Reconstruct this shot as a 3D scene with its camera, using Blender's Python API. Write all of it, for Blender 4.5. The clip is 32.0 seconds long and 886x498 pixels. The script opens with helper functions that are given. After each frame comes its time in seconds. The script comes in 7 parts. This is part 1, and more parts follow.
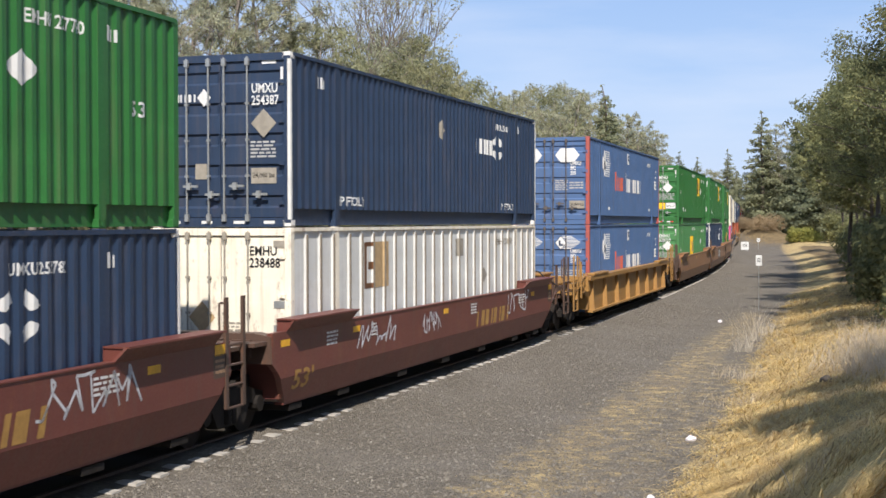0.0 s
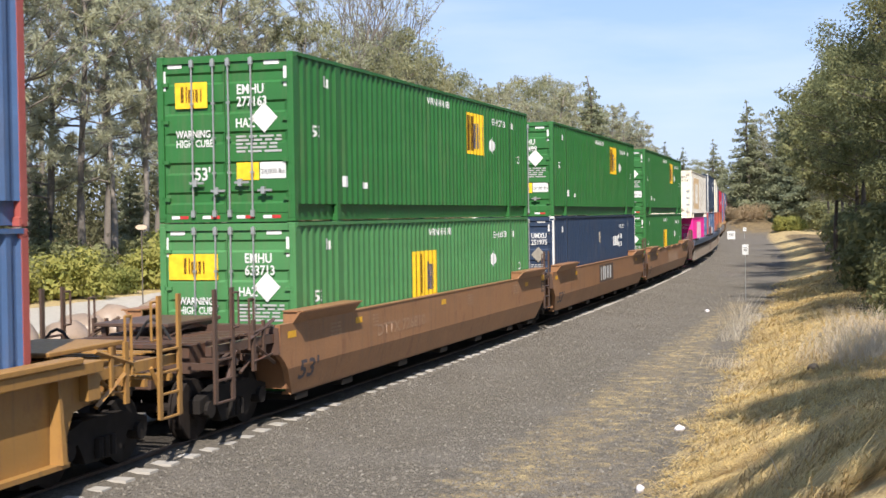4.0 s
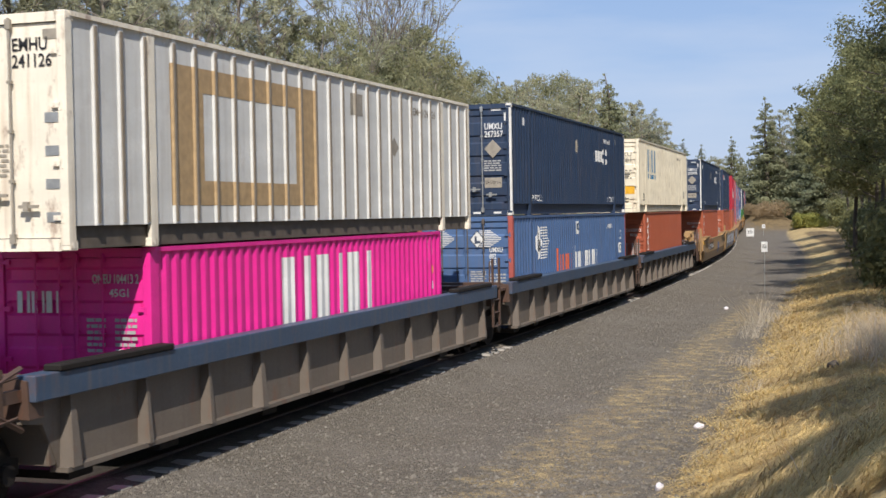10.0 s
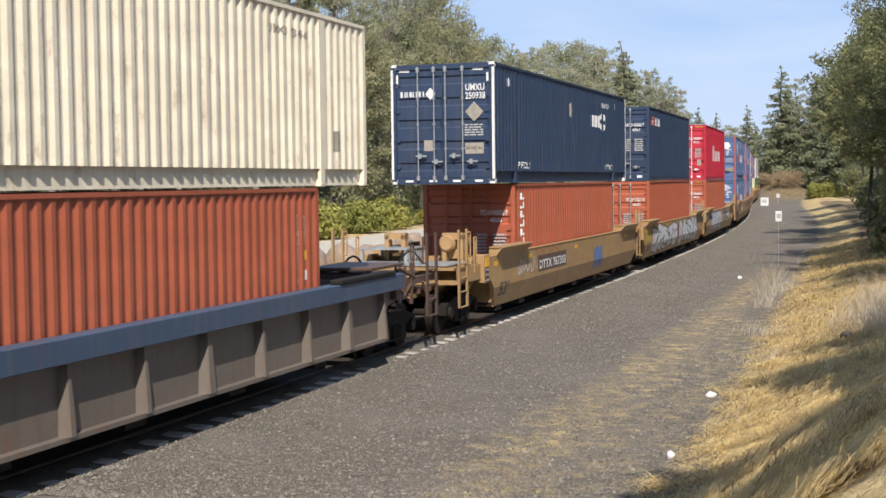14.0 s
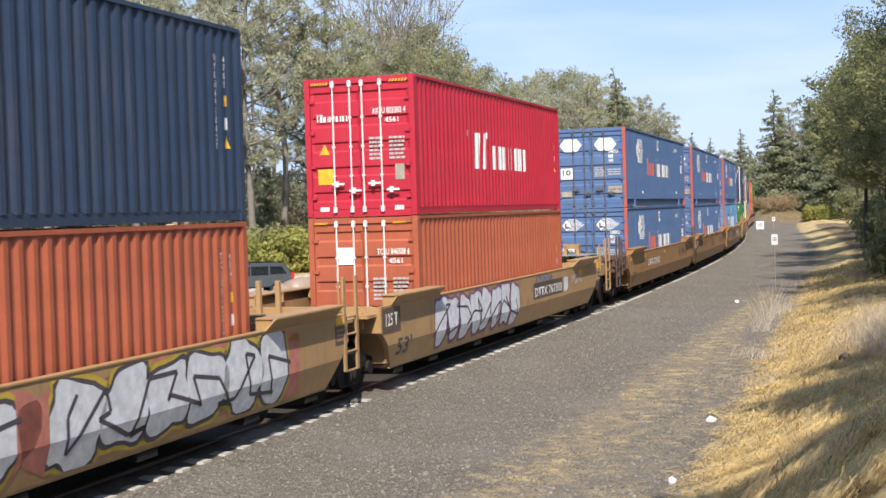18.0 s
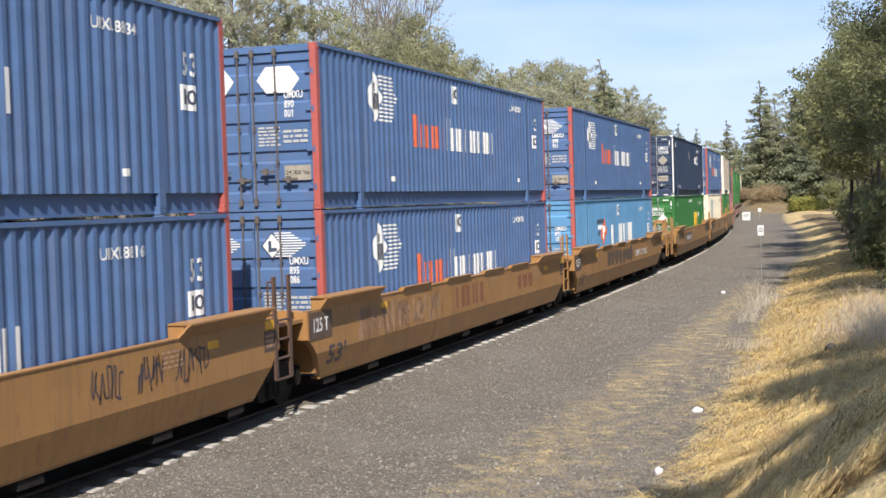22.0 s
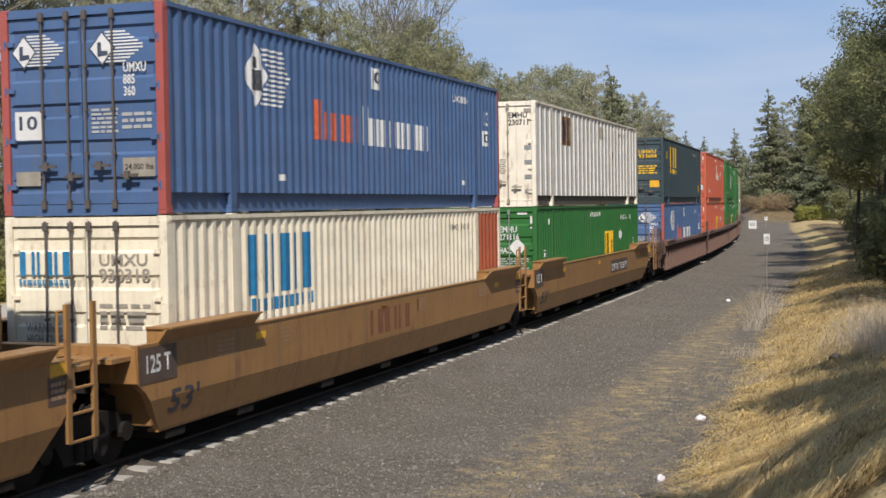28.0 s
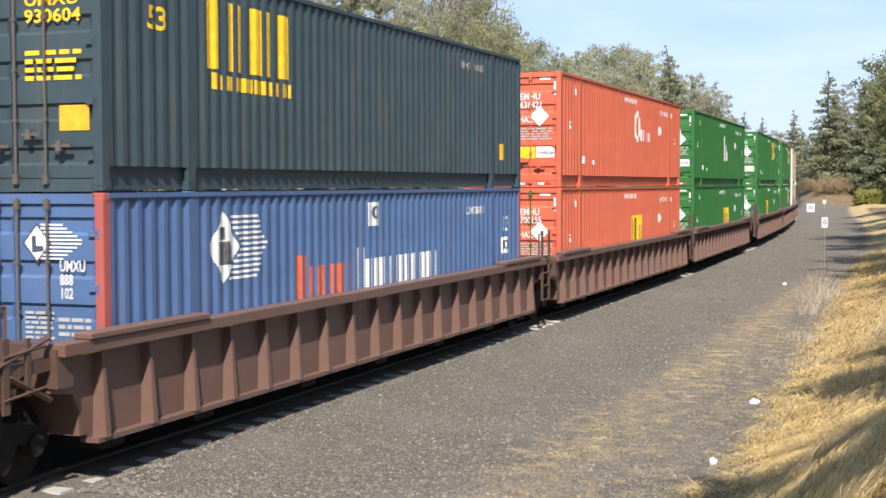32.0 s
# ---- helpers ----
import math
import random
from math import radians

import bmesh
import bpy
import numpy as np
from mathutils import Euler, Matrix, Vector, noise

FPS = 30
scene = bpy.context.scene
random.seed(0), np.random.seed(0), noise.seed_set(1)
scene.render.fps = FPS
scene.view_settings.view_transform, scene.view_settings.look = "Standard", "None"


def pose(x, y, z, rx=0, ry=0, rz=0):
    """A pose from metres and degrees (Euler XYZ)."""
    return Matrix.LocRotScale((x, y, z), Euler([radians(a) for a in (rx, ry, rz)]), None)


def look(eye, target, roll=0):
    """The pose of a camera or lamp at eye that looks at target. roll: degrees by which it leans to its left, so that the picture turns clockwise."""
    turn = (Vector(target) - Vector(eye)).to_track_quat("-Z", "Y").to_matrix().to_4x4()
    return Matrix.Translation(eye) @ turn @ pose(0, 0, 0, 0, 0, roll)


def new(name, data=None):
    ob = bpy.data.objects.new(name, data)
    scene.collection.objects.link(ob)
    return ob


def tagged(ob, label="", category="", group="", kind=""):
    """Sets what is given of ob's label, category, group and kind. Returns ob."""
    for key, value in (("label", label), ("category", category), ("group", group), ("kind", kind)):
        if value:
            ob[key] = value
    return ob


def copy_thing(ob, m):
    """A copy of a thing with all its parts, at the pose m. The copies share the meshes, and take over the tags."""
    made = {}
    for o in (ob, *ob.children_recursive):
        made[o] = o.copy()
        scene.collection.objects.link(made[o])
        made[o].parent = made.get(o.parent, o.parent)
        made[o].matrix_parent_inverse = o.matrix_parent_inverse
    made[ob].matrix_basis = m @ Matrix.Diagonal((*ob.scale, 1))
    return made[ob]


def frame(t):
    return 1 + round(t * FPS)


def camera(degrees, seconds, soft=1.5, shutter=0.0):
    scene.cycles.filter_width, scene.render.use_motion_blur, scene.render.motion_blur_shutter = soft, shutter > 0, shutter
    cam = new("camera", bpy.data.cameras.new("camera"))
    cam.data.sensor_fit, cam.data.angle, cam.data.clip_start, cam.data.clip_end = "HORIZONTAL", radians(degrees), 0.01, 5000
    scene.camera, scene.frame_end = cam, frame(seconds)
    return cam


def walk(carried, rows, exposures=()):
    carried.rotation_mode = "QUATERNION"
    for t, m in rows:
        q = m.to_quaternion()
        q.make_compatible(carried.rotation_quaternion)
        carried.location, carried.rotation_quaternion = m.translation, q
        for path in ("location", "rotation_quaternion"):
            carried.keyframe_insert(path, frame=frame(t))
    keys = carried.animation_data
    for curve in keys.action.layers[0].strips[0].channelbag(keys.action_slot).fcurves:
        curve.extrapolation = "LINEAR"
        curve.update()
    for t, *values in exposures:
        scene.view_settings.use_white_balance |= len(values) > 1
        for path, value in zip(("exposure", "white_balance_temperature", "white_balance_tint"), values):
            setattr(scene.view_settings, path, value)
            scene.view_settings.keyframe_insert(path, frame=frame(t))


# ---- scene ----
cam = camera(35.93, 32.0, soft=1.55, shutter=0.08)
EYE = Vector((0.0, 0.0, 3.335))


def aim(yaw, pitch, roll):
    """The camera's pose from its turn to the left, its tilt up and its lean, in degrees."""
    a, b = radians(yaw), radians(pitch)
    way = Vector((-math.sin(a) * math.cos(b), math.cos(a) * math.cos(b), math.sin(b)))
    return look(EYE, EYE + way, roll)


TURNS = [
    (0.0, 0.0, -1.11, -0.11), (0.5, -0.25, -0.85, -0.24), (1.0, -0.19, -1.01, -0.27), (1.5, -0.03, -0.86, -0.72),
    (2.0, -0.02, -0.7, -0.81), (2.5, -0.34, -0.75, -0.61), (3.0, -0.2, -1.04, -0.7), (3.5, -0.44, -1.3, -0.71),
    (4.0, -0.54, -1.41, -0.8), (4.5, -0.71, -1.63, -0.56), (6.5, -0.28, -1.72, -0.38), (7.0, -0.45, -1.83, -0.3),
    (7.5, -0.64, -2.1, -0.39), (8.0, -0.21, -1.72, -0.41), (8.5, 0.02, -1.78, -0.57), (9.0, 0.27, -1.51, -0.6),
    (9.5, 0.76, -1.53, -0.74), (10.0, 0.22, -1.47, -1.02), (10.5, 0.04, -1.69, -0.96), (11.0, -0.26, -1.67, -1.06),
    (11.5, 0.06, -1.54, -0.98), (12.0, -0.08, -1.82, -1.18), (12.5, 0.3, -2.18, -1.18), (13.0, 0.67, -2.69, -0.94),
    (13.5, 1.15, -2.66, -0.67), (14.0, 0.8, -2.83, -0.68), (14.5, 0.48, -2.27, -1.0), (15.0, 0.61, -2.13, -0.73),
    (15.5, 0.62, -1.99, -1.02), (17.5, 0.85, -1.65, -1.43), (18.0, 0.63, -1.6, -1.72), (18.5, 0.26, -1.46, -1.58),
    (19.0, 0.28, -1.84, -1.62), (19.5, 0.59, -1.96, -1.4), (20.0, 0.47, -1.74, -1.32), (20.5, 0.66, -2.13, -1.63),
    (21.0, 0.37, -2.29, -1.58), (21.5, 0.31, -2.11, -1.7), (22.0, 0.09, -1.98, -1.79), (22.5, 0.02, -1.78, -2.02),
    (23.0, 0.44, -1.6, -1.91), (23.5, 0.87, -1.89, -1.64), (24.0, 0.68, -1.88, -1.48), (24.5, 0.77, -1.79, -1.37),
    (26.5, 2.0, -2.56, -0.13), (27.0, 0.89, -2.31, -0.92), (27.5, 1.13, -1.87, -0.96), (28.0, 0.32, -1.83, -0.86),
    (28.5, 0.31, -1.91, -0.88), (29.0, 0.42, -2.36, -0.42), (29.5, 1.33, -2.49, -0.26), (30.0, 1.68, -2.38, 0.08),
    (30.5, 1.4, -2.43, 0.09), (31.0, 1.47, -2.42, 0.11), (31.5, 2.0, -2.82, -0.06), (32.0, 2.6, -2.69, -0.19),
]
LIGHTNESS = [(0.0, 0.5), (2.0, 0.48), (4.0, 0.7), (7.0, 0.75), (8.0, 0.65), (9.0, 0.34), (10.0, 0.26), (11.0, 0.34), (12.0, 0.6), (13.0, 0.34), (14.0, 0.5), (15.0, 0.76), (18.0, 0.74), (20.0, 0.62), (22.0, 0.75), (23.0, 0.75), (24.0, 0.6), (27.0, 0.6), (28.0, 0.12), (29.0, 0.3), (30.0, 0.35), (31.5, 0.82), (32.0, 0.82)]
walk(cam, [(t, aim(a, b, c)) for t, a, b, c in TURNS], LIGHTNESS)

# ---- world, sun ----
SUN_TO = Vector((0.045, -0.70, 0.71)).normalized()
world = bpy.data.worlds.new("sky")
scene.world = world
world.use_nodes = True
wn, wl = world.node_tree.nodes, world.node_tree.links
wn.clear()
sky = wn.new("ShaderNodeTexSky")
sky.sky_type, sky.sun_disc = "NISHITA", False
sky.sun_elevation = math.asin(SUN_TO.z)
sky.sun_rotation = math.atan2(SUN_TO.x, SUN_TO.y)
sky.air_density, sky.dust_density, sky.ozone_density, sky.altitude = 1.0, 0.6, 2.0, 500
tc = wn.new("ShaderNodeTexCoord")
mp = wn.new("ShaderNodeMapping")
mp.inputs["Scale"].default_value = (1.6, 1.6, 9.0)
mp.inputs["Rotation"].default_value = (0.12, 0.10, 0.4)
nz = wn.new("ShaderNodeTexNoise")
nz.inputs["Scale"].default_value, nz.inputs["Detail"].default_value, nz.inputs["Roughness"].default_value = 1.7, 6, 0.55
cr = wn.new("ShaderNodeValToRGB")
cr.color_ramp.elements[0].position, cr.color_ramp.elements[1].position = 0.42, 0.74
cr.color_ramp.elements[1].color = (0.5, 0.5, 0.5, 1)
mx = wn.new("ShaderNodeMix")
mx.data_type = "RGBA"
mx.inputs["B"].default_value = (7.2, 7.7, 8.8, 1)
bg = wn.new("ShaderNodeBackground")
bg.inputs["Strength"].default_value = 0.084
out = wn.new("ShaderNodeOutputWorld")
wl.new(tc.outputs["Generated"], mp.inputs["Vector"])
wl.new(mp.outputs[0], nz.inputs["Vector"])
wl.new(nz.outputs["Fac"], cr.inputs["Fac"])
wl.new(cr.outputs["Color"], mx.inputs["Factor"])
deep = wn.new("ShaderNodeMix")
deep.data_type = "RGBA"
deep.inputs["Factor"].default_value = 0.55
deep.inputs["B"].default_value = (2.4, 4.2, 8.2, 1)
up = wn.new("ShaderNodeSeparateXYZ")
wl.new(tc.outputs["Generated"], up.inputs[0])
low = wn.new("ShaderNodeMapRange")
low.inputs["From Min"].default_value, low.inputs["From Max"].default_value = 0.0, 0.24
low.inputs["To Min"].default_value, low.inputs["To Max"].default_value = 0.62, 0.0
wl.new(up.outputs["Z"], low.inputs["Value"])
haze = wn.new("ShaderNodeMix")
haze.data_type = "RGBA"
haze.inputs["B"].default_value = (5.2, 6.2, 8.5, 1)
wl.new(low.outputs[0], haze.inputs["Factor"])
wl.new(sky.outputs[0], deep.inputs["A"])
wl.new(deep.outputs["Result"], haze.inputs["A"])
wl.new(haze.outputs["Result"], mx.inputs["A"])
wl.new(mx.outputs["Result"], bg.inputs["Color"])
wl.new(bg.outputs[0], out.inputs["Surface"])
sun_data = bpy.data.lights.new("sun", "SUN")
sun_data.energy, sun_data.angle, sun_data.color = 5.0, radians(0.55), (1.0, 0.93, 0.855)
sun = new("sun", sun_data)
sun.matrix_world = look((0, 0, 60), Vector((0, 0, 60)) - SUN_TO)

# ---- materials ----
MATS = {}


def material(name):
    m = bpy.data.materials.new(name)
    m.use_nodes = True
    n, l = m.node_tree.nodes, m.node_tree.links
    return m, n, l, n["Principled BSDF"]


def noise_node(n, l, vec, scale, detail=4, rough=0.55):
    t = n.new("ShaderNodeTexNoise")
    t.inputs["Scale"].default_value, t.inputs["Detail"].default_value, t.inputs["Roughness"].default_value = scale, detail, rough
    if vec is not None:
        l.new(vec, t.inputs["Vector"])
    return t


def ramp(n, l, fac, a, b):
    r = n.new("ShaderNodeMapRange")
    r.inputs["From Min"].default_value, r.inputs["From Max"].default_value = a, b
    l.new(fac, r.inputs["Value"])
    return r.outputs[0]


def blend(n, l, fac, a, b, kind="MIX"):
    """Mixes two colours; each of fac, a and b is a socket or a value."""
    x = n.new("ShaderNodeMix")
    x.data_type, x.blend_type = "RGBA", kind
    for sock, v in ((x.inputs["Factor"], fac), (x.inputs["A"], a), (x.inputs["B"], b)):
        if isinstance(v, bpy.types.NodeSocket):
            l.new(v, sock)
        else:
            sock.default_value = v if isinstance(v, float) else (*v, 1.0)
    return x.outputs["Result"]


def coords(n, l, scale=(1, 1, 1), kind="Object"):
    t = n.new("ShaderNodeTexCoord")
    m = n.new("ShaderNodeMapping")
    m.inputs["Scale"].default_value = scale
    l.new(t.outputs[kind], m.inputs["Vector"])
    return m.outputs[0]


def bump(n, l, bsdf, height, strength, distance):
    b = n.new("ShaderNodeBump")
    b.inputs["Strength"].default_value, b.inputs["Distance"].default_value = strength, distance
    l.new(height, b.inputs["Height"])
    l.new(b.outputs[0], bsdf.inputs["Normal"])


def shade(c, k):
    return tuple(max(0.0, v * k) for v in c)


def paint(name, rgb, dirt=0.35, dirt_rgb=(0.16, 0.12, 0.085), rough=0.5, rust=0.0, metal=0.0):
    """Weathered paint on steel: faded patches, streaks running down, grime and some rust."""
    if name in MATS:
        return MATS[name]
    m, n, l, b = material(name)
    fade = noise_node(n, l, coords(n, l, (0.35, 0.35, 0.9)), 2.2, 5)
    streak = noise_node(n, l, coords(n, l, (9, 9, 0.5)), 1.0, 4)
    grain = noise_node(n, l, coords(n, l), 26.0, 3)
    col = blend(n, l, ramp(n, l, fade.outputs["Fac"], 0.38, 0.68), shade(rgb, 0.86), shade(rgb, 1.12))
    col = blend(n, l, ramp(n, l, grain.outputs["Fac"], 0.3, 0.8), col, shade(rgb, 0.92))
    k = n.new("ShaderNodeMath")
    k.operation = "MULTIPLY"
    k.inputs[1].default_value = dirt
    l.new(ramp(n, l, streak.outputs["Fac"], 0.5, 0.78), k.inputs[0])
    col = blend(n, l, k.outputs[0], col, dirt_rgb)
    if rust:
        spots = noise_node(n, l, coords(n, l, (1, 1, 0.45)), 3.2, 8, 0.72)
        j = n.new("ShaderNodeMath")
        j.operation = "MULTIPLY"
        j.inputs[1].default_value = rust
        l.new(ramp(n, l, spots.outputs["Fac"], 0.56, 0.66), j.inputs[0])
        col = blend(n, l, j.outputs[0], col, (0.17, 0.065, 0.03))
    l.new(col, b.inputs["Base Color"])
    l.new(ramp(n, l, grain.outputs["Fac"], -1.6 + rough, 2.6 - rough), b.inputs["Roughness"])
    b.inputs["Roughness"].default_value = rough
    b.inputs["Metallic"].default_value = metal
    bump(n, l, b, fade.outputs["Fac"], 0.25, 0.02)
    MATS[name] = m
    return m


def plain(name, rgb, rough=0.6, metal=0.0):
    """A small part's surface: one colour with a little wear."""
    if name in MATS:
        return MATS[name]
    m, n, l, b = material(name)
    g = noise_node(n, l, coords(n, l), 7.0, 5)
    l.new(blend(n, l, ramp(n, l, g.outputs["Fac"], 0.35, 0.7), shade(rgb, 0.78), shade(rgb, 1.08)), b.inputs["Base Color"])
    b.inputs["Roughness"].default_value, b.inputs["Metallic"].default_value = rough, metal
    MATS[name] = m
    return m


def leaf_material(name, rgb, rgb2, trans=0.25):
    m, n, l, b = material(name)
    g = n.new("ShaderNodeNewGeometry")
    big = noise_node(n, l, coords(n, l), 0.35, 3)
    o = n.new("ShaderNodeObjectInfo")
    col = blend(n, l, g.outputs["Random Per Island"], rgb, rgb2)
    col = blend(n, l, ramp(n, l, big.outputs["Fac"], 0.4, 0.65), col, shade(rgb, 0.7))
    k = n.new("ShaderNodeMath")
    k.operation = "MULTIPLY"
    k.inputs[1].default_value = 0.35
    l.new(o.outputs["Random"], k.inputs[0])
    col = blend(n, l, k.outputs[0], col, shade((rgb2[0] * 1.15, rgb2[1], rgb2[2] * 0.8), 0.8))
    l.new(col, b.inputs["Base Color"])
    b.inputs["Roughness"].default_value = 0.75
    b.inputs["Specular IOR Level"].default_value = 0.2
    tr = n.new("ShaderNodeBsdfTranslucent")
    l.new(col, tr.inputs["Color"])
    mixs = n.new("ShaderNodeMixShader")
    mixs.inputs[0].default_value = trans
    outn = n["Material Output"]
    l.new(b.outputs[0], mixs.inputs[1])
    l.new(tr.outputs[0], mixs.inputs[2])
    l.new(mixs.outputs[0], outn.inputs["Surface"])
    MATS[name] = m
    return m


WHITE = paint("white_lettering", (0.66, 0.66, 0.64), 0.2, rough=0.5)
FAINT = paint("worn_white_print", (0.40, 0.40, 0.39), 0.3, rough=0.6)
BLACKL = plain("black_lettering", (0.02, 0.02, 0.022), 0.5)
STEEL = plain("galvanised_steel", (0.42, 0.43, 0.42), 0.45, 0.6)
DARK = plain("grimy_steel", (0.022, 0.019, 0.017), 0.7)
RUBBER = plain("black_rubber", (0.012, 0.012, 0.012), 0.8)
TREAD = plain("rusty_wheel_steel", (0.026, 0.02, 0.017), 0.8)
for mt in (DARK, TREAD):
    mt.node_tree.nodes["Principled BSDF"].inputs["Specular IOR Level"].default_value = 0.12
YELLOW = plain("reflective_yellow", (0.72, 0.38, 0.025), 0.5)
ORANGEL = plain("red_orange_lettering", (0.60, 0.12, 0.05), 0.5)
GOLD = plain("gold_logo_paint", (0.86, 0.52, 0.02), 0.5)
BROWNL = plain("brown_logo_paint", (0.13, 0.055, 0.02), 0.5)
BLUEL = plain("blue_logo_paint", (0.035, 0.10, 0.33), 0.5)
SLATEL = plain("dark_blue_grey_logo_paint", (0.05, 0.065, 0.10), 0.5)
TEAL = plain("teal_logo_paint", (0.02, 0.18, 0.36), 0.5)
TAN = plain("tan_patch_film", (0.42, 0.29, 0.15), 0.6)
GREYP = plain("weathered_grey_placard", (0.30, 0.27, 0.22), 0.7)
REDL = plain("red_reflector", (0.45, 0.03, 0.03), 0.5)
PAINTS = {
    "green": paint("green_container_paint", (0.022, 0.132, 0.028), 0.28),
    "green2": paint("faded_green_container_paint", (0.06, 0.20, 0.065), 0.25),
    "navy": paint("navy_container_paint", (0.018, 0.036, 0.075), 0.2, rust=0.06),
    "blue": paint("blue_container_paint", (0.066, 0.125, 0.255), 0.28, rust=0.10),
    "lblue": paint("light_blue_container_paint", (0.09, 0.24, 0.42), 0.3),
    "white": paint("dirty_white_container_paint", (0.79, 0.73, 0.60), 0.5, (0.36, 0.22, 0.11), rust=0.6),
    "alu": paint("grey_white_panel_paint", (0.62, 0.62, 0.59), 0.25, (0.26, 0.2, 0.14), rust=0.12),
    "cream": paint("cream_container_paint", (0.76, 0.69, 0.53), 0.25, (0.35, 0.2, 0.09), rust=0.45),
    "pink": paint("magenta_container_paint", (0.75, 0.02, 0.27), 0.1),
    "rust": paint("rust_red_container_paint", (0.34, 0.085, 0.04), 0.3, (0.12, 0.06, 0.04)),
    "red": paint("red_container_paint", (0.40, 0.014, 0.034), 0.15),
    "orange": paint("orange_red_container_paint", (0.52, 0.115, 0.06), 0.25),
    "slate": paint("slate_grey_container_paint", (0.035, 0.058, 0.068), 0.2),
}
RODS = plain("dark_rod_steel", (0.10, 0.085, 0.075), 0.6)
RIBT = plain("tan_grey_panel_rib", (0.24, 0.20, 0.15), 0.6)
SEAM = plain("dark_panel_seam", (0.11, 0.09, 0.07), 0.7)
POSTW = paint("white_post_paint", (0.68, 0.67, 0.63), 0.25, rust=0.2)
REDPOST = paint("red_post_paint", (0.36, 0.085, 0.07), 0.3)
WELLS = {
    "maroon": paint("maroon_well_paint", (0.13, 0.038, 0.028), 0.4, (0.10, 0.07, 0.05), rust=0.35),
    "brown": paint("brown_well_paint", (0.28, 0.138, 0.062), 0.55, (0.14, 0.085, 0.055), rust=0.65),
    "tan": paint("golden_tan_well_paint", (0.335, 0.205, 0.088), 0.65, (0.17, 0.13, 0.09), rust=0.45),
    "goldbrown": paint("golden_brown_well_paint", (0.30, 0.155, 0.052), 0.65, (0.135, 0.088, 0.048), rust=0.65),
    "yellow": paint("yellow_well_paint", (0.31, 0.165, 0.045), 0.6, (0.15, 0.09, 0.045), rust=0.45),
    "grey": paint("grey_brown_well_paint", (0.135, 0.112, 0.09), 0.5, (0.09, 0.07, 0.055), rust=0.4),
    "rustbrown": paint("rust_brown_well_paint", (0.135, 0.078, 0.06), 0.55, (0.12, 0.08, 0.06), rust=0.5),
}
FRAME = paint("dark_rusty_frame_paint", (0.085, 0.05, 0.036), 0.5, (0.05, 0.04, 0.03), rust=0.5)
BLUETOP = paint("slate_blue_chord_paint", (0.04, 0.07, 0.12), 0.4, rust=0.3)

# ---- the railway line: a plan of its near edge, in metres along it ----
KNOTS = [-60, -20, 20, 35, 50, 65, 80, 100, 115, 130, 145, 165, 190, 220, 260, 330, 420]
BENDS = [0, -232.1, -123.1, 95.1, 100.2, 122.0, 94.2, 129.5, 66.1, 94.9, 29.9, -59.2, -54.6, 13.7, 12.3, -8.8, 0]
SS = np.arange(-440.0, 900.0, 0.5)
_k = np.interp(SS, KNOTS, BENDS, left=0, right=0) * 1e-5
_o = int(np.searchsorted(SS, 0))


def running(v):
    """The running integral of v along the line, zero at its origin."""
    r = np.concatenate([[0], np.cumsum((v[1:] + v[:-1]) / 4)])
    return r - r[_o]


HEAD = running(_k) - 0.28543
LX, LY = running(-np.sin(HEAD)) - 9.56, running(np.cos(HEAD))


def on_line(s, o=0.0, z=0.0):
    """The place s metres along the line and o metres to its right, as seen looking up the line."""
    h = float(np.interp(s, SS, HEAD))
    return Vector((float(np.interp(s, SS, LX)) + o * math.cos(h), float(np.interp(s, SS, LY)) + o * math.sin(h), z))


MID = -1.295


def along(s, t):
    """How far along the line a point of the train that is at s at 16 s stands at t."""
    u = t - 16.0
    return s - (11.572 * u - 0.00306 * u * u)


def ride(s, length=16.15, z=0.0):
    """The pose of a thing of the train whose front stands at s, x pointing up the line."""
    a, b = on_line(s, MID), on_line(s + length, MID)
    return pose(a.x, a.y, z, 0, 0, math.degrees(math.atan2(b.y - a.y, b.x - a.x)))

# ---- building helpers ----
SHARED = {}


def part(name, bm, mat, parent, label="", m=None, smooth=False):
    """Links a bmesh, or a mesh that is there already, as one object under a thing or a part."""
    if isinstance(bm, bmesh.types.BMesh):
        me = bpy.data.meshes.new(name)
        bm.to_mesh(me)
        bm.free()
        if mat is not None:
            me.materials.append(mat)
        if smooth:
            me.polygons.foreach_set("use_smooth", [True] * len(me.polygons))
    else:
        me = bm
    ob = new(name, me)
    ob.parent = parent
    if m is not None:
        ob.matrix_basis = m
    if label:
        ob["label"] = label
    return ob


def shared(key, make, mat):
    """One mesh for all alike pieces of one paint."""
    k = (key, mat.name)
    if k not in SHARED:
        bm = bmesh.new()
        make(bm)
        me = bpy.data.meshes.new(key if isinstance(key, str) else key[0])
        bm.to_mesh(me)
        bm.free()
        me.materials.append(mat)
        SHARED[k] = me
    return SHARED[k]


def box(bm, x0, x1, y0, y1, z0, z1, bevel=0.0):
    vs = [bm.verts.new((x, y, z)) for x in (x0, x1) for y in (y0, y1) for z in (z0, z1)]
    fs = [bm.faces.new([vs[i] for i in f]) for f in ((0, 1, 3, 2), (4, 6, 7, 5), (0, 4, 5, 1), (2, 3, 7, 6), (0, 2, 6, 4), (1, 5, 7, 3))]
    if bevel:
        es = list({e for f in fs for e in f.edges})
        bmesh.ops.bevel(bm, geom=es, offset=bevel, segments=1, affect="EDGES")


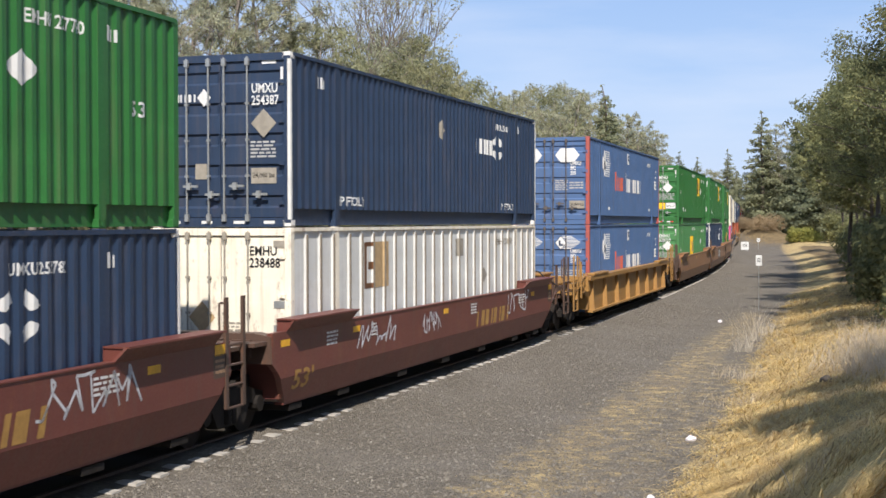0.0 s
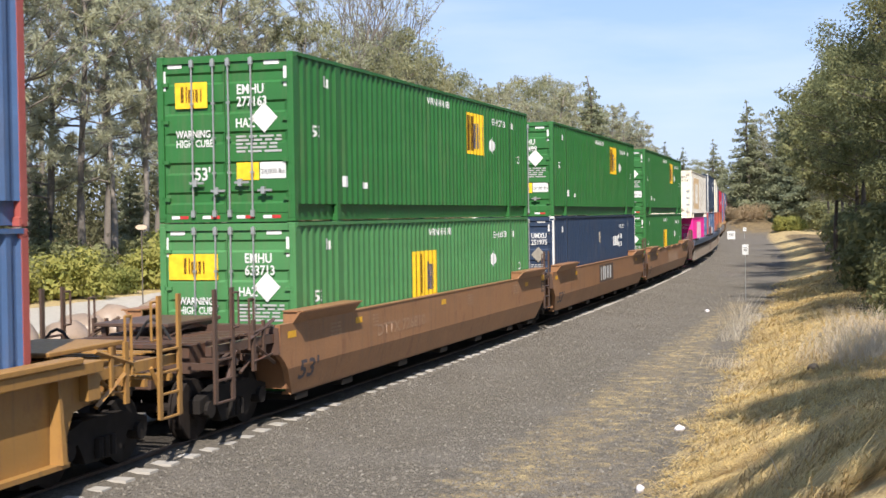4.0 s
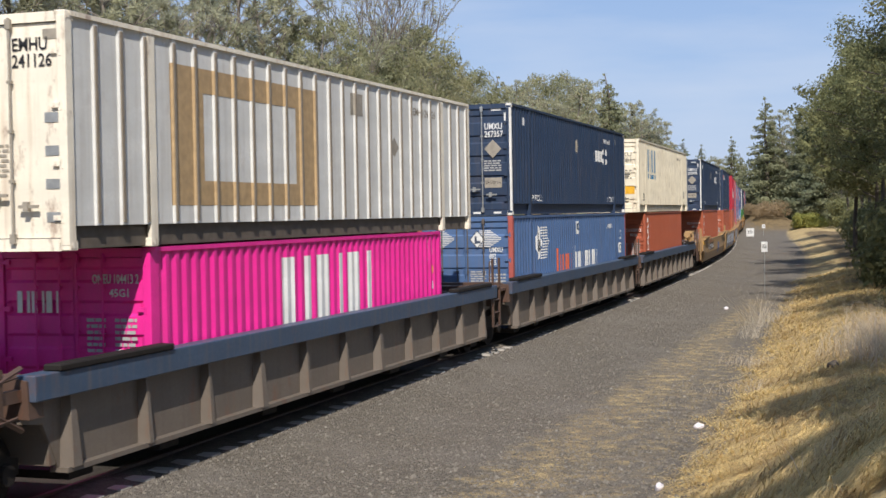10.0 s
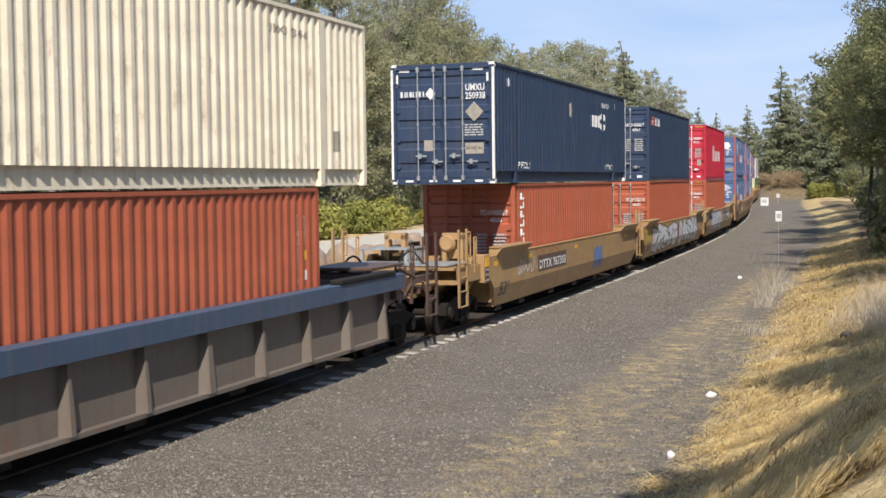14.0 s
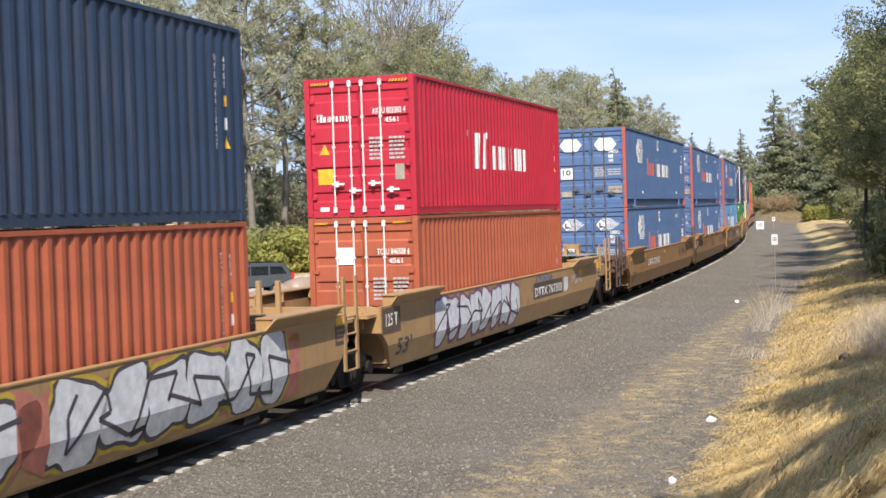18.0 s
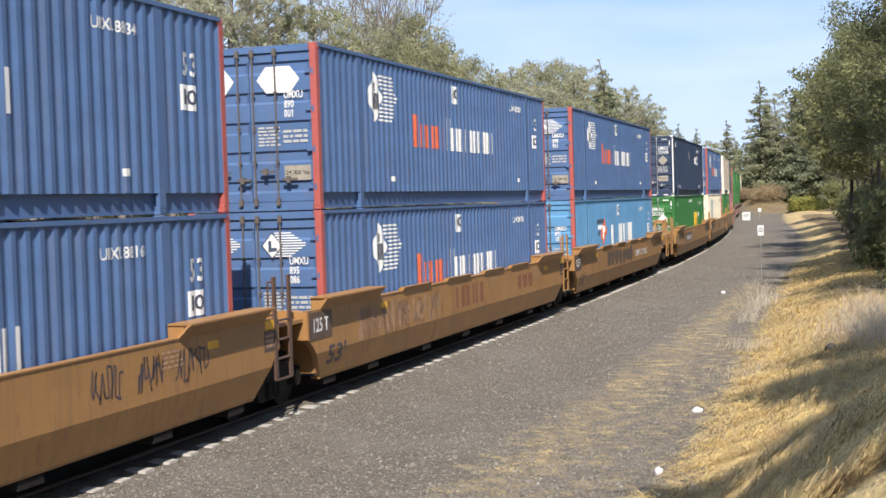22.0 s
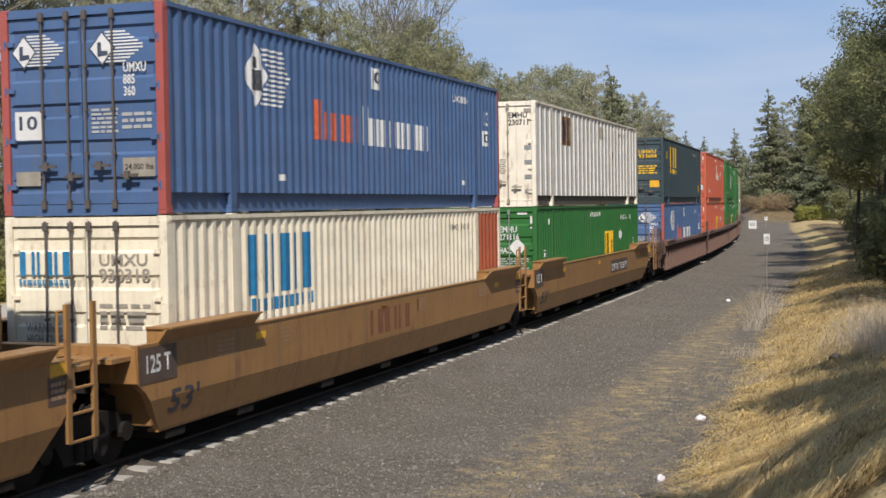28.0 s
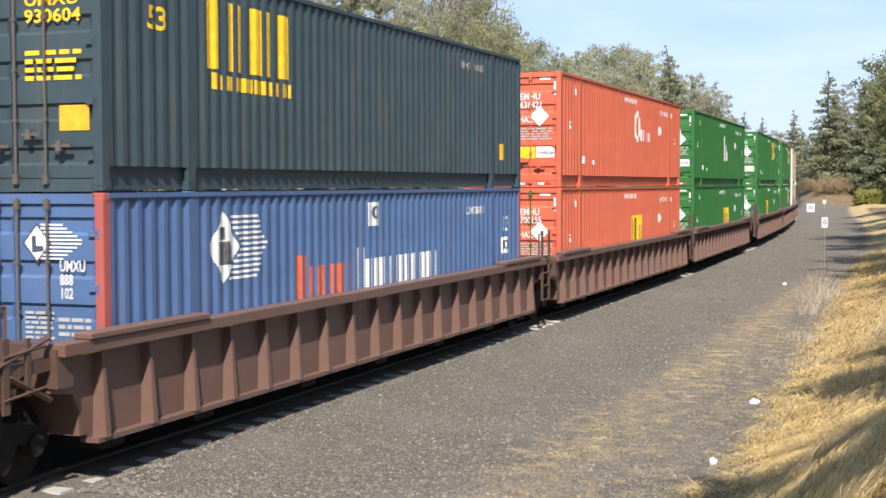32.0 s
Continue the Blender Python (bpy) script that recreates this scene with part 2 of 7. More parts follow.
def prism(bm, pts, a, b, axis="y"):
    """A flat outline of points pushed from a to b along one axis; the points give the other two in order."""
    def at(p, w):
        return {"x": (w, p[0], p[1]), "y": (p[0], w, p[1]), "z": (p[0], p[1], w)}[axis]
    lo, hi = [bm.verts.new(at(p, a)) for p in pts], [bm.verts.new(at(p, b)) for p in pts]
    n = len(pts)
    bm.faces.new(lo)
    bm.faces.new(hi[::-1])
    for i in range(n):
        bm.faces.new((lo[i], hi[i], hi[(i + 1) % n], lo[(i + 1) % n]))
    bmesh.ops.recalc_face_normals(bm, faces=bm.faces[:])


def rod(bm, a, b, r, sides=6, r2=None):
    a, b = Vector(a), Vector(b)
    d = b - a
    m = Matrix.Translation((a + b) / 2) @ d.to_track_quat("Z", "Y").to_matrix().to_4x4()
    bmesh.ops.create_cone(bm, cap_ends=True, segments=sides, radius1=r, radius2=r if r2 is None else r2, depth=d.length, matrix=m)


# ---- ground ----
EDGE_S = [-60, 18, 26, 50, 75, 120, 200, 300]
EDGE_O = [6.5, 6.5, 6.3, 5.4, 5.2, 5.4, 6.0, 7.0]
BANK_S = [-40, -4, 6, 15.0, 17.5, 24, 32, 50, 100, 300]
BANK_H = [2.0, 2.05, 1.8, 1.62, 0.72, 0.5, 0.35, 0.2, 0.15, 0.3]


def line_place(x, y):
    """How far along the line and to its right the places x, y lie."""
    x, y = np.asarray(x, float), np.asarray(y, float)
    s = y / 0.95
    for _ in range(12):
        h = np.interp(s, SS, HEAD)
        s = s + ((x - np.interp(s, SS, LX)) * -np.sin(h) + (y - np.interp(s, SS, LY)) * np.cos(h)) * 0.8
    h = np.interp(s, SS, HEAD)
    return s, (x - np.interp(s, SS, LX)) * np.cos(h) + (y - np.interp(s, SS, LY)) * np.sin(h)


def smooth01(v):
    v = np.clip(v, 0, 1)
    return v * v * (3 - 2 * v)


def waves(x, y, f, seed):
    r = np.random.RandomState(seed)
    v = 0
    for i in range(6):
        a, p, w = r.uniform(0, 6.28), r.uniform(0, 6.28), f * (1.0 + 0.6 * i)
        v = v + np.sin((x * np.cos(a) + y * np.sin(a)) * w + p) / (1 + 0.5 * i)
    return v / 3


def ground_height(x, y):
    s, o = line_place(x, y)
    e, hb = np.interp(s, EDGE_S, EDGE_O), np.interp(s, BANK_S, BANK_H)
    z = np.interp(o, [-8, -5.2, -3.0, -2.7, -2.4, -0.38, -0.14, 0.10, 0.25, 0.5, 2.2, 4.5], [-0.75, -0.7, -0.10, -0.06, -0.04, -0.04, -0.098, -0.10, -0.085, -0.11, -0.36, -0.38])
    up = smooth01((o - e) / 3.2)
    z = z + up * (hb + 0.38) * np.where(o > 0, 1, 0)
    z = z + up * (0.16 * waves(x, y, 0.55, 3) + 0.03 * waves(x, y, 1.5, 14) + 0.07 * waves(x, y, 3.4, 4)) * (np.hypot(x, y) > 3)
    z = z + 0.012 * waves(x, y, 5.0, 5) * (o > 0.6) + 0.02 * waves(x, y, 1.1, 6)
    z = z + 0.5 * np.exp(-(((x - 4.6) / 2.0) ** 2 + ((y - 13.4) / 1.0) ** 2))
    z = z + 1.0 * smooth01((o - e - 14) / 40)
    # a brown knoll beside the line far off, and the low rise past the dirt road
    z = z + 3.9 * np.exp(-(((x - 50.0) / 4.2) ** 2 + ((y - 218) / 12.0) ** 2))
    z = z + 0.9 * smooth01((-o - 36) / 30) + 3.0 * smooth01((np.hypot(x, y) - 420) / 500)
    return z, s, o, e


def spaced(stops):
    """Grid lines from (start, end, step) stretches."""
    v = []
    for a, b, d in stops:
        v += list(np.arange(a, b, d))
    return np.array(v + [stops[-1][1]])


def ground_material():
    m, n, l, b = material("ground_gravel_and_straw")
    at = n.new("ShaderNodeAttribute")
    at.attribute_name = "zone"
    sep = n.new("ShaderNodeSeparateColor")
    l.new(at.outputs["Color"], sep.inputs[0])
    w = coords(n, l)
    v = n.new("ShaderNodeTexVoronoi")
    v.inputs["Scale"].default_value = 23.0
    l.new(w, v.inputs["Vector"])
    fine, mid, big = noise_node(n, l, w, 42.0, 4, 0.7), noise_node(n, l, w, 2.6, 6, 0.65), noise_node(n, l, w, 0.45, 4)
    sv = n.new("ShaderNodeSeparateColor")
    l.new(v.outputs["Color"], sv.inputs[0])
    grav = blend(n, l, sv.outputs[0], (0.120, 0.104, 0.083), (0.207, 0.181, 0.143))
    grav = blend(n, l, ramp(n, l, fine.outputs["Fac"], 0.45, 0.75), grav, (0.065, 0.06, 0.054))
    grav = blend(n, l, ramp(n, l, big.outputs["Fac"], 0.45, 0.75), grav, (0.18, 0.16, 0.135))
    straw = blend(n, l, ramp(n, l, mid.outputs["Fac"], 0.35, 0.7), (0.36, 0.26, 0.125), (0.62, 0.48, 0.235))
    straw = blend(n, l, ramp(n, l, fine.outputs["Fac"], 0.5, 0.8), straw, (0.26, 0.19, 0.10))
    straw = blend(n, l, ramp(n, l, big.outputs["Fac"], 0.5, 0.72), straw, (0.22, 0.16, 0.09))
    road = blend(n, l, ramp(n, l, mid.outputs["Fac"], 0.3, 0.75), (0.40, 0.36, 0.30), (0.52, 0.48, 0.41))
    duff = blend(n, l, ramp(n, l, mid.outputs["Fac"], 0.35, 0.65), (0.10, 0.075, 0.045), (0.26, 0.19, 0.10))

    def ragged(sock, lo, hi):
        a = n.new("ShaderNodeMath")
        a.operation = "ADD"
        k = n.new("ShaderNodeMath")
        k.operation = "MULTIPLY_ADD"
        l.new(mid.outputs["Fac"], k.inputs[0])
        k.inputs[1].default_value, k.inputs[2].default_value = 1.1, -0.55
        l.new(k.outputs[0], a.inputs[0])
        l.new(sock, a.inputs[1])
        return ramp(n, l, a.outputs[0], lo, hi)
    col = blend(n, l, ragged(sep.outputs[0], 0.32, 0.72), grav, straw)
    col = blend(n, l, ragged(sep.outputs[2], 0.42, 0.6), col, duff)
    col = blend(n, l, ragged(sep.outputs[1], 0.45, 0.55), col, road)
    # near-black between the rails: oil grime plus painted shade of the cars
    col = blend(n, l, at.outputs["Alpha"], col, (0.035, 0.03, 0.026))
    l.new(col, b.inputs["Base Color"])
    b.inputs["Roughness"].default_value = 0.92
    b.inputs["Specular IOR Level"].default_value = 0.15
    h = n.new("ShaderNodeMath")
    h.operation = "ADD"
    l.new(v.outputs["Distance"], h.inputs[0])
    l.new(fine.outputs["Fac"], h.inputs[1])
    bump(n, l, b, h.outputs[0], 0.85, 0.035)
    return m


def build_ground():
    xs = spaced([(-3000, -600, 300), (-600, -120, 40), (-120, -40, 5), (-40, -14, 1.2), (-14, 16, 0.25), (16, 70, 0.9), (70, 160, 6), (160, 600, 40), (600, 3000, 300)])
    ys = spaced([(-2000, -200, 300), (-200, -30, 17), (-30, 6, 1.5), (6, 60, 0.25), (60, 130, 0.8), (130, 300, 2.5), (300, 700, 20), (700, 4000, 300)])
    gx, gy = np.meshgrid(xs, ys)
    z, s, o, e = ground_height(gx, gy)
    nx, ny = len(xs), len(ys)
    verts = np.stack([gx, gy, z], -1).reshape(-1, 3)
    i = np.arange((nx) * (ny)).reshape(ny, nx)
    faces = np.stack([i[:-1, :-1], i[:-1, 1:], i[1:, 1:], i[1:, :-1]], -1).reshape(-1, 4)
    me = bpy.data.meshes.new("ground")
    me.from_pydata(verts.tolist(), [], faces.tolist())
    col = me.color_attributes.new("zone", "FLOAT_COLOR", "POINT")
    straw = smooth01((o - e + 0.5) / 1.4) * (o > 0)
    band = 0.48 * np.exp(-((o - 4.4) / 1.1) ** 2) * (s < 60) * (s > -10) + 0.3 * np.exp(-((o - 6.0) / 0.8) ** 2) * (s < 40)
    straw = np.clip(np.maximum(straw, band), 0, 1)
    straw = straw * np.where((o > 0) & (s > 45), 1 - 0.22 * smooth01((s - 45) / 30), 1)
    left = smooth01((-o - 5.5) / 3)
    straw = np.maximum(straw, left)
    lane = smooth01((-o - 19.0) / 0.8) * smooth01((28.5 + o) / 0.8) * (s > -60) * (s < 240)
    far = np.hypot(gx - 66, (gy - 240) * 0.25)
    lane = np.maximum(lane, smooth01((10 - far) / 4))
    # oily ballast strip, also darkened to paint in the shade under the train
    oil_and_shade = 0.85 * smooth01((-0.36 - o) / 0.2) * smooth01((o + 2.3) / 0.2)
    duff = 0.9 * np.exp(-(((gx - 50.5) / 5.5) ** 2 + ((gy - 210) / 13.0) ** 2)) + smooth01((-o - 29) / 3) + smooth01((o - e - 7) / 5) * 0.8 + 0.95 * smooth01((o - e - 1.2) / 2.2) * smooth01((s - 38) / 14) * (o > 0) * (s < 185)
    col.data.foreach_set("color", np.stack([straw, lane, np.clip(duff, 0, 1), oil_and_shade], -1).ravel())
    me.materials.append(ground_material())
    me.polygons.foreach_set("use_smooth", [True] * len(me.polygons))
    tagged(new("ground", me), "grey railway gravel running into a straw-covered bank and a dirt road", "ground", kind="structure")


build_ground()

# ---- flat marks: lettering, logos, placards ----
def flat_text(words, w, h):
    """Lettering as a flat bmesh w wide and h high, from its lower left corner."""
    key = ("letters", words)
    if key not in SHARED:
        cu = bpy.data.curves.new("letters", "FONT")
        cu.body, cu.size, cu.resolution_u, cu.space_line = words, 1.0, 2, 0.9
        cu.offset = 0.02
        ob = bpy.data.objects.new("letters", cu)
        SHARED[key] = bpy.data.meshes.new_from_object(ob)
        bpy.data.objects.remove(ob)
    bm = bmesh.new()
    bm.from_mesh(SHARED[key])
    fit_to(bm, w, h)
    return bm


def fit_to(bm, w, h):
    xs, ys = [v.co.x for v in bm.verts], [v.co.y for v in bm.verts]
    a, b, c, d = min(xs), max(xs), min(ys), max(ys)
    for v in bm.verts:
        v.co = ((v.co.x - a) / (b - a) * w, (v.co.y - c) / (d - c) * h, 0)


def flat_poly(*outlines):
    bm = bmesh.new()
    for pts in outlines:
        bm.faces.new([bm.verts.new((p[0], p[1], 0)) for p in pts])
    return bm


def flat_rect(w, h):
    return flat_poly([(0, 0), (w, 0), (w, h), (0, h)])


def flat_diamond(w, h):
    return flat_poly([(w / 2, 0), (w, h / 2), (w / 2, h), (0, h / 2)])


def flat_hexagon(w, h):
    k = w * 0.22
    return flat_poly([(0, h / 2), (k, 0), (w - k, 0), (w, h / 2), (w - k, h), (k, h)])


def flat_bars(w, h, cells, first=1.0, seed=1, slant=0.0):
    """A row of thick and thin upright bars, the first pair taller: a brand mark as plain shapes."""
    r = random.Random(seed)
    outlines, cw = [], w / cells
    for i in range(cells):
        top = h if i == 0 else h * first
        x, thick, thin = i * cw + cw * 0.06, cw * r.uniform(0.34, 0.42), cw * r.uniform(0.14, 0.22)
        pair = [(x, thick), (x + cw * 0.88 - thin, thin)]
        if r.random() < 0.35:
            pair = [(x, thin), (x + cw * 0.88 - thick, thick)]
        for a, k in pair:
            outlines.append([(a, 0), (a + k, 0), (a + k + slant, top), (a + slant, top)])
    return flat_poly(*outlines)


def flat_lines(w, h, rows, seed=1):
    """Small print that cannot be read, as plain bars."""
    r = random.Random(seed)
    o = []
    for i in range(rows):
        y = h * (1 - (i + 0.8) / rows)
        x = 0.0
        while x < w * 0.9:
            k = w * r.uniform(0.14, 0.4)
            e = min(w, x + k)
            o.append([(x, y), (e, y), (e, y + h / rows * 0.55), (x, y + h / rows * 0.55)])
            x = e + w * 0.06
    return flat_poly(*o)


def flat_blobs(w, h, n, seed, inset=0.0):
    """Bulging rounded sprayed shapes side by side, each with a notch."""
    r = random.Random(seed)
    o = []
    for k in range(n):
        cx, cy = w * (k + 0.5) / n + r.uniform(-0.04, 0.04), h * r.uniform(0.46, 0.54)
        rx, ry = w / n * r.uniform(0.50, 0.60) - inset, h * r.uniform(0.42, 0.5) - inset
        p, q, lean = r.uniform(0, 6.28), r.choice((2, 3, 3, 4)), r.uniform(-0.15, 0.25)
        ring = []
        for i in range(26):
            a = i * math.tau / 26
            k2 = 1 + 0.13 * math.sin(q * a + p) + 0.05 * math.sin((q + 3) * a + 2 * p)
            c, s_ = math.cos(a), math.sin(a)
            x = math.copysign(abs(c) ** 0.7, c) * rx * k2
            y = math.copysign(abs(s_) ** 0.7, s_) * ry * k2
            ring.append((max(0.0, min(w, cx + x + lean * y)), max(0.0, min(h, cy + y))))
        o.append(ring)
    return flat_poly(*o)


def flat_scribble(w, h, seed, thick=0.035):
    """A thin sprayed line that loops along."""
    r = random.Random(seed)
    pts = [(w * (i / 26 + 0.06 * math.sin(i * 1.9 + seed)), h * (0.5 + 0.46 * math.sin(i * r.uniform(1.2, 2.1) + seed))) for i in range(27)]
    o = []
    for (x0, y0), (x1, y1) in zip(pts, pts[1:]):
        d = Vector((x1 - x0, y1 - y0))
        if d.length < 1e-3:
            continue
        p = Vector((-d.y, d.x)).normalized() * thick / 2
        o.append([(x0 + p.x, y0 + p.y), (x0 - p.x, y0 - p.y), (x1 - p.x, y1 - p.y), (x1 + p.x, y1 + p.y)])
    return flat_poly(*o)


def lay(bm, cuts_u, cuts_v, place):
    """Lays a flat mark on a folded sheet: cuts it at the folds, then moves each point onto the sheet."""
    us, vs = [v.co.x for v in bm.verts], [v.co.y for v in bm.verts]
    a, b, c, d = min(us), max(us), min(vs), max(vs)
    for k in cuts_u:
        if a + 1e-4 < k < b - 1e-4:
            bmesh.ops.bisect_plane(bm, geom=bm.verts[:] + bm.edges[:] + bm.faces[:], dist=1e-5, plane_co=(k, 0, 0), plane_no=(1, 0, 0))
    for k in cuts_v:
        if c + 1e-4 < k < d - 1e-4:
            bmesh.ops.bisect_plane(bm, geom=bm.verts[:] + bm.edges[:] + bm.faces[:], dist=1e-5, plane_co=(0, k, 0), plane_no=(0, 1, 0))
    for v in bm.verts:
        v.co = place(v.co.x, v.co.y)
    return bm


def shift(bm, u, v):
    for p in bm.verts:
        p.co.x += u
        p.co.y += v
    return bm


# ---- containers ----
def folds(x0, x1, style):
    """The folds of a wall sheet: places along it, and how far each lies in."""
    if style == "post":
        pitch, prof = 0.61, ((0.0, 0.03), (0.47, 0.03), (0.49, 0.0), (0.59, 0.0), (0.61, 0.03))
    else:
        pitch, prof = 0.278, ((0.0, 0.0), (0.085, 0.0), (0.135, 0.036), (0.215, 0.036), (0.278, 0.0))
    n = max(1, round((x1 - x0) / pitch))
    k = (x1 - x0) / n
    pts = []
    for i in range(n):
        pts += [(x0 + i * k + p * k / pitch, d) for p, d in prof[:-1]]
    return pts + [(x1, prof[-1][1])]


def sheet_mesh(x0, x1, z0, z1, style):
    def make(bm):
        pts = folds(x0, x1, style)
        lo = [bm.verts.new((x, d, z0)) for x, d in pts]
        hi = [bm.verts.new((x, d, z1)) for x, d in pts]
        for i in range(len(pts) - 1):
            bm.faces.new((lo[i], lo[i + 1], hi[i + 1], hi[i]))
    return make


def box_mesh(*a, bevel=0.0):
    return lambda bm: box(bm, *a, bevel=bevel)


def casting_mesh(bm):
    """A corner casting: a block with an oval hole hinted by a sunk face."""
    box(bm, -0.09, 0.09, -0.08, 0.08, -0.06, 0.06, 0.012)
    box(bm, -0.045, 0.045, -0.085, -0.079, -0.03, 0.03)


def door_leaf_mesh(w, z0, z1, ribs):
    def make(bm):
        pts = [(z0, 0.0)]
        if ribs:
            n = 5
            for i in range(n):
                c = z0 + (z1 - z0) * (i + 0.5) / n
                h = 0.11
                pts += [(c - h, 0.0), (c - h + 0.04, 0.035), (c + h - 0.04, 0.035), (c + h, 0.0)]
        pts.append((z1, 0.0))
        a = [bm.verts.new((d, 0.0, z)) for z, d in pts]
        e = 0.07 if ribs else 0.0
        rows = [0.0, e, w - e, w] if ribs else [0.0, w]
        cols = [[bm.verts.new(((d if 0 < j < len(rows) - 1 else 0.0), -y, z)) for z, d in pts] for j, y in enumerate(rows)]
        for v in a:
            bm.verts.remove(v)
        for j in range(len(rows) - 1):
            for i in range(len(pts) - 1):
                bm.faces.new((cols[j][i], cols[j][i + 1], cols[j + 1][i + 1], cols[j + 1][i]))
    return make


def lock_rod_mesh(z0, z1):
    def make(bm):
        rod(bm, (0, 0, z0), (0, 0, z1), 0.017, 6)
        for z in (z0 + 0.05, z1 - 0.08):
            box(bm, -0.025, 0.03, -0.035, 0.035, z - 0.06, z + 0.06)
        for z in (z0 + 0.75, z0 + 1.35, z0 + 1.95):
            box(bm, -0.02, 0.03, -0.03, 0.03, z - 0.02, z + 0.02)
    return make


def handle_mesh(bm):
    box(bm, -0.015, 0.015, -0.22, 0.05, -0.02, 0.02)
    box(bm, -0.03, 0.03, -0.09, -0.02, -0.06, 0.06)


def hinge_mesh(bm):
    box(bm, -0.03, 0.02, -0.09, 0.05, -0.03, 0.03)
    rod(bm, (-0.02, 0.05, -0.06), (-0.02, 0.05, 0.06), 0.022, 6)


def container(spec, length):
    """One shipping container on its base: walls, frame, doors and marks."""
    long = length > 13
    W, Hh = (2.59 if long else 2.44), spec.get("high", 2.885)
    c = PAINTS[spec["paint"]]
    post = spec.get("posts", c)
    st = spec.get("style", "corr")
    top = new("shipping_container")
    tagged(top, spec["label"], "container", "containers on the train")
    y1 = W / 2
    zb = 0.30 if long else 0.16
    spans = [(0.14, 1.90), (2.06, 14.09), (14.25, length - 0.14)] if long else [(0.14, length - 0.14)]
    far = Matrix.Rotation(math.pi, 4, "Z")
    for a, b in spans:
        me = shared(("side_panel", round(b - a, 2), st, Hh), sheet_mesh(0, b - a, zb, Hh - 0.05, st), PAINTS[spec.get("side", spec["paint"])])
        part("side_panel", me, None, top, m=pose(a, -y1 + 0.004, 0))
        part("side_panel", me, None, top, m=pose(b, y1 - 0.004, 0) @ far)
        if st == "post":
            n = max(1, round((b - a) / 0.61))
            for k in range(n):
                part("panel_rib", shared(("panel_rib", Hh), box_mesh(-0.03, 0.03, -0.014, 0.02, zb + 0.03, Hh - 0.12), RIBT), None, top, m=pose(a + (k + 0.885) * (b - a) / n, -y1 + 0.004, 0))
    inset = 0.09 if long else 0.02
    for sy in (-1, 1):
        part("top_rail", shared(("top_rail", length, W), box_mesh(0.1, length - 0.1, -0.055, 0.055, -0.03, 0.03), c), None, top, m=pose(0, sy * (y1 - 0.043), Hh - 0.032))
        part("bottom_rail", shared(("bottom_rail", length, zb), box_mesh(0.1, length - 0.1, -0.03, 0.03, 0.02, zb + 0.02), SEAM if st == "post" else c), None, top, m=pose(0, sy * (y1 - inset - 0.03), 0))
        for x, mt in ((0.07, spec.get("front_posts", post)), (length - 0.07, spec.get("back_posts", post))):
            if mt is POSTW:
                part("edge_strip", shared(("edge_strip", Hh, x < 1), box_mesh(-0.081 if x < 1 else 0.02, -0.02 if x < 1 else 0.081, -0.066, -0.01, 0.12, Hh - 0.12), mt), None, top, "white edge strip", m=pose(x, sy * (y1 - 0.06), 0) @ Matrix.Diagonal((1, -sy, 1, 1)))
                mt = c
            part("corner_post", shared(("corner_post", Hh), box_mesh(-0.075, 0.075, -0.06, 0.06, 0.06, Hh - 0.06, bevel=0.008), mt), None, top, m=pose(x, sy * (y1 - 0.06), 0))
        if long:
            for x in (1.98, length - 1.98):
                part("lifting_post", shared(("lifting_post", Hh), box_mesh(-0.085, 0.085, -0.03, 0.03, 0.03, Hh - 0.02), spec.get("mid_posts", c)), None, top, m=pose(x, sy * (y1 - 0.028), 0))
                for z in (0.06, Hh - 0.05):
                    part("corner_casting", shared("casting", casting_mesh, spec.get("castings", c)), None, top, m=pose(x, sy * (y1 - 0.078), z, 0, 0, 0 if sy < 0 else 180))
        for x in (0.09, length - 0.09):
            for z in (0.06, Hh - 0.06):
                part("corner_casting", shared("casting", casting_mesh, post), None, top, m=pose(x, sy * (y1 - 0.079), z, 0, 0, 0 if sy < 0 else 180))
    part("roof", shared(("roof", length, W), box_mesh(0.1, length - 0.1, -y1 + 0.09, y1 - 0.09, -0.05, -0.015), c), None, top, m=pose(0, 0, Hh))
    part("floor", shared(("floor", length, W), box_mesh(0.05, length - 0.05, -y1 + 0.12, y1 - 0.12, 0.04, 0.16), DARK), None, top)
    part("end_wall", shared(("end_wall", W, Hh), sheet_mesh(0, W - 0.24, 0.12, Hh - 0.1, "corr"), c), None, top, m=pose(length - 0.03, -y1 + 0.12, 0, 0, 0, 90))
    part("door_header", shared(("door_header", W), box_mesh(0, 0.12, -y1 + 0.12, y1 - 0.12, -0.13, -0.01), c), None, top, m=pose(0, 0, Hh))
    part("door_sill", shared(("door_sill", W), box_mesh(0, 0.12, -y1 + 0.12, y1 - 0.12, 0.0, 0.15), c), None, top)
    rods = spec.get("rods", c)
    lw = W / 2 - 0.13
    for k in (0, 1):
        leaf = part("door", shared(("door", W, Hh, st), door_leaf_mesh(lw, 0.16, Hh - 0.14, st != "post"), c), None, top, m=pose(0.035, y1 - 0.125 - k * (lw + 0.01), 0))
        for y in ((0.48, 0.83) if k == 0 else (0.07, 0.44)):
            part("lock_rod", shared(("lock_rod", Hh), lock_rod_mesh(0.10, Hh - 0.06), rods), None, leaf, m=pose(-0.06, -lw * y, 0))
            part("handle", shared("handle", handle_mesh, rods), None, leaf, m=pose(-0.085, -lw * y - (0.0 if y > 0.45 else 0.16), 0.68 if y in (0.48, 0.07) else 0.54))
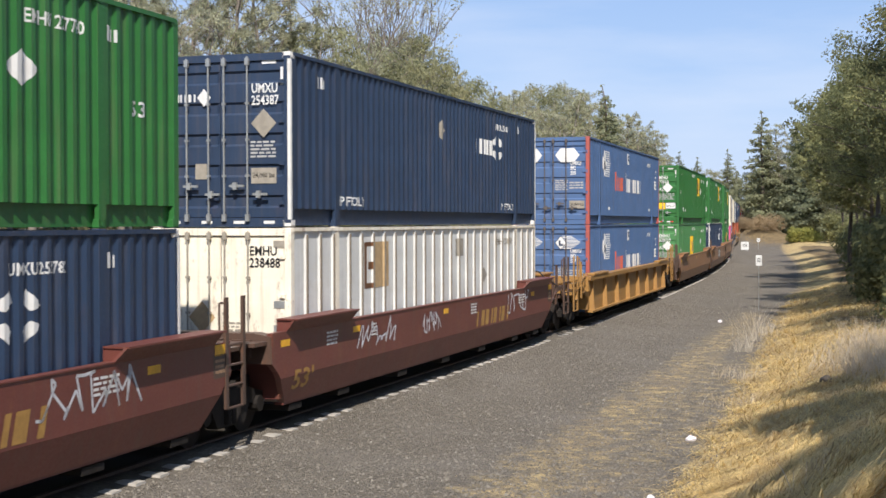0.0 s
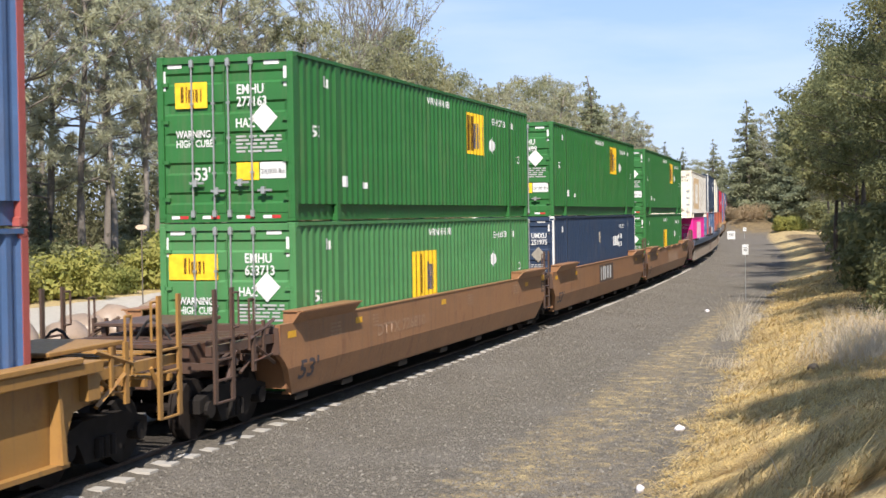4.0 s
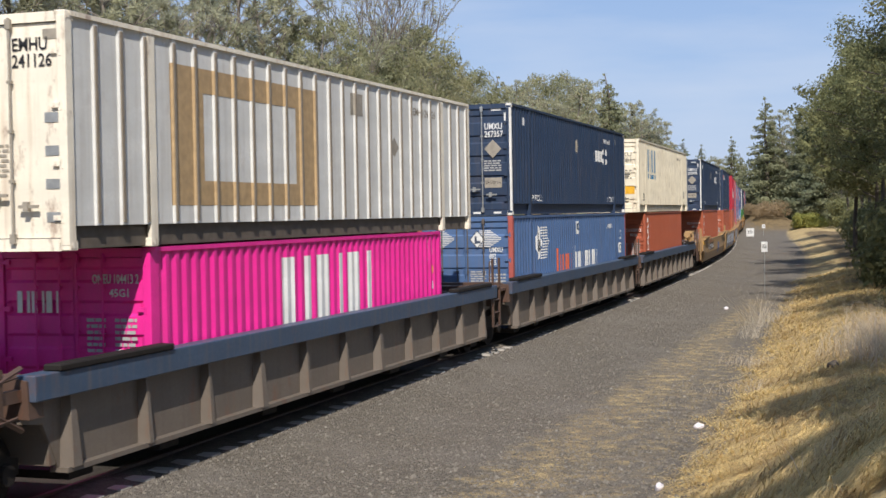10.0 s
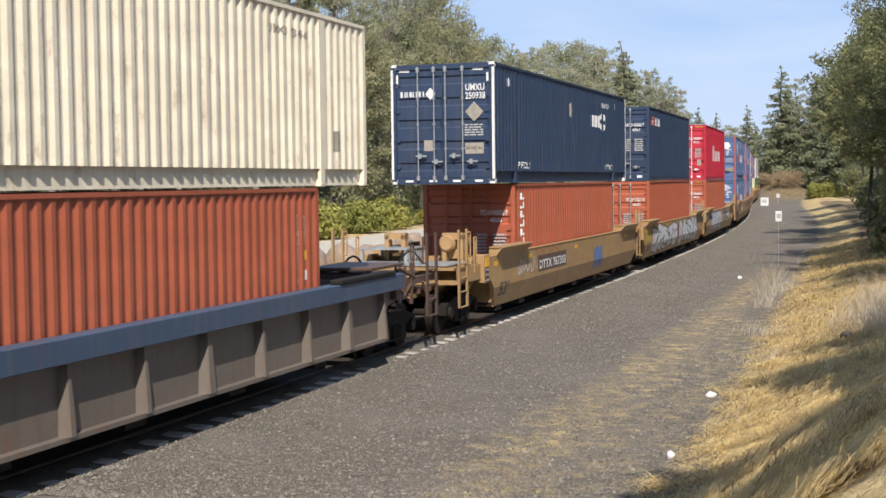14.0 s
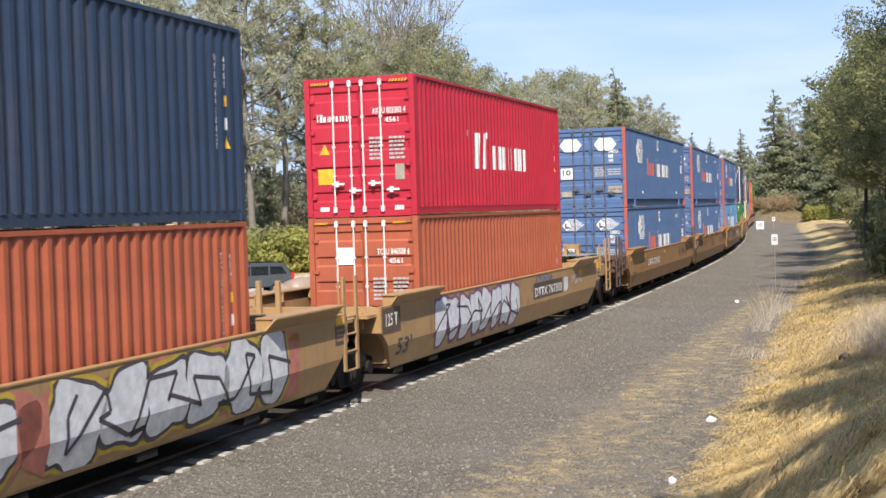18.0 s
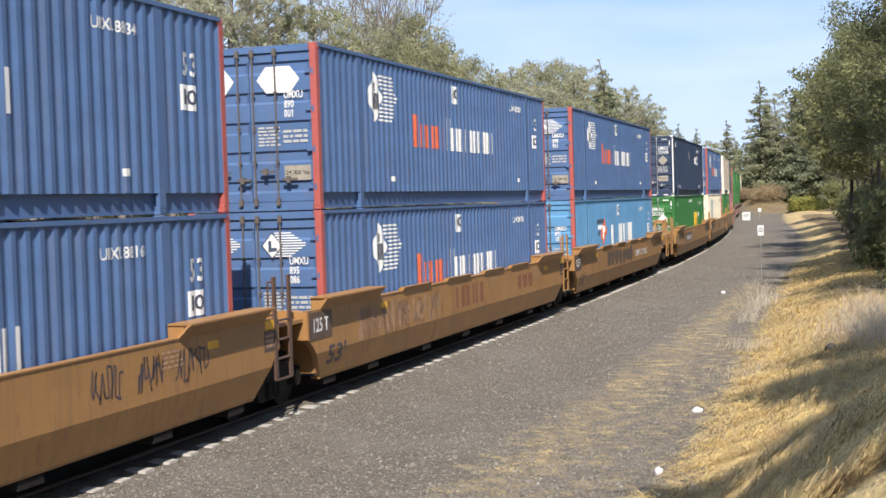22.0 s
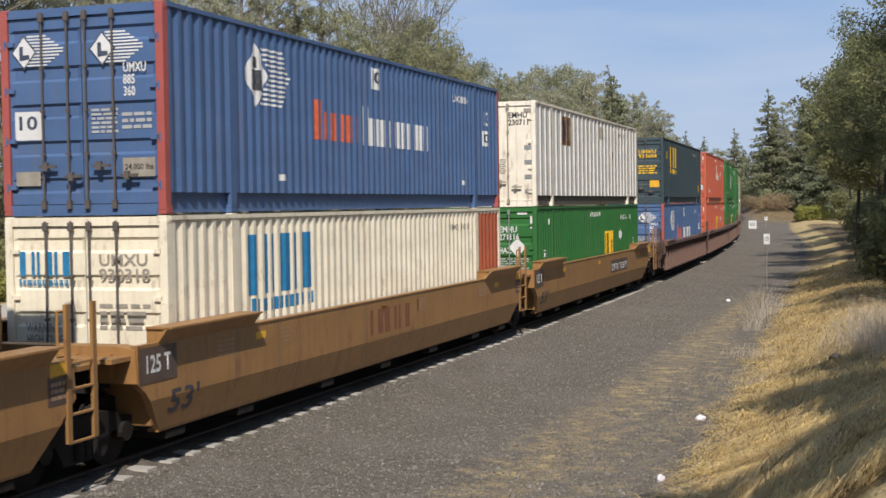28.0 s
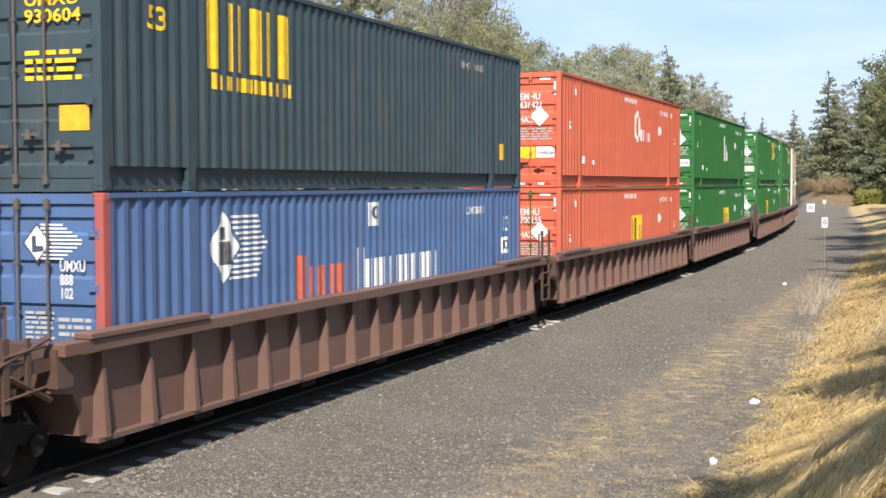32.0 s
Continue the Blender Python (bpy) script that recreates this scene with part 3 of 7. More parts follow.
        for z in (0.4, 1.05, 1.75, 2.4):
            part("hinge", shared("hinge", hinge_mesh, spec.get("hinges", c)), None, leaf, m=pose(-0.01, 0.0 if k == 0 else -lw, z, 0, 0, 0) @ (Matrix.Diagonal((1, 1 if k == 0 else -1, 1, 1))))
    pts = [p for a, b in spans for p in folds(a, b, st)]
    px, pd = [p[0] for p in pts], [p[1] for p in pts]

    def on_side(u, v):
        return (u, -y1 + 0.004 + float(np.interp(u, px, pd)) - 0.005, v)

    def on_doors(u, v):
        return (0.026, y1 - u, v)
    cache = spec.setdefault("mesh", {})
    for i, (where, name, make, u, v, mt, lab, *up) in enumerate(spec["marks"]):
        lift = (up[0] if up else 0.0) + (0.032 if where == "door" and (v < 0.15 or v > Hh - 0.17) else 0.0)
        if i not in cache:
            bm = shift(make(), u, v)
            bm = lay(bm, px if where == "side" else [], [], (lambda a, b: (a, on_side(a, b)[1] - lift, b)) if where == "side" else (lambda a, b: (0.026 - lift, y1 - a, b)))
            me = bpy.data.meshes.new(name)
            bm.to_mesh(me)
            bm.free()
            me.materials.append(FAINT if name == "small_print" and mt is WHITE else mt)
            cache[i] = me
        part(name, cache[i], None, top, lab)
    return top


def marks_umax(no, logo=True):
    m = [("door", "lettering", lambda: flat_text("UMXU\n" + no, 0.50, 0.36), 1.87, 2.02, WHITE, ""), ("door", "placard", lambda: flat_diamond(0.46, 0.48), 1.86, 1.48, GREYP, "blank weathered diamond placard"),
         ("door", "logo", lambda: flat_bars(0.62, 0.13, 4, 1.0, 3), 0.22, 2.10, WHITE, ""), ("door", "logo", lambda: flat_poly([(0.13, 0), (0.26, 0.15), (0.13, 0.3), (0, 0.15)]), 0.86, 2.02, WHITE, ""),
         ("door", "small_print", lambda: flat_lines(0.46, 0.3, 5, 4), 1.85, 1.14, WHITE, ""), ("door", "label_plate", lambda: flat_rect(0.46, 0.26), 1.86, 0.72, GREYP, "tan weight label"), ("door", "lettering", lambda: flat_text("24,000 lbs", 0.40, 0.10), 1.89, 0.80, BLACKL, ""),
         ("door", "reflector", lambda: flat_rect(0.26, 0.06), 0.2, 2.70, WHITE, ""), ("door", "reflector", lambda: flat_rect(0.26, 0.06), 2.06, 2.70, WHITE, ""), ("door", "reflector", lambda: flat_rect(0.05, 0.3), 0.12, 2.34, WHITE, ""), ("door", "reflector", lambda: flat_rect(0.05, 0.3), 2.40, 2.34, WHITE, ""),
         ("door", "plate", lambda: flat_rect(0.22, 0.26), 0.82, 0.80, GREYP, "")]
    for x in (0.35, 0.95, 1.55, 2.1):
        m.append(("door", "reflector", lambda: flat_rect(0.2, 0.05), x, 0.05, WHITE, ""))
    m += [("side", "logo", lambda: flat_bars(1.45, 0.36, 4, 1.0, 5), 10.5, 1.72, WHITE, ""), ("side", "logo", lambda: flat_poly(*[[(0.5 + 0.5 * math.cos(a) * 1.0, 0.36 + 0.33 * math.sin(a)), (0.5 + 0.5 * math.cos(a + 0.9), 0.36 + 0.33 * math.sin(a + 0.9)), (0.5 + 0.27 * math.cos(a + 0.9), 0.36 + 0.17 * math.sin(a + 0.9)), (0.5 + 0.27 * math.cos(a), 0.36 + 0.17 * math.sin(a))] for a in (0.3, 1.85, 3.45, 5.0)]), 11.9, 1.55, WHITE, "white broken ring mark"),
          ("side", "placard", lambda: flat_diamond(0.5, 0.46), 7.7, 1.87, GREYP, ""), ("side", "lettering", lambda: flat_text("DP LIFT ONLY", 1.2, 0.17), 2.1, 0.37, WHITE, ""), ("side", "lettering", lambda: flat_text("DP LIFT ONLY", 1.2, 0.17), 12.7, 0.38, WHITE, ""),
          ("side", "lettering", lambda: flat_text("UMXU " + no, 1.15, 0.15), 12.25, 2.37, WHITE, ""), ("side", "mark", lambda: flat_bars(0.3, 0.2, 2, 0.8, 2), 1.2, 2.38, WHITE, ""), ("side", "mark", lambda: flat_bars(0.3, 0.2, 2, 0.8, 2), 14.2, 2.4, WHITE, "")]
    return m


def marks_emp(no, wide=False, at=10.2, hz=1.55, panel=GOLD):
    m = [("door", "lettering", lambda: flat_text("EMHU\n" + no, 0.56, 0.38), 1.62 if wide else 1.52, 1.98, WHITE, ""), ("door", "placard", lambda: flat_diamond(0.5, 0.52), 1.78, 1.52, WHITE, "blank white diamond placard"),
         ("door", "logo_panel", lambda: flat_rect(0.95 if wide else 0.62, 0.45), 0.16 if wide else 0.34, 1.90 if wide else 1.98, GOLD, "yellow logo panel"), ("door", "logo", lambda: flat_bars(0.42, 0.28, 3, 0.8, 6), 0.44, 2.0 if wide else 2.08, BROWNL, ""),
         ("door", "lettering", lambda: flat_text("WARNING\nHIGH CUBE", 0.72, 0.30), 0.34, 1.30, WHITE, ""), ("door", "lettering", lambda: flat_text("53'", 0.30, 0.24), 0.70, 0.72, WHITE, ""),
         ("door", "small_print", lambda: flat_lines(0.85, 0.32, 5, 7), 1.50, 1.18, WHITE, ""), ("door", "lettering", lambda: flat_text("HAZ", 0.36, 0.16), 1.50, 1.62, WHITE, ""),
         ("door", "label_plate", lambda: flat_rect(0.42, 0.30), 1.50, 0.72, GOLD, "yellow label"), ("door", "label_plate", lambda: flat_rect(0.48, 0.28), 1.94, 0.74, WHITE, "white weight label"), ("door", "lettering", lambda: flat_text("24,000 lbs", 0.44, 0.11), 1.96, 0.80, BLACKL, ""),
         ("door", "reflector", lambda: flat_rect(0.28, 0.07), 0.2, 2.68, WHITE, ""), ("door", "reflector", lambda: flat_rect(0.28, 0.07), 2.04, 2.68, WHITE, ""), ("door", "reflector", lambda: flat_rect(0.06, 0.34), 0.10, 2.30, WHITE, ""), ("door", "reflector", lambda: flat_rect(0.06, 0.34), 2.40, 2.30, WHITE, "")]
    for x in (0.25, 0.85, 1.5, 2.0):
        m.append(("door", "reflector", lambda: flat_rect(0.16, 0.055), x, 0.06, WHITE, ""))
        m.append(("door", "reflector", lambda: flat_rect(0.16, 0.055), x + 0.165, 0.06, REDL, ""))
    m += [("side", "logo_panel", lambda: flat_rect(1.6, 1.0), at, hz, panel, "yellow square logo panel"), ("side", "logo", lambda: flat_bars(0.55, 0.85, 1, 1.0, 8), at + 0.12, hz + 0.08, BROWNL, ""), ("side", "logo", lambda: flat_bars(0.75, 0.62, 2, 0.9, 9), at + 0.72, hz + 0.14, BLUEL, ""),
          ("side", "placard", lambda: flat_diamond(0.62, 0.46), 12.2, 1.6, WHITE, ""), ("side", "lettering", lambda: flat_text("EMHU " + no, 1.2, 0.17), 12.6, 2.36, WHITE, ""), ("side", "lettering", lambda: flat_text("WARNING HIGH CUBE", 1.6, 0.16), 7.3, 2.52, WHITE, ""),
          ("side", "lettering", lambda: flat_text("53", 0.34, 0.21), 0.86, 1.47, WHITE, ""), ("side", "lettering", lambda: flat_text("53", 0.34, 0.21), 14.9, 1.45, WHITE, ""), ("side", "mark", lambda: flat_bars(0.26, 0.2, 2, 0.8, 3), 1.33, 2.38, WHITE, ""), ("side", "mark", lambda: flat_bars(0.26, 0.2, 2, 0.8, 3), 14.3, 2.36, WHITE, ""),
          ("side", "mark", lambda: flat_rect(0.28, 0.2), 2.25, 0.62, WHITE, ""), ("side", "mark", lambda: flat_rect(0.28, 0.12), 3.2, 0.6, WHITE, "")]
    return m


def marks_pacer(no, circles=False):
    def globe():
        o = [[(0.4, 0.0), (0.8, 0.5), (0.4, 1.0), (0.0, 0.5)]]
        for i in range(12):
            z = 0.05 + i * 0.077
            q = abs(z - 0.5)
            o.append([(0.46 + 0.4 * (1 - 2 * q), z), (1.62 - 0.7 * q, z), (1.62 - 0.7 * q, z + 0.036), (0.46 + 0.4 * (1 - 2 * q), z + 0.036)])
        return flat_poly(*o)
    m = [("door", "lettering", lambda: flat_text("UMXU\n" + no[:3] + "\n" + no[3:], 0.36, 0.46), 1.95, 1.62, WHITE, ""), ("door", "small_print", lambda: flat_lines(0.42, 0.36, 6, 5), 1.44, 1.12, WHITE, ""), ("door", "small_print", lambda: flat_lines(0.46, 0.26, 3, 6), 1.92, 1.16, WHITE, ""),
         ("door", "label_plate", lambda: flat_rect(0.44, 0.4), 0.2, 1.06, WHITE, "white square label"), ("door", "label_plate", lambda: flat_rect(0.5, 0.26), 1.92, 0.52, GREYP, "weight label"), ("door", "lettering", lambda: flat_text("24,000 lbs", 0.44, 0.1), 1.95, 0.6, BLACKL, ""),
         ("door", "label_plate", lambda: flat_rect(0.40, 0.2), 0.2, 0.42, GREYP, "")]
    for x in (0.18, 1.44):
        if circles:
            m.append(("door", "logo", (lambda: flat_poly(*[[(0.24, 0.04 + 0.045 * i), (0.86 - 0.3 * abs(i - 4.5) / 4.5, 0.04 + 0.045 * i), (0.86 - 0.3 * abs(i - 4.5) / 4.5, 0.062 + 0.045 * i), (0.24, 0.062 + 0.045 * i)] for i in range(10)])), x, 2.05, WHITE, "row of white speed lines"))
            m.append(("door", "logo_edge", (lambda: flat_poly([(0.0, 0.24), (0.21, 0.0), (0.42, 0.24), (0.21, 0.48)])), x - 0.02, 2.045, SLATEL, ""))
            m.append(("door", "logo_diamond", (lambda: flat_diamond(0.36, 0.42)), x + 0.01, 2.075, WHITE, "white diamond", 0.003))
            m.append(("door", "logo_bar", (lambda: flat_poly([(0, 0), (0.16, 0.02), (0.16, 0.08), (0.06, 0.08), (0.06, 0.2), (0, 0.2)])), x + 0.12, 2.17, SLATEL, "", 0.006))
        else:
            m.append(("door", "logo", (lambda: flat_hexagon(0.82, 0.46)), x, 2.05, WHITE, "white pointed panel"))
    red = ORANGEL
    m += [("side", "logo", globe, 2.42, 1.62, WHITE, "white diamond with speed lines"), ("side", "logo", lambda: flat_poly([(0, 0.08), (0.38, 0.08), (0.3, 0.4), (0, 0.4)], [(0.02, 0.42), (0.2, 0.42), (0.2, 0.6), (0.02, 0.6)]), 2.66, 1.8, SLATEL, ""), ("side", "mark", lambda: flat_rect(0.5, 0.40), 7.64, 2.27, WHITE, ""), ("side", "lettering", lambda: flat_text("10", 0.34, 0.24), 7.72, 2.38, SLATEL, "", 0.004), ("side", "lettering", lambda: flat_text("10", 0.36, 0.22), 14.87, 1.54, SLATEL, "", 0.004), ("door", "lettering", lambda: flat_text("10", 0.3, 0.2), 0.27, 1.2, SLATEL, "", 0.004),
          ("side", "logo", lambda: flat_bars(2.0, 0.68, 5, 0.72, 11), 4.98, 1.22, red, "red brand strokes"), ("side", "logo", lambda: flat_bars(3.7, 0.72, 10, 0.72, 12), 7.14, 1.2, WHITE, "white brand strokes"),
          ("side", "lettering", lambda: flat_text("53", 0.42, 0.34), 14.86, 1.94, WHITE, ""), ("side", "mark", lambda: flat_rect(0.5, 0.36), 14.8, 1.46, WHITE, ""), ("side", "lettering", lambda: flat_text("UMXU " + no, 1.1, 0.16), 12.6, 2.36, WHITE, ""),
          ("side", "mark", lambda: flat_rect(0.2, 0.1), 3.6, 0.50, WHITE, ""), ("side", "mark", lambda: flat_rect(0.2, 0.1), 13.2, 0.52, WHITE, "")]
    return m


def marks_csx(mt, word, no, side=2.35):
    ink = mt if mt is GOLD else GREYP
    return [("side", "logo", lambda: flat_bars(2.5, 0.93, 3, 1.0, 14), side, 1.63, mt, "large brand strokes"), ("side", "logo", lambda: flat_bars(2.3, 0.22, 10, 0.9, 15), side + 0.2, 1.36, mt, "row of small brand strokes"),
            ("door", "logo", lambda: flat_bars(0.85, 0.34, 3, 1.0, 14), 0.2, 2.06, mt, ""), ("door", "logo", lambda: flat_bars(0.85, 0.10, 10, 0.85, 15), 0.2, 1.92, mt, ""),
            ("door", "lettering", lambda: flat_text(word + "\n" + no, 0.8, 0.36), 1.5, 2.0, ink, ""), ("door", "small_print", lambda: flat_lines(0.8, 0.4, 4, 9), 1.5, 1.3, ink, ""), ("door", "label_plate", lambda: flat_rect(0.42, 0.30), 1.98, 0.72, YELLOW, "yellow label"),
            ("side", "lettering", lambda: flat_text("53", 0.4, 0.3), 1.0, 2.0 if mt is GOLD else 0.45, mt if mt is GOLD else BLACKL, ""), ("side", "lettering", lambda: flat_text(word + " " + no, 1.5, 0.15), 12.2, 2.4, GREYP, ""), ("door", "lettering", lambda: flat_text("WARNING\nHIGH CUBE", 0.6, 0.3), 0.3, 1.1, ink, ""),
            ("side", "mark", lambda: flat_rect(0.3, 0.35), 14.7, 0.6, YELLOW if mt is GOLD else GREYP, "")]


def marks_white(no, kind):
    m = [("door", "lettering", lambda: flat_text("EMHU\n" + no, 0.56, 0.36), 1.82, 2.22, BLACKL, ""), ("door", "placard", lambda: flat_diamond(0.5, 0.55), 0.68, 1.10, TAN, "tan weathered diamond"), ("door", "small_print", lambda: flat_lines(0.42, 0.42, 7, 3), 1.32, 0.9, GREYP, "")]
    for z in (0.35, 0.75, 1.15, 1.55, 2.55):
        for u in (0.08, 2.26):
            m.append(("door", "hinge_plate", lambda: flat_rect(0.25, 0.12), u, z, STEEL if z < 2 else GREYP, ""))
    if kind == "frame":
        m += [("side", "logo_patch", lambda: flat_poly([(0, 0), (4.9, 0), (4.9, 0.35), (0, 0.35)], [(0, 1.6), (4.9, 1.6), (4.9, 1.95), (0, 1.95)], [(0, 0.35), (0.95, 0.35), (0.95, 1.6), (0, 1.6)], [(4.1, 0.35), (4.9, 0.35), (4.9, 1.6), (4.1, 1.6)]), 2.5, 0.55, TAN, "tan square frame of old logo film")]
    elif kind == "half":
        m += [("side", "logo_patch", lambda: flat_poly([(0, 0), (0.5, 0), (0.5, 0.1), (0, 0.1)], [(0, 0.8), (0.5, 0.8), (0.5, 0.88), (0, 0.88)], [(0, 0.1), (0.12, 0.1), (0.12, 0.8), (0, 0.8)], [(0.2, 0.36), (0.42, 0.36), (0.42, 0.5), (0.2, 0.5)]), 3.36, 1.72, BROWNL, ""), ("side", "logo_patch", lambda: flat_rect(0.78, 0.88), 3.88, 1.72, TAN, "tan logo film")]
    else:
        m += [("side", "logo_patch", lambda: flat_rect(1.3, 0.85), 3.3, 1.8, BROWNL, "dark square patch"), ("side", "logo_patch", lambda: flat_rect(0.4, 0.45), 4.0, 1.95, TAN, ""), ("side", "logo_patch", lambda: flat_rect(0.25, 0.6), 3.5, 1.92, BLUEL, "")]
    m += [("side", "mark", lambda: flat_diamond(0.5, 0.4), 11.0, 1.5, GREYP, ""), ("side", "mark", lambda: flat_rect(0.6, 0.4), 9.0, 2.2, GREYP, ""), ("side", "lettering", lambda: flat_text("EMHU " + no, 1.4, 0.16), 12.4, 2.4, GREYP, "")]
    return m


def marks_iso(no, second, logos=()):
    m = [("door", "lettering", lambda: flat_text(no, 0.72, 0.13), 1.52, 2.10, WHITE, ""), ("door", "lettering", lambda: flat_text(second, 0.3, 0.11), 1.78, 1.92, WHITE, ""), ("door", "small_print", lambda: flat_lines(0.3, 0.5, 6, 2), 1.42, 1.15, WHITE, ""), ("door", "small_print", lambda: flat_lines(0.34, 0.5, 6, 3), 1.86, 1.15, WHITE, ""),
         ("door", "reflector", lambda: flat_rect(0.2, 0.09), 0.3, 0.12, WHITE, ""), ("door", "reflector", lambda: flat_rect(0.2, 0.09), 1.96, 0.12, WHITE, ""),
         ("side", "lettering", lambda: flat_text("\n".join(no.replace(" ", "")), 0.065, 1.4), 11.36, 1.05, WHITE, ""), ("side", "lettering", lambda: flat_text("\n".join(second), 0.065, 0.46), 11.64, 1.98, WHITE, ""), ("side", "marking", lambda: flat_rect(0.08, 0.16), 11.64, 1.7, YELLOW, "yellow height label"), ("side", "marking", lambda: flat_rect(0.08, 0.17), 11.64, 1.36, WHITE, ""), ("side", "marking", lambda: flat_poly([(0, 0), (0.14, 0), (0.07, 0.18)]), 11.62, 1.08, YELLOW, "")]
    return m + list(logos)


def hazard_stripes(w, h):
    return flat_poly(*[[(i * w / 6, 0), (i * w / 6 + w / 12, 0), (i * w / 6 + w / 6, h), (i * w / 6 + w / 12, h)] for i in range(6)])


SP = {
    "emp": lambda no, **k: {"paint": k.get("paint", "green"), "rods": STEEL if k.get("steel", True) else PAINTS["green"], "label": k.get("label", "green corrugated 53-foot container with yellow logo panel"), "marks": marks_emp(no, k.get("wide", False), k.get("at", 10.2), k.get("hz", 1.55), k.get("panel", GOLD))},
    "umax": lambda no, **k: {"paint": "navy", "posts": POSTW, "rods": STEEL, "label": "navy corrugated 53-foot container with white end posts", "marks": marks_umax(no)},
    "pacer": lambda no, **k: {"paint": k.get("paint", "blue"), "posts": REDPOST, "rods": RODS, "label": k.get("label", "blue corrugated 53-foot container with red end posts"), "marks": marks_pacer(no, k.get("circles", False))},
    "white": lambda no, kind, **k: {"paint": "white", "side": "alu", "style": "post", "rods": GREYP, "label": "dirty white smooth-sided 53-foot container with rust stains", "marks": marks_white(no, kind)},
    "csx": lambda mt, word, no, **k: {"paint": k["paint"], "rods": k.get("rods", RODS), "label": k["label"], "marks": marks_csx(mt, word, no)},
    "iso": lambda paint, no, second, label, logos=(), **k: {"paint": paint, "rods": k.get("rods", STEEL), "label": label, "high": k.get("high", 2.885), "marks": marks_iso(no, second, logos)},
}
ONE_LOGO = [("side", "logo", lambda: flat_bars(4.2, 1.2, 3, 1.0, 21), 4.0, 1.10, WHITE, "large white brand strokes"), ("door", "logo", lambda: flat_bars(0.7, 0.3, 3, 1.0, 21), 0.3, 1.7, WHITE, "")]
TRI = [("side", "logo", lambda: flat_poly(*[[(0.0, i * 0.23), (0.34, i * 0.23), (0.34, i * 0.23 + 0.06), (0.0, i * 0.23 + 0.06)] for i in range(7)], *[[(0.24 * (i % 2), i * 0.23 + 0.06), (0.24 * (i % 2) + 0.1, i * 0.23 + 0.06), (0.24 * (i % 2) + 0.1, i * 0.23 + 0.17), (0.24 * (i % 2), i * 0.23 + 0.17)] for i in range(7)]), 0.6, 1.1, WHITE, "white upright brand strokes"),
       ("side", "label_plate", lambda: flat_lines(0.3, 0.5, 4, 8), -0.35 + 0.5, 0.5, WHITE, "")]
KL = [("side", "logo", lambda: flat_bars(1.15, 0.84, 1, 1.0, 23, 0.05), 3.95, 1.02, WHITE, "tall white brand stroke"), ("side", "logo", lambda: flat_bars(3.0, 0.57, 4, 1.0, 24), 5.55, 1.03, WHITE, "white brand strokes"), ("side", "logo", lambda: flat_poly([(0, 0), (0.12, 0), (0.1, 0.14), (0.02, 0.14)], [(1.5, 0), (1.62, 0), (1.6, 0.14), (1.52, 0.14)]), 3.5, 1.76, WHITE, ""),
      ("door", "logo", lambda: flat_bars(0.7, 0.16, 5, 0.7, 24), 0.26, 1.98, WHITE, ""), ("door", "warning_sign", lambda: flat_poly([(0, 0), (0.24, 0), (0.12, 0.22)]), 0.30, 1.30, YELLOW, ""), ("door", "label_plate", lambda: flat_rect(0.34, 0.32), 0.26, 0.68, YELLOW, "yellow caution label"), ("door", "label_plate", lambda: flat_rect(0.2, 0.32), 1.98, 0.74, GREYP, ""),
      ("door", "hazard_stripe", lambda: hazard_stripes(0.4, 0.06), 0.15, 2.74, YELLOW, ""), ("door", "hazard_stripe", lambda: hazard_stripes(0.4, 0.06), 1.9, 2.74, YELLOW, "")]
TCL = [("door", "label_plate", lambda: flat_rect(0.4, 0.36), 0.62, 1.9, WHITE, "white company label"), ("door", "hazard_stripe", lambda: hazard_stripes(0.3, 0.05), 0.15, 2.74, YELLOW, ""), ("door", "hazard_stripe", lambda: hazard_stripes(0.3, 0.05), 1.9, 2.74, YELLOW, "")]
NYK = [("side", "logo", lambda: flat_bars(1.3, 0.3, 3, 1.0, 27), 1.6, 2.18, WHITE, "white brand strokes"), ("side", "logo", lambda: flat_poly(*[[(0.1 * i, 0.13 * i), (0.85, 0.13 * i), (0.75, 0.13 * i + 0.07), (0.1 * i, 0.13 * i + 0.07)] for i in range(3)]), 0.55, 2.18, ORANGEL, ""), ("side", "logo", lambda: flat_poly([(0, 0), (0.5, 0), (0.35, 0.07), (0, 0.07)]), 0.75, 2.28, WHITE, "")]
HUB = [("side", "logo", lambda: flat_poly(*[[(0.4 + 0.4 * math.cos(a), 0.5 + 0.5 * math.sin(a)), (0.4 + 0.4 * math.cos(a + 0.55), 0.5 + 0.5 * math.sin(a + 0.55)), (0.4 + 0.24 * math.cos(a + 0.55), 0.5 + 0.3 * math.sin(a + 0.55)), (0.4 + 0.24 * math.cos(a), 0.5 + 0.3 * math.sin(a))] for a in np.arange(0, 6.28, 0.5236)]), 8.6, 1.35, WHITE, "white ring mark"), ("side", "logo", lambda: flat_bars(1.4, 0.36, 3, 0.8, 31), 9.5, 1.42, WHITE, "")]
JB = [("side", "logo", lambda: flat_poly([(0.25, 0), (0.4, 0.6), (0.25, 1.2), (0.1, 0.6)], [(0.6, 0.1), (0.85, 0.1), (0.85, 0.75), (0.6, 0.75)], [(0.95, 0.1), (1.2, 0.1), (1.2, 0.5), (0.95, 0.5)]), 8.5, 1.0, WHITE, "white arrow mark")]


def emp_plain(paint, no, logos, label):
    d = SP["emp"](no, paint=paint, label=label, steel=False)
    d["rods"] = PAINTS[paint]
    d["marks"] = [m for m in d["marks"] if m[1] not in ("logo", "logo_panel")] + logos
    return d


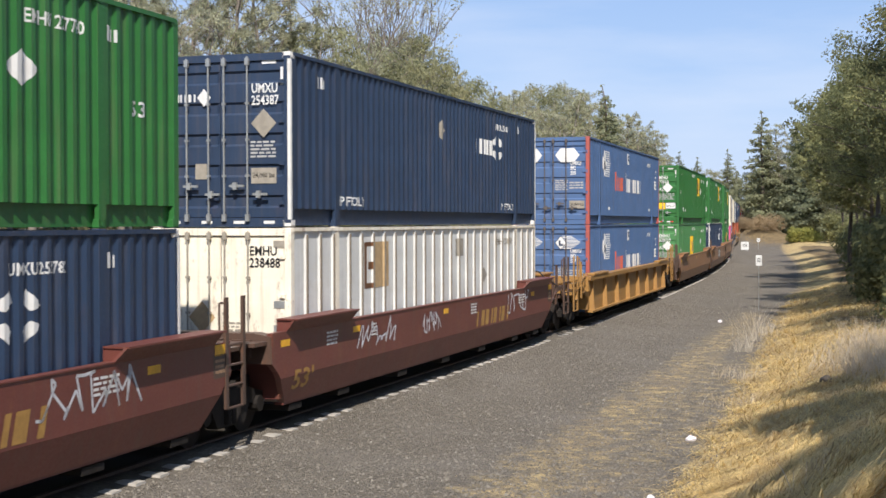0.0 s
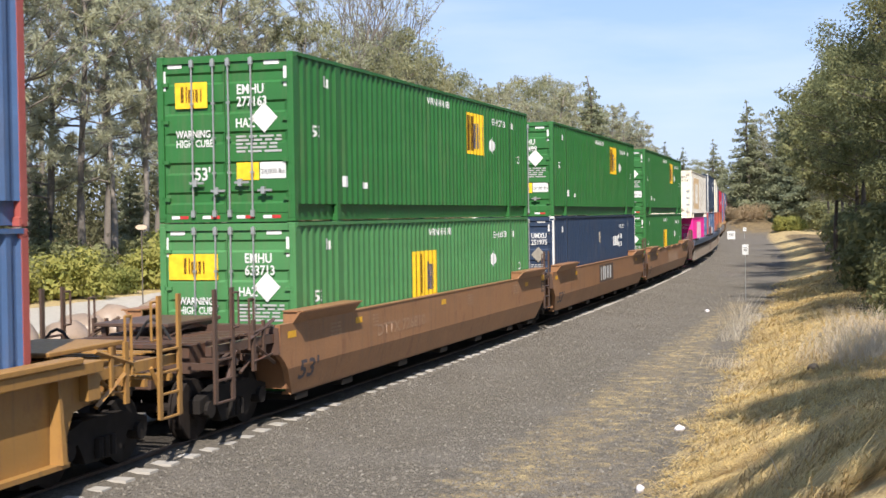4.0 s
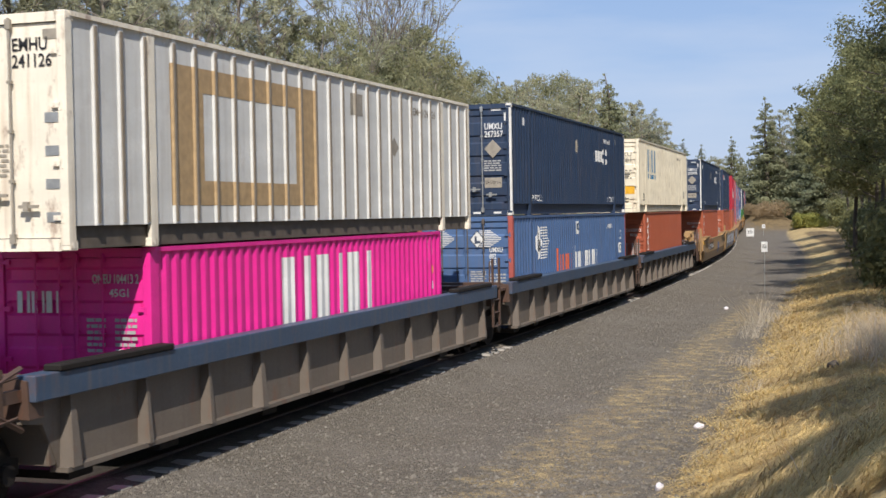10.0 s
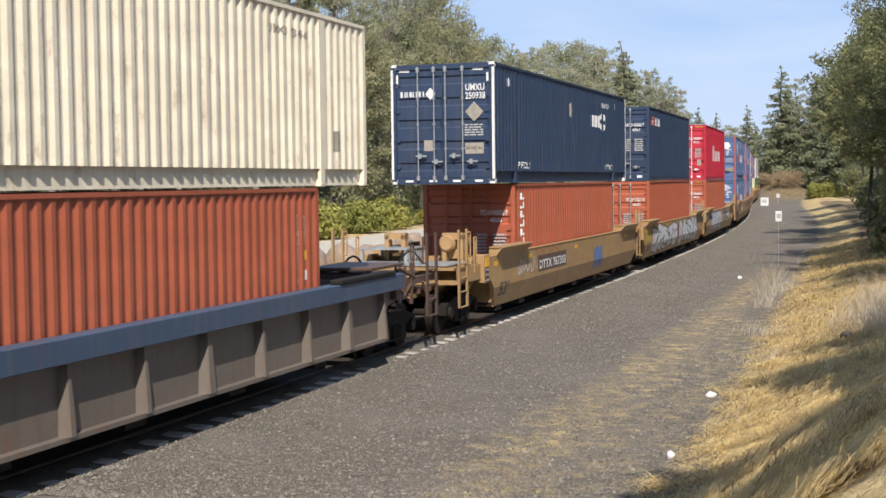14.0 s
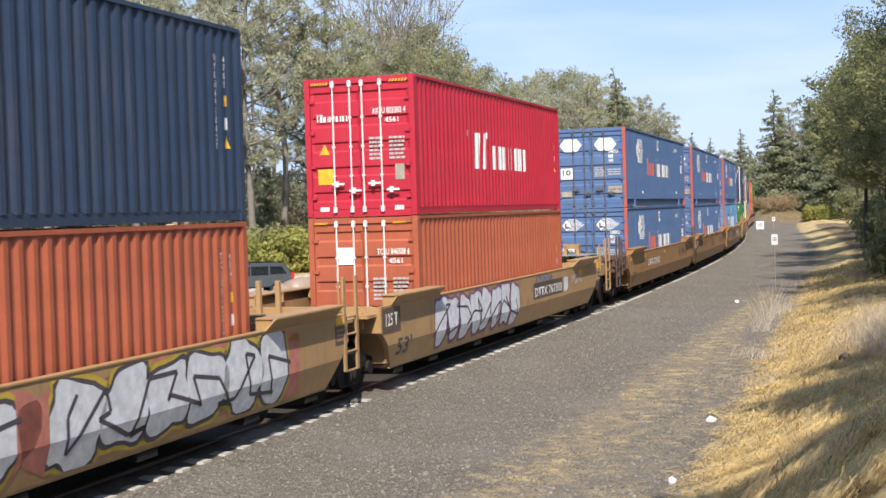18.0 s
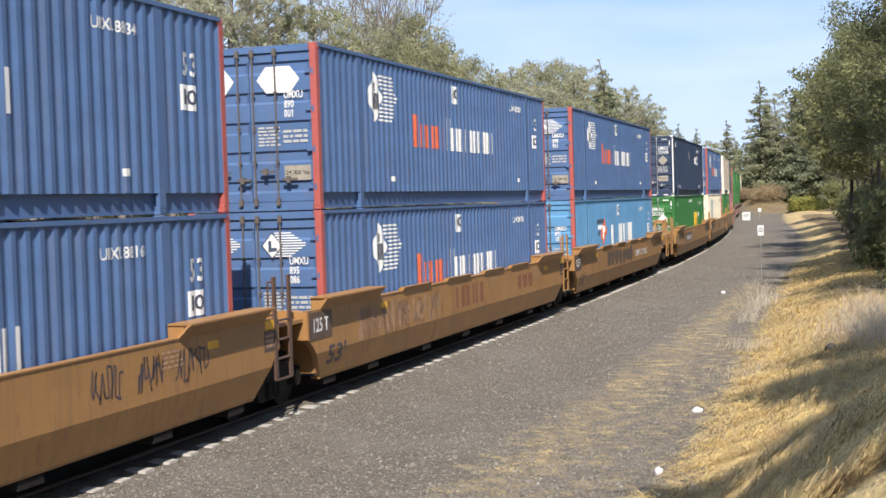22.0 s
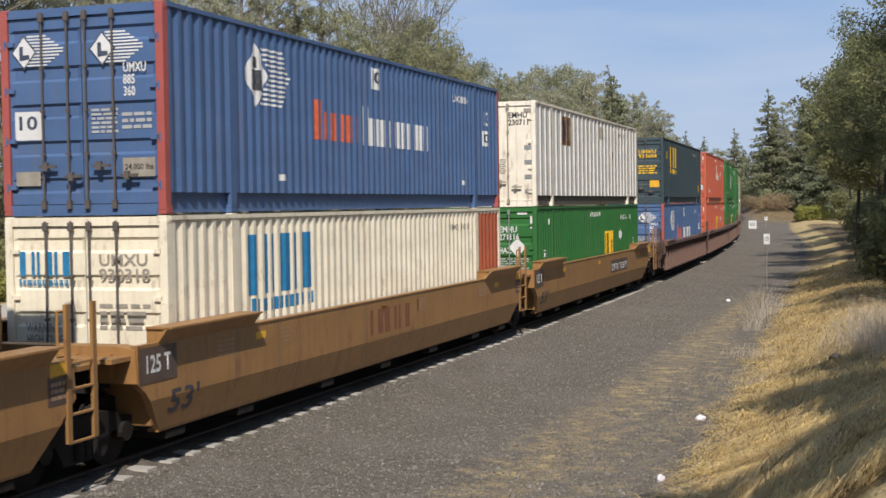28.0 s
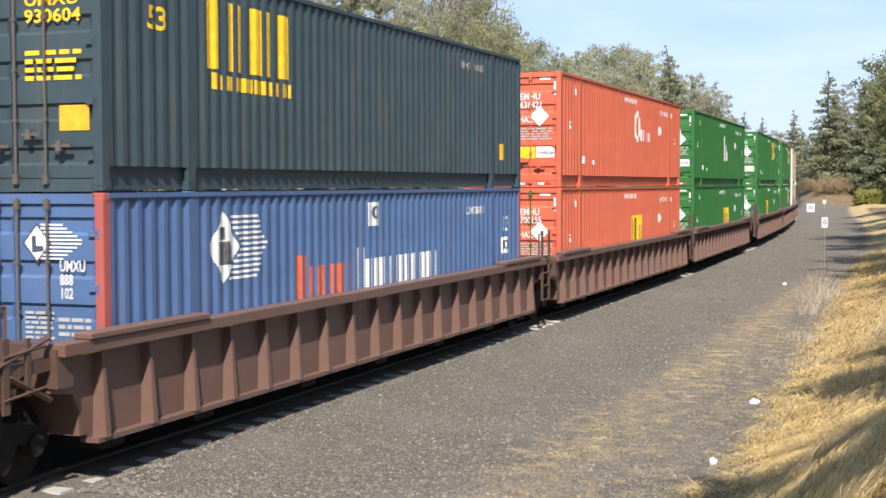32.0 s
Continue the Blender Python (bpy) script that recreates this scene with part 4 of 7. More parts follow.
CREAM_L = "cream corrugated 53-foot container with rust streaks and blue brand strokes"
LOADS = [
    (SP["emp"]("277740", label="green corrugated 53-foot container with white diamonds"), SP["umax"]("255782")),
    (SP["umax"]("254387"), SP["white"]("238488", "half")),
    (SP["pacer"]("892509"), SP["pacer"]("883577", circles=True)),
    (SP["emp"]("277163"), SP["emp"]("633713", paint="green2", wide=True, at=6.15, hz=1.2, label="faded green corrugated 53-foot container with yellow logo panel")),
    (SP["emp"]("647499"), SP["umax"]("251975")),
    (SP["emp"]("640635"), SP["emp"]("262097", at=7.1, hz=1.1)),
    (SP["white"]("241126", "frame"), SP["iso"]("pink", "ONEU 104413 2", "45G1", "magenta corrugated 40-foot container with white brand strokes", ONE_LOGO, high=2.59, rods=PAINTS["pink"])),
    (SP["umax"]("267357"), SP["pacer"]("892115", circles=True)),
    (SP["csx"](TEAL, "UMXU", "934461", paint="cream", label=CREAM_L), SP["iso"]("rust", "TCNU 632191 2", "45G1", "rust-red corrugated 40-foot container with white upright mark", TRI, rods=PAINTS["rust"])),
    (SP["umax"]("250938"), SP["iso"]("rust", "TCNU 410025 7", "45G1", "rust-red corrugated 40-foot container with white upright mark", TRI, rods=PAINTS["rust"])),
    (SP["iso"]("navy", "NYKU 493842 7", "4761", "navy corrugated 40-foot container with small white mark", NYK), SP["iso"]("rust", "TCLU 512217 0", "45G1", "rust-red corrugated 40-foot container")),
    (SP["iso"]("red", "KKFU 803302 4", "4561", "bright red corrugated 40-foot container with white strokes", KL), SP["iso"]("rust", "TCLU 846508 6", "4561", "brown-red corrugated 40-foot container with steel door rods", TCL)),
    (SP["pacer"]("888340"), SP["pacer"]("881160", circles=True)),
    (SP["pacer"]("890001"), SP["pacer"]("895086", circles=True)),
    (SP["pacer"]("898991", circles=True), SP["pacer"]("895187", paint="lblue", circles=True, label="light blue corrugated 53-foot container with red end posts")),
    (SP["umax"]("237693"), SP["emp"]("262221", at=10.1, hz=0.95)),
    (SP["pacer"]("885360", circles=True), SP["csx"](TEAL, "UMXU", "930318", paint="cream", label=CREAM_L)),
    (SP["white"]("230711", "patch"), SP["emp"]("271116", at=9.6, hz=1.0)),
    (SP["csx"](GOLD, "UMXU", "930604", paint="slate", label="slate grey corrugated 53-foot container with yellow strokes"), SP["pacer"]("888102", circles=True)),
    (emp_plain("orange", "636421", HUB, "orange-red corrugated 53-foot container with white ring mark"), SP["emp"]("700155", paint="orange", steel=False, at=8.2, hz=1.0, label="orange-red corrugated 53-foot container with yellow logo panel")),
    (emp_plain("green", "640263", JB, "green corrugated 53-foot container with white arrow mark"), SP["emp"]("642256", at=8.6, hz=0.9)),
    (SP["emp"]("677021"), SP["emp"]("270038", at=6.0, hz=1.0)),
    (SP["emp"]("652004"), SP["emp"]("655160")),
    (SP["white"]("235120", "patch"), SP["white"]("236004", "half")),
]
LOADS[11][0]["rods"] = LOADS[11][1]["rods"] = WHITE
LOADS[16][1]["marks"].append(("side", "rusty_panel", lambda: flat_rect(1.55, 2.42), 14.42, 0.34, PAINTS["rust"], "rust-coloured replaced side panel", 0.003))
LOADS[18][1]["marks"] += [("door", "notice", lambda: flat_rect(0.5, 0.5), 0.16, 1.52, WHITE, "white and orange notice"), ("door", "notice_band", lambda: flat_rect(0.44, 0.14), 0.19, 1.78, ORANGEL, "", 0.004), ("door", "small_print", lambda: flat_lines(0.42, 0.2, 3, 8), 0.2, 1.55, ORANGEL, "", 0.004)]
# the light blue box carries a flag-shaped mark and tall white strokes
flag = LOADS[14][1]["marks"]
flag[:] = [q for q in flag if not (q[1].startswith("logo"))]
for where, u, v, k, up in (("side", 3.8, 1.28, 1.0, 0.0), ("door", 0.2, 1.9, 0.42, 0.0)):
    flag.append((where, "logo", lambda k=k: flat_poly([(0.95 * k, 0), (1.75 * k, 0.46 * k), (1.35 * k, 0.93 * k), (0.55 * k, 0.46 * k)]), u, v, ORANGEL, "red slanting diamond", up))
    for j in range(3):
        flag.append((where, "logo_stripe", lambda k=k, j=j: flat_poly([(0.1 * j * k, 0.78 * k - 0.2 * j * k), ((1.2 - 0.35 * j) * k, 0.78 * k - 0.2 * j * k), ((1.3 - 0.35 * j) * k, 0.92 * k - 0.2 * j * k), (0.02 * k + 0.06 * j * k, 0.92 * k - 0.2 * j * k)]), u - 0.1 * k, v, (SLATEL, WHITE, SLATEL)[j], "", 0.003))
    flag.append((where, "logo_bar", lambda k=k: flat_poly([(0, 0), (0.14 * k, 0), (0.14 * k, 0.44 * k), (0, 0.44 * k)], [(0.14 * k, 0.22 * k), (0.4 * k, 0.22 * k), (0.4 * k, 0.44 * k), (0.14 * k, 0.44 * k)]), u + 0.95 * k, v + 0.24 * k, WHITE, "", 0.004))
flag.append(("side", "logo", lambda: flat_bars(4.9, 0.9, 5, 1.0, 31), 6.4, 1.06, WHITE, "tall white brand strokes"))
RIDERS = []
S_UNIT = [-182.2, -162.35, -138.8, -115.0, -95.55, -75.95, -52.45, -32.7, -13.2, 10.9, 30.6, 50.6, 74.55, 94.1, 113.95, 137.9, 157.75, 177.5, 200.9, 220.35, 239.6, 262.3, 281.8, 301.4]
Z0 = 0.37
for i, (up, low) in enumerate(LOADS):
    for lev, spec in ((0, low), (1, up)):
        short = "40-foot" in spec["label"]
        L, dx = (12.19, 1.98 - 0.25 * (i == 11)) if short else (16.15, 0.0)
        RIDERS.append((container(spec, L), S_UNIT[i] + dx, L, Z0 + (2.9 if i != 6 else 2.6) * lev))

# ---- well cars ----
SPRAY_W = plain("white_spray_paint", (0.55, 0.56, 0.58), 0.6)
SPRAY_D = plain("dark_spray_paint", (0.06, 0.05, 0.06), 0.6)
SPRAY_P = plain("purple_spray_paint", (0.18, 0.08, 0.16), 0.6)
SPRAY_F = plain("faded_spray_paint", (0.36, 0.22, 0.13), 0.7)
SPRAY_B = plain("blue_spray_paint", (0.10, 0.16, 0.34), 0.6)
SPRAY_R = plain("red_spray_paint", (0.38, 0.12, 0.07), 0.6)
SPRAY_K = plain("pink_spray_paint", (0.42, 0.15, 0.11), 0.6)
SPRAY_Y = plain("yellow_spray_paint", (0.42, 0.30, 0.03), 0.6)
GOLDF = plain("faded_gold_lettering", (0.34, 0.19, 0.05), 0.6)
PATCH = plain("dark_number_patch", (0.095, 0.062, 0.045), 0.6)
RUSTF = plain("fresh_rust_patch", (0.20, 0.075, 0.035), 0.7)


def smooth_y(z):
    """How far out the smooth side stands at each height: upright above, leaning in below the crease."""
    return -1.50 if z >= 0.86 else -1.50 + (0.86 - z) / 0.46 * 0.13


def smooth_side_mesh(bm):
    rows = [(1.60, -1.15, 17.30), (1.10, -1.15, 17.30), (0.98, -0.97, 17.12), (0.86, -0.86, 17.0), (0.42, -0.45, 16.6)]
    cols = 12
    outer = [[bm.verts.new((a + (b - a) * j / cols, smooth_y(z), z)) for j in range(cols + 1)] for z, a, b in rows]
    inner = [[bm.verts.new((a + (b - a) * j / cols, smooth_y(z) + 0.10, z)) for j in range(cols + 1)] for z, a, b in rows]
    for g, flip in ((outer, False), (inner, True)):
        for i in range(len(rows) - 1):
            for j in range(cols):
                q = (g[i + 1][j], g[i + 1][j + 1], g[i][j + 1], g[i][j])
                bm.faces.new(q[::-1] if flip else q)
    for i in range(len(rows) - 1):
        bm.faces.new((outer[i][0], inner[i][0], inner[i + 1][0], outer[i + 1][0]))
        bm.faces.new((outer[i + 1][-1], inner[i + 1][-1], inner[i][-1], outer[i][-1]))
    for j in range(cols):
        bm.faces.new((outer[0][j], outer[0][j + 1], inner[0][j + 1], inner[0][j]))
        bm.faces.new((outer[-1][j + 1], outer[-1][j], inner[-1][j], inner[-1][j + 1]))


def guide_mesh(bm):
    """A flared plate on the sill's end that guides boxes into the well."""
    p = [(0.0, -1.50, 1.585), (2.75, -1.50, 1.585), (2.7, -1.69, 1.79), (0.0, -1.66, 1.79)]
    q = [(x, y + 0.05, z) for x, y, z in p]
    a, b = [bm.verts.new(v) for v in p], [bm.verts.new(v) for v in q]
    bm.faces.new(a)
    bm.faces.new(b[::-1])
    for i in range(4):
        bm.faces.new((a[i], b[i], b[(i + 1) % 4], a[(i + 1) % 4]))
    for x in (0.05, 1.3, 2.66):
        prism(bm, [(-1.45, 1.585), (-1.60, 1.775), (-1.32, 1.775), (-1.32, 1.585)], x - 0.02, x + 0.02, "x")
    box(bm, 0.0, 2.7, -1.70, -1.33, 1.775, 1.80)
    bmesh.ops.recalc_face_normals(bm, faces=bm.faces[:])


def small_guide_mesh(bm):
    prism(bm, [(-1.50, 1.585), (-1.57, 1.68), (-1.45, 1.68), (-1.40, 1.585)], 0, 1.7, "x")


def rib_web_mesh(bm):
    rows = [(1.46, -1.15, 17.3), (1.06, -1.15, 17.3), (1.0, -0.75, 16.9), (0.45, -0.45, 16.6)]
    for (z1, a1, b1), (z0, a0, b0) in zip(rows, rows[1:]):
        vs = [bm.verts.new(p) for p in ((a0, -1.37, z0), (b0, -1.37, z0), (b1, -1.37, z1), (a1, -1.37, z1))]
        ws = [bm.verts.new((v.co.x, -1.31, v.co.z)) for v in vs]
        bm.faces.new(vs)
        bm.faces.new(ws[::-1])
        for i in range(4):
            bm.faces.new((vs[i], ws[i], ws[(i + 1) % 4], vs[(i + 1) % 4]))
    bmesh.ops.remove_doubles(bm, verts=bm.verts[:], dist=1e-4)
    bmesh.ops.recalc_face_normals(bm, faces=bm.faces[:])


def rib_mesh(big):
    def make(bm):
        w = 0.13 if big else 0.075
        lo = [(-w, -1.37, 0.45), (w, -1.37, 0.45), (w * 0.7, -1.54, 0.45), (-w * 0.7, -1.54, 0.45)]
        hi = [(-w * 0.4, -1.37, 1.46), (w * 0.4, -1.37, 1.46), (w * 0.3, -1.47, 1.46), (-w * 0.3, -1.47, 1.46)]
        a, b = [bm.verts.new(v) for v in lo], [bm.verts.new(v) for v in hi]
        bm.faces.new(a)
        bm.faces.new(b[::-1])
        for i in range(4):
            bm.faces.new((a[i], b[i], b[(i + 1) % 4], a[(i + 1) % 4]))
        bmesh.ops.recalc_face_normals(bm, faces=bm.faces[:])
    return make


def wheelset_mesh(bm):
    """Two flanged wheels on an axle across the track."""
    for sy in (-1, 1):
        y = sy * 0.76
        rod(bm, (0, y - sy * 0.07, 0), (0, y + sy * 0.07, 0), 0.46, 24)
        rod(bm, (0, y - sy * 0.10, 0), (0, y - sy * 0.065, 0), 0.50, 24)
        rod(bm, (0, y + sy * 0.07, 0), (0, y + sy * 0.10, 0), 0.15, 12)
        for k in range(3):
            a = k * 2.094
            box(bm, 0.26 * math.cos(a) - 0.03, 0.26 * math.cos(a) + 0.03, y + sy * 0.07 - 0.004, y + sy * 0.07 + 0.012, 0.26 * math.sin(a) - 0.03, 0.26 * math.sin(a) + 0.03)
    rod(bm, (0, -0.98, 0), (0, 0.98, 0), 0.08, 10)


def truck_frame_mesh(sy):
    def make(bm):
        y = sy * 0.98
        prism(bm, [(-1.15, 0.42), (-1.15, 0.62), (-0.5, 0.78), (0.5, 0.78), (1.15, 0.62), (1.15, 0.42), (0.62, 0.50), (0.45, 0.22), (-0.45, 0.22), (-0.62, 0.50)], y - 0.09, y + 0.09, "y")
        for x in (-0.89, 0.89):
            rod(bm, (x, y - 0.02 * sy, 0.46), (x, y + 0.15 * sy, 0.46), 0.13, 12)
        for x in (-0.16, 0.0, 0.16):
            rod(bm, (x, y + 0.10 * sy, 0.26), (x, y + 0.10 * sy, 0.52), 0.07, 8)
    return make


WHEELS = []


def truck(top, x):
    """A two-axle bogie centred at x under a car."""
    t = part("bogie", shared("bogie_bolster", box_mesh(-0.2, 0.2, -0.95, 0.95, 0.5, 0.78, bevel=0.02), DARK), None, top, "grimy two-axle bogie", pose(x, 0, 0))
    for sy in (-1, 1):
        part("side_frame", shared(("bogie_frame", sy), truck_frame_mesh(sy), DARK), None, t)
    for dx in (-0.89, 0.89):
        WHEELS.append((part("wheelset", shared("wheelset", wheelset_mesh, TREAD if dx < 0 else DARK), None, t, "", pose(dx, 0, 0.46)), dx))


def ladder_mesh(top):
    """A side ladder: two flat uprights along the car with rungs between them and a loop at its foot."""
    def make(bm):
        for x in (-0.28, 0.28):
            box(bm, x - 0.045, x + 0.045, -0.02, 0.02, 0.62, top)
        for z in (0.62, 0.95, 1.25, 1.55):
            rod(bm, (-0.28, 0, z), (0.28, 0, z), 0.02, 6)
        rod(bm, (0.28, -0.03, top - 0.08), (0.44, -0.03, top - 0.08), 0.018, 5)
        rod(bm, (0.44, -0.03, top - 0.08), (0.44, -0.03, top - 0.6), 0.018, 5)
        rod(bm, (0.44, -0.03, top - 0.6), (0.28, -0.03, top - 0.6), 0.018, 5)
    return make


def slab_mesh(bm):
    """A raised grating platform on short legs with braces below."""
    box(bm, -2.55, -0.75, -0.25, 1.05, 1.66, 1.72, 0.01)
    for x in (-2.4, -0.9):
        for y in (-0.15, 0.95):
            box(bm, x - 0.04, x + 0.04, y - 0.04, y + 0.04, 1.46, 1.67)
    box(bm, -2.5, -0.8, -0.19, -0.16, 1.58, 1.66)
    rod(bm, (-2.4, -0.2, 1.52), (-1.6, -0.2, 1.66), 0.025, 5)
    rod(bm, (-0.9, -0.2, 1.52), (-1.6, -0.2, 1.66), 0.025, 5)


def grating_mesh(bm):
    box(bm, -2.3, -0.95, 0.1, 1.25, 1.80, 1.83)
    for x in (-2.25, -1.0):
        for y in (0.15, 1.2):
            box(bm, x - 0.03, x + 0.03, y - 0.03, y + 0.03, 1.48, 1.80)
    for k in range(9):
        rod(bm, (-2.25 + k * 0.14, 0.12, 1.52), (-2.18 + k * 0.14, 0.12, 1.80), 0.012, 4)
        rod(bm, (-2.11 + k * 0.14, 0.12, 1.52), (-2.18 + k * 0.14, 0.12, 1.80), 0.012, 4)


def brace_mesh(bm):
    """A knee of two flats and a hanging rod at the end of the side."""
    for a, b in (((-1.2, 1.70), (-2.1, 1.46)), ((-1.2, 1.0), (-1.9, 1.34)), ((-2.6, 1.34), (-2.9, 0.9))):
        rod(bm, (a[0], 0, a[1]), (b[0], 0, b[1]), 0.035, 4)
    box(bm, -2.0, -1.9, -0.02, 0.02, 0.95, 1.75)
    box(bm, -1.62, -1.55, -0.02, 0.02, 1.1, 1.72)
    for z in (1.1, 1.55):
        rod(bm, (-2.0, -0.02, z), (-1.3, -0.02, z + 0.06), 0.018, 5)


def hose_mesh(bm):
    pts = [(-2.9, -0.5 + 0.1 * k, 1.5 + 0.32 * math.sin(k * 0.52)) for k in range(7)]
    for a, b in zip(pts, pts[1:]):
        rod(bm, a, b, 0.022, 6)


def truss_mesh(bm):
    """Angle irons and rods between the deck and the draft sill."""
    for y in (-1.3, -0.7, 0.7, 1.3):
        rod(bm, (-3.2, y, 1.12), (-1.2, y * 0.75, 1.42), 0.035, 5)
        rod(bm, (-2.2, y, 0.95), (-1.2, y, 1.42), 0.03, 5)
    for x in (-3.2, -2.5, -1.8):
        box(bm, x - 0.04, x + 0.04, -1.4, 1.4, 1.10, 1.20)


def grab_mesh(bm):
    rod(bm, (0, 0, 1.2), (0, 0, 1.98), 0.02, 6)
    rod(bm, (0, 0, 1.98), (0.16, 0, 1.98), 0.02, 6)
    rod(bm, (0.16, 0, 1.98), (0.16, 0, 1.55), 0.02, 6)


def post_mesh(bm):
    box(bm, -0.05, 0.05, -0.045, 0.045, 1.1, 2.12, 0.008)


def deck_mesh(x0, x1, w=1.42):
    def make(bm):
        box(bm, x0, x1, -w, w, 1.42, 1.48)
    return make


def end_sill_mesh(bm):
    prism(bm, [(-1.5, 1.12), (-1.48, 1.55), (-1.2, 1.60), (1.2, 1.60), (1.48, 1.55), (1.5, 1.12)], -0.28, 0.0, "x")


def draft_sill_mesh(x0, x1):
    return lambda bm: (box(bm, x0, x1, -0.36, 0.36, 0.78, 1.30, 0.02), box(bm, x0 + 0.4, x1 - 0.4, -0.8, 0.8, 1.0, 1.42))


def coupler_mesh(bm):
    box(bm, -0.55, 0.1, -0.10, 0.10, 0.78, 0.98)
    prism(bm, [(-0.85, -0.06), (-0.80, 0.20), (-0.55, 0.20), (-0.50, 0.10), (-0.50, -0.20), (-0.72, -0.20)], 0.74, 1.06, "z")


def tank_mesh(bm):
    rod(bm, (-0.55, 0, 0), (0.55, 0, 0), 0.2, 20)
    for s in (-1, 1):
        rod(bm, (s * 0.55, 0, 0), (s * 0.63, 0, 0), 0.2 if s < 0 else 0.15, 20, 0.15 if s < 0 else 0.0)
    for x in (-0.35, 0.35):
        box(bm, x - 0.03, x + 0.03, -0.2, 0.2, -0.36, -0.15)


def brake_wheel_mesh(bm):
    for k in range(16):
        a, b = k * math.tau / 16, (k + 1) * math.tau / 16
        rod(bm, (0.04, 0.28 * math.cos(a), 0.28 * math.sin(a)), (0.04, 0.28 * math.cos(b), 0.28 * math.sin(b)), 0.018, 5)
    for k in range(5):
        a = k * math.tau / 5
        rod(bm, (0, 0, 0), (0.04, 0.28 * math.cos(a), 0.28 * math.sin(a)), 0.014, 5)


def housing_mesh(bm):
    prism(bm, [(-0.25, 1.36), (-0.18, 2.0), (0.12, 2.05), (0.2, 1.36)], -0.04, 0.04, "x")
    box(bm, -0.16, 0.04, -0.14, 0.14, 1.75, 1.98, 0.02)


def step_bracket_mesh(bm):
    """A box-shaped loop of plate that stands on the deck."""
    for y in (-0.2, 0.2):
        box(bm, -0.12, 0.12, y - 0.05, y + 0.05, 1.36, 1.95)
    box(bm, -0.12, 0.12, -0.25, 0.25, 1.85, 2.0)


def end_of_car(top, c, flip, coupled, style, tank=False):
    """All that stands past one end of the well; flip for the rear end."""
    reach = 3.65 if coupled else 1.62
    base = Matrix.Translation((16.15, 0, 0)) @ Matrix.Rotation(math.pi, 4, "Z") if flip else Matrix.Identity(4)

    def add(name, me, label="", m=None):
        return part(name, me, None, top, label, base @ (m or Matrix.Identity(4)))
    add("end_sill", shared("end_sill", end_sill_mesh, c), "", pose(-0.9, 0, 0))
    for y in (-1.0, -0.5, 0.5, 1.0):
        add("end_pad", shared("end_pad", box_mesh(-0.36, -0.28, -0.16, 0.16, 1.2, 1.5), c), "", pose(-0.9, y, 0))
    if not coupled:
        add("walkway", shared("joint_deck", deck_mesh(-1.62, -1.15), c))
        add("draft_sill", shared("joint_sill", draft_sill_mesh(-1.7, -0.3), DARK))
        if flip:
            for y in (-1.50, 1.50):
                add("ladder", shared(("ladder", 2.25), ladder_mesh(2.25), c), "", pose(-1.3, y, 0))
        else:
            add("handrail_post", shared("rail_post", post_mesh, c), "", pose(-1.3, 0.9, 0))
            add("handrail_post", shared("rail_post", post_mesh, c), "", pose(-1.3, 0.5, 0))
        return
    gold, near = c.name.startswith("golden"), 1 if flip else -1
    add("walkway", shared(("end_deck", gold), deck_mesh(-3.4, -1.15, 1.36 if gold else 0.62), c))
    add("draft_sill", shared("end_draft_sill", draft_sill_mesh(-3.3, -0.3), c))
    for k in range(8):
        add("tread_bar", shared("tread_bar", box_mesh(-0.05, 0.05, -1.13, 1.13, 1.481, 1.505), c), "", pose(-3.2 + 0.26 * k, 0, 0))
    add("coupler", shared("coupler", coupler_mesh, DARK), "grimy knuckle coupler", pose(-3.05, 0, 0))
    add("truss", shared("end_truss", truss_mesh, c))
    for y in (-1.46, 1.46):
        add("ladder", shared(("ladder", 2.3), ladder_mesh(2.3), c), "", pose(-3.05, y, 0))
        add("grab_iron", shared("grab_iron", grab_mesh, c), "", pose(-2.1, y * 0.97, 0.1))
        if gold:
            add("side_plate", shared("end_side_plate", box_mesh(-3.2, -1.6, -0.03, 0.03, 1.12, 1.46), c), "", pose(0, y * 0.95, 0))
            add("corner_box", shared("corner_box", box_mesh(-1.62, -1.16, -0.14, 0.14, 1.02, 1.66, bevel=0.015), c), "", pose(0, math.copysign(1.36, y), 0))
            add("reflector", shared("corner_reflector", box_mesh(-0.15, 0.15, -0.004, 0.004, -0.11, 0.11), YELLOW), "orange-yellow reflective patch", pose(-1.39, math.copysign(1.505, y), 1.5))
            add("label_panel", shared("label_panel", box_mesh(-0.14, 0.14, -0.003, 0.003, -0.15, 0.15), PATCH), "", pose(-1.39, math.copysign(1.505, y), 1.2))
            for dz in (-0.12, 0.0, 0.12):
                add("label_line", shared("label_line", box_mesh(-0.13, 0.13, -0.003, 0.003, -0.008, 0.008), WHITE), "", pose(-1.39, math.copysign(1.509, y), 1.2 + dz))
        else:
            add("side_beam", shared("end_side_beam", box_mesh(-3.35, -1.0, -0.05, 0.05, 1.32, 1.46), c), "", pose(0, y * 0.93, 0))
            add("brace", shared("end_brace", brace_mesh, c), "", pose(0, y * 0.97, 0))
    add("air_hose", shared("air_hose", hose_mesh, RUBBER))
    if tank:
        add("air_tank", shared("air_tank", tank_mesh, c), "cylindrical brake air tank", pose(-1.05, near * 0.62, 1.93))
    if tank and flip:
        add("brake_housing", shared("brake_housing", housing_mesh, c), "", pose(-1.95, near * 0.45, 0.42))
        add("brake_wheel", shared("brake_wheel", brake_wheel_mesh, c), "round hand-brake wheel", pose(-2.05, near * 0.45, 2.28, 0, 0, 180))
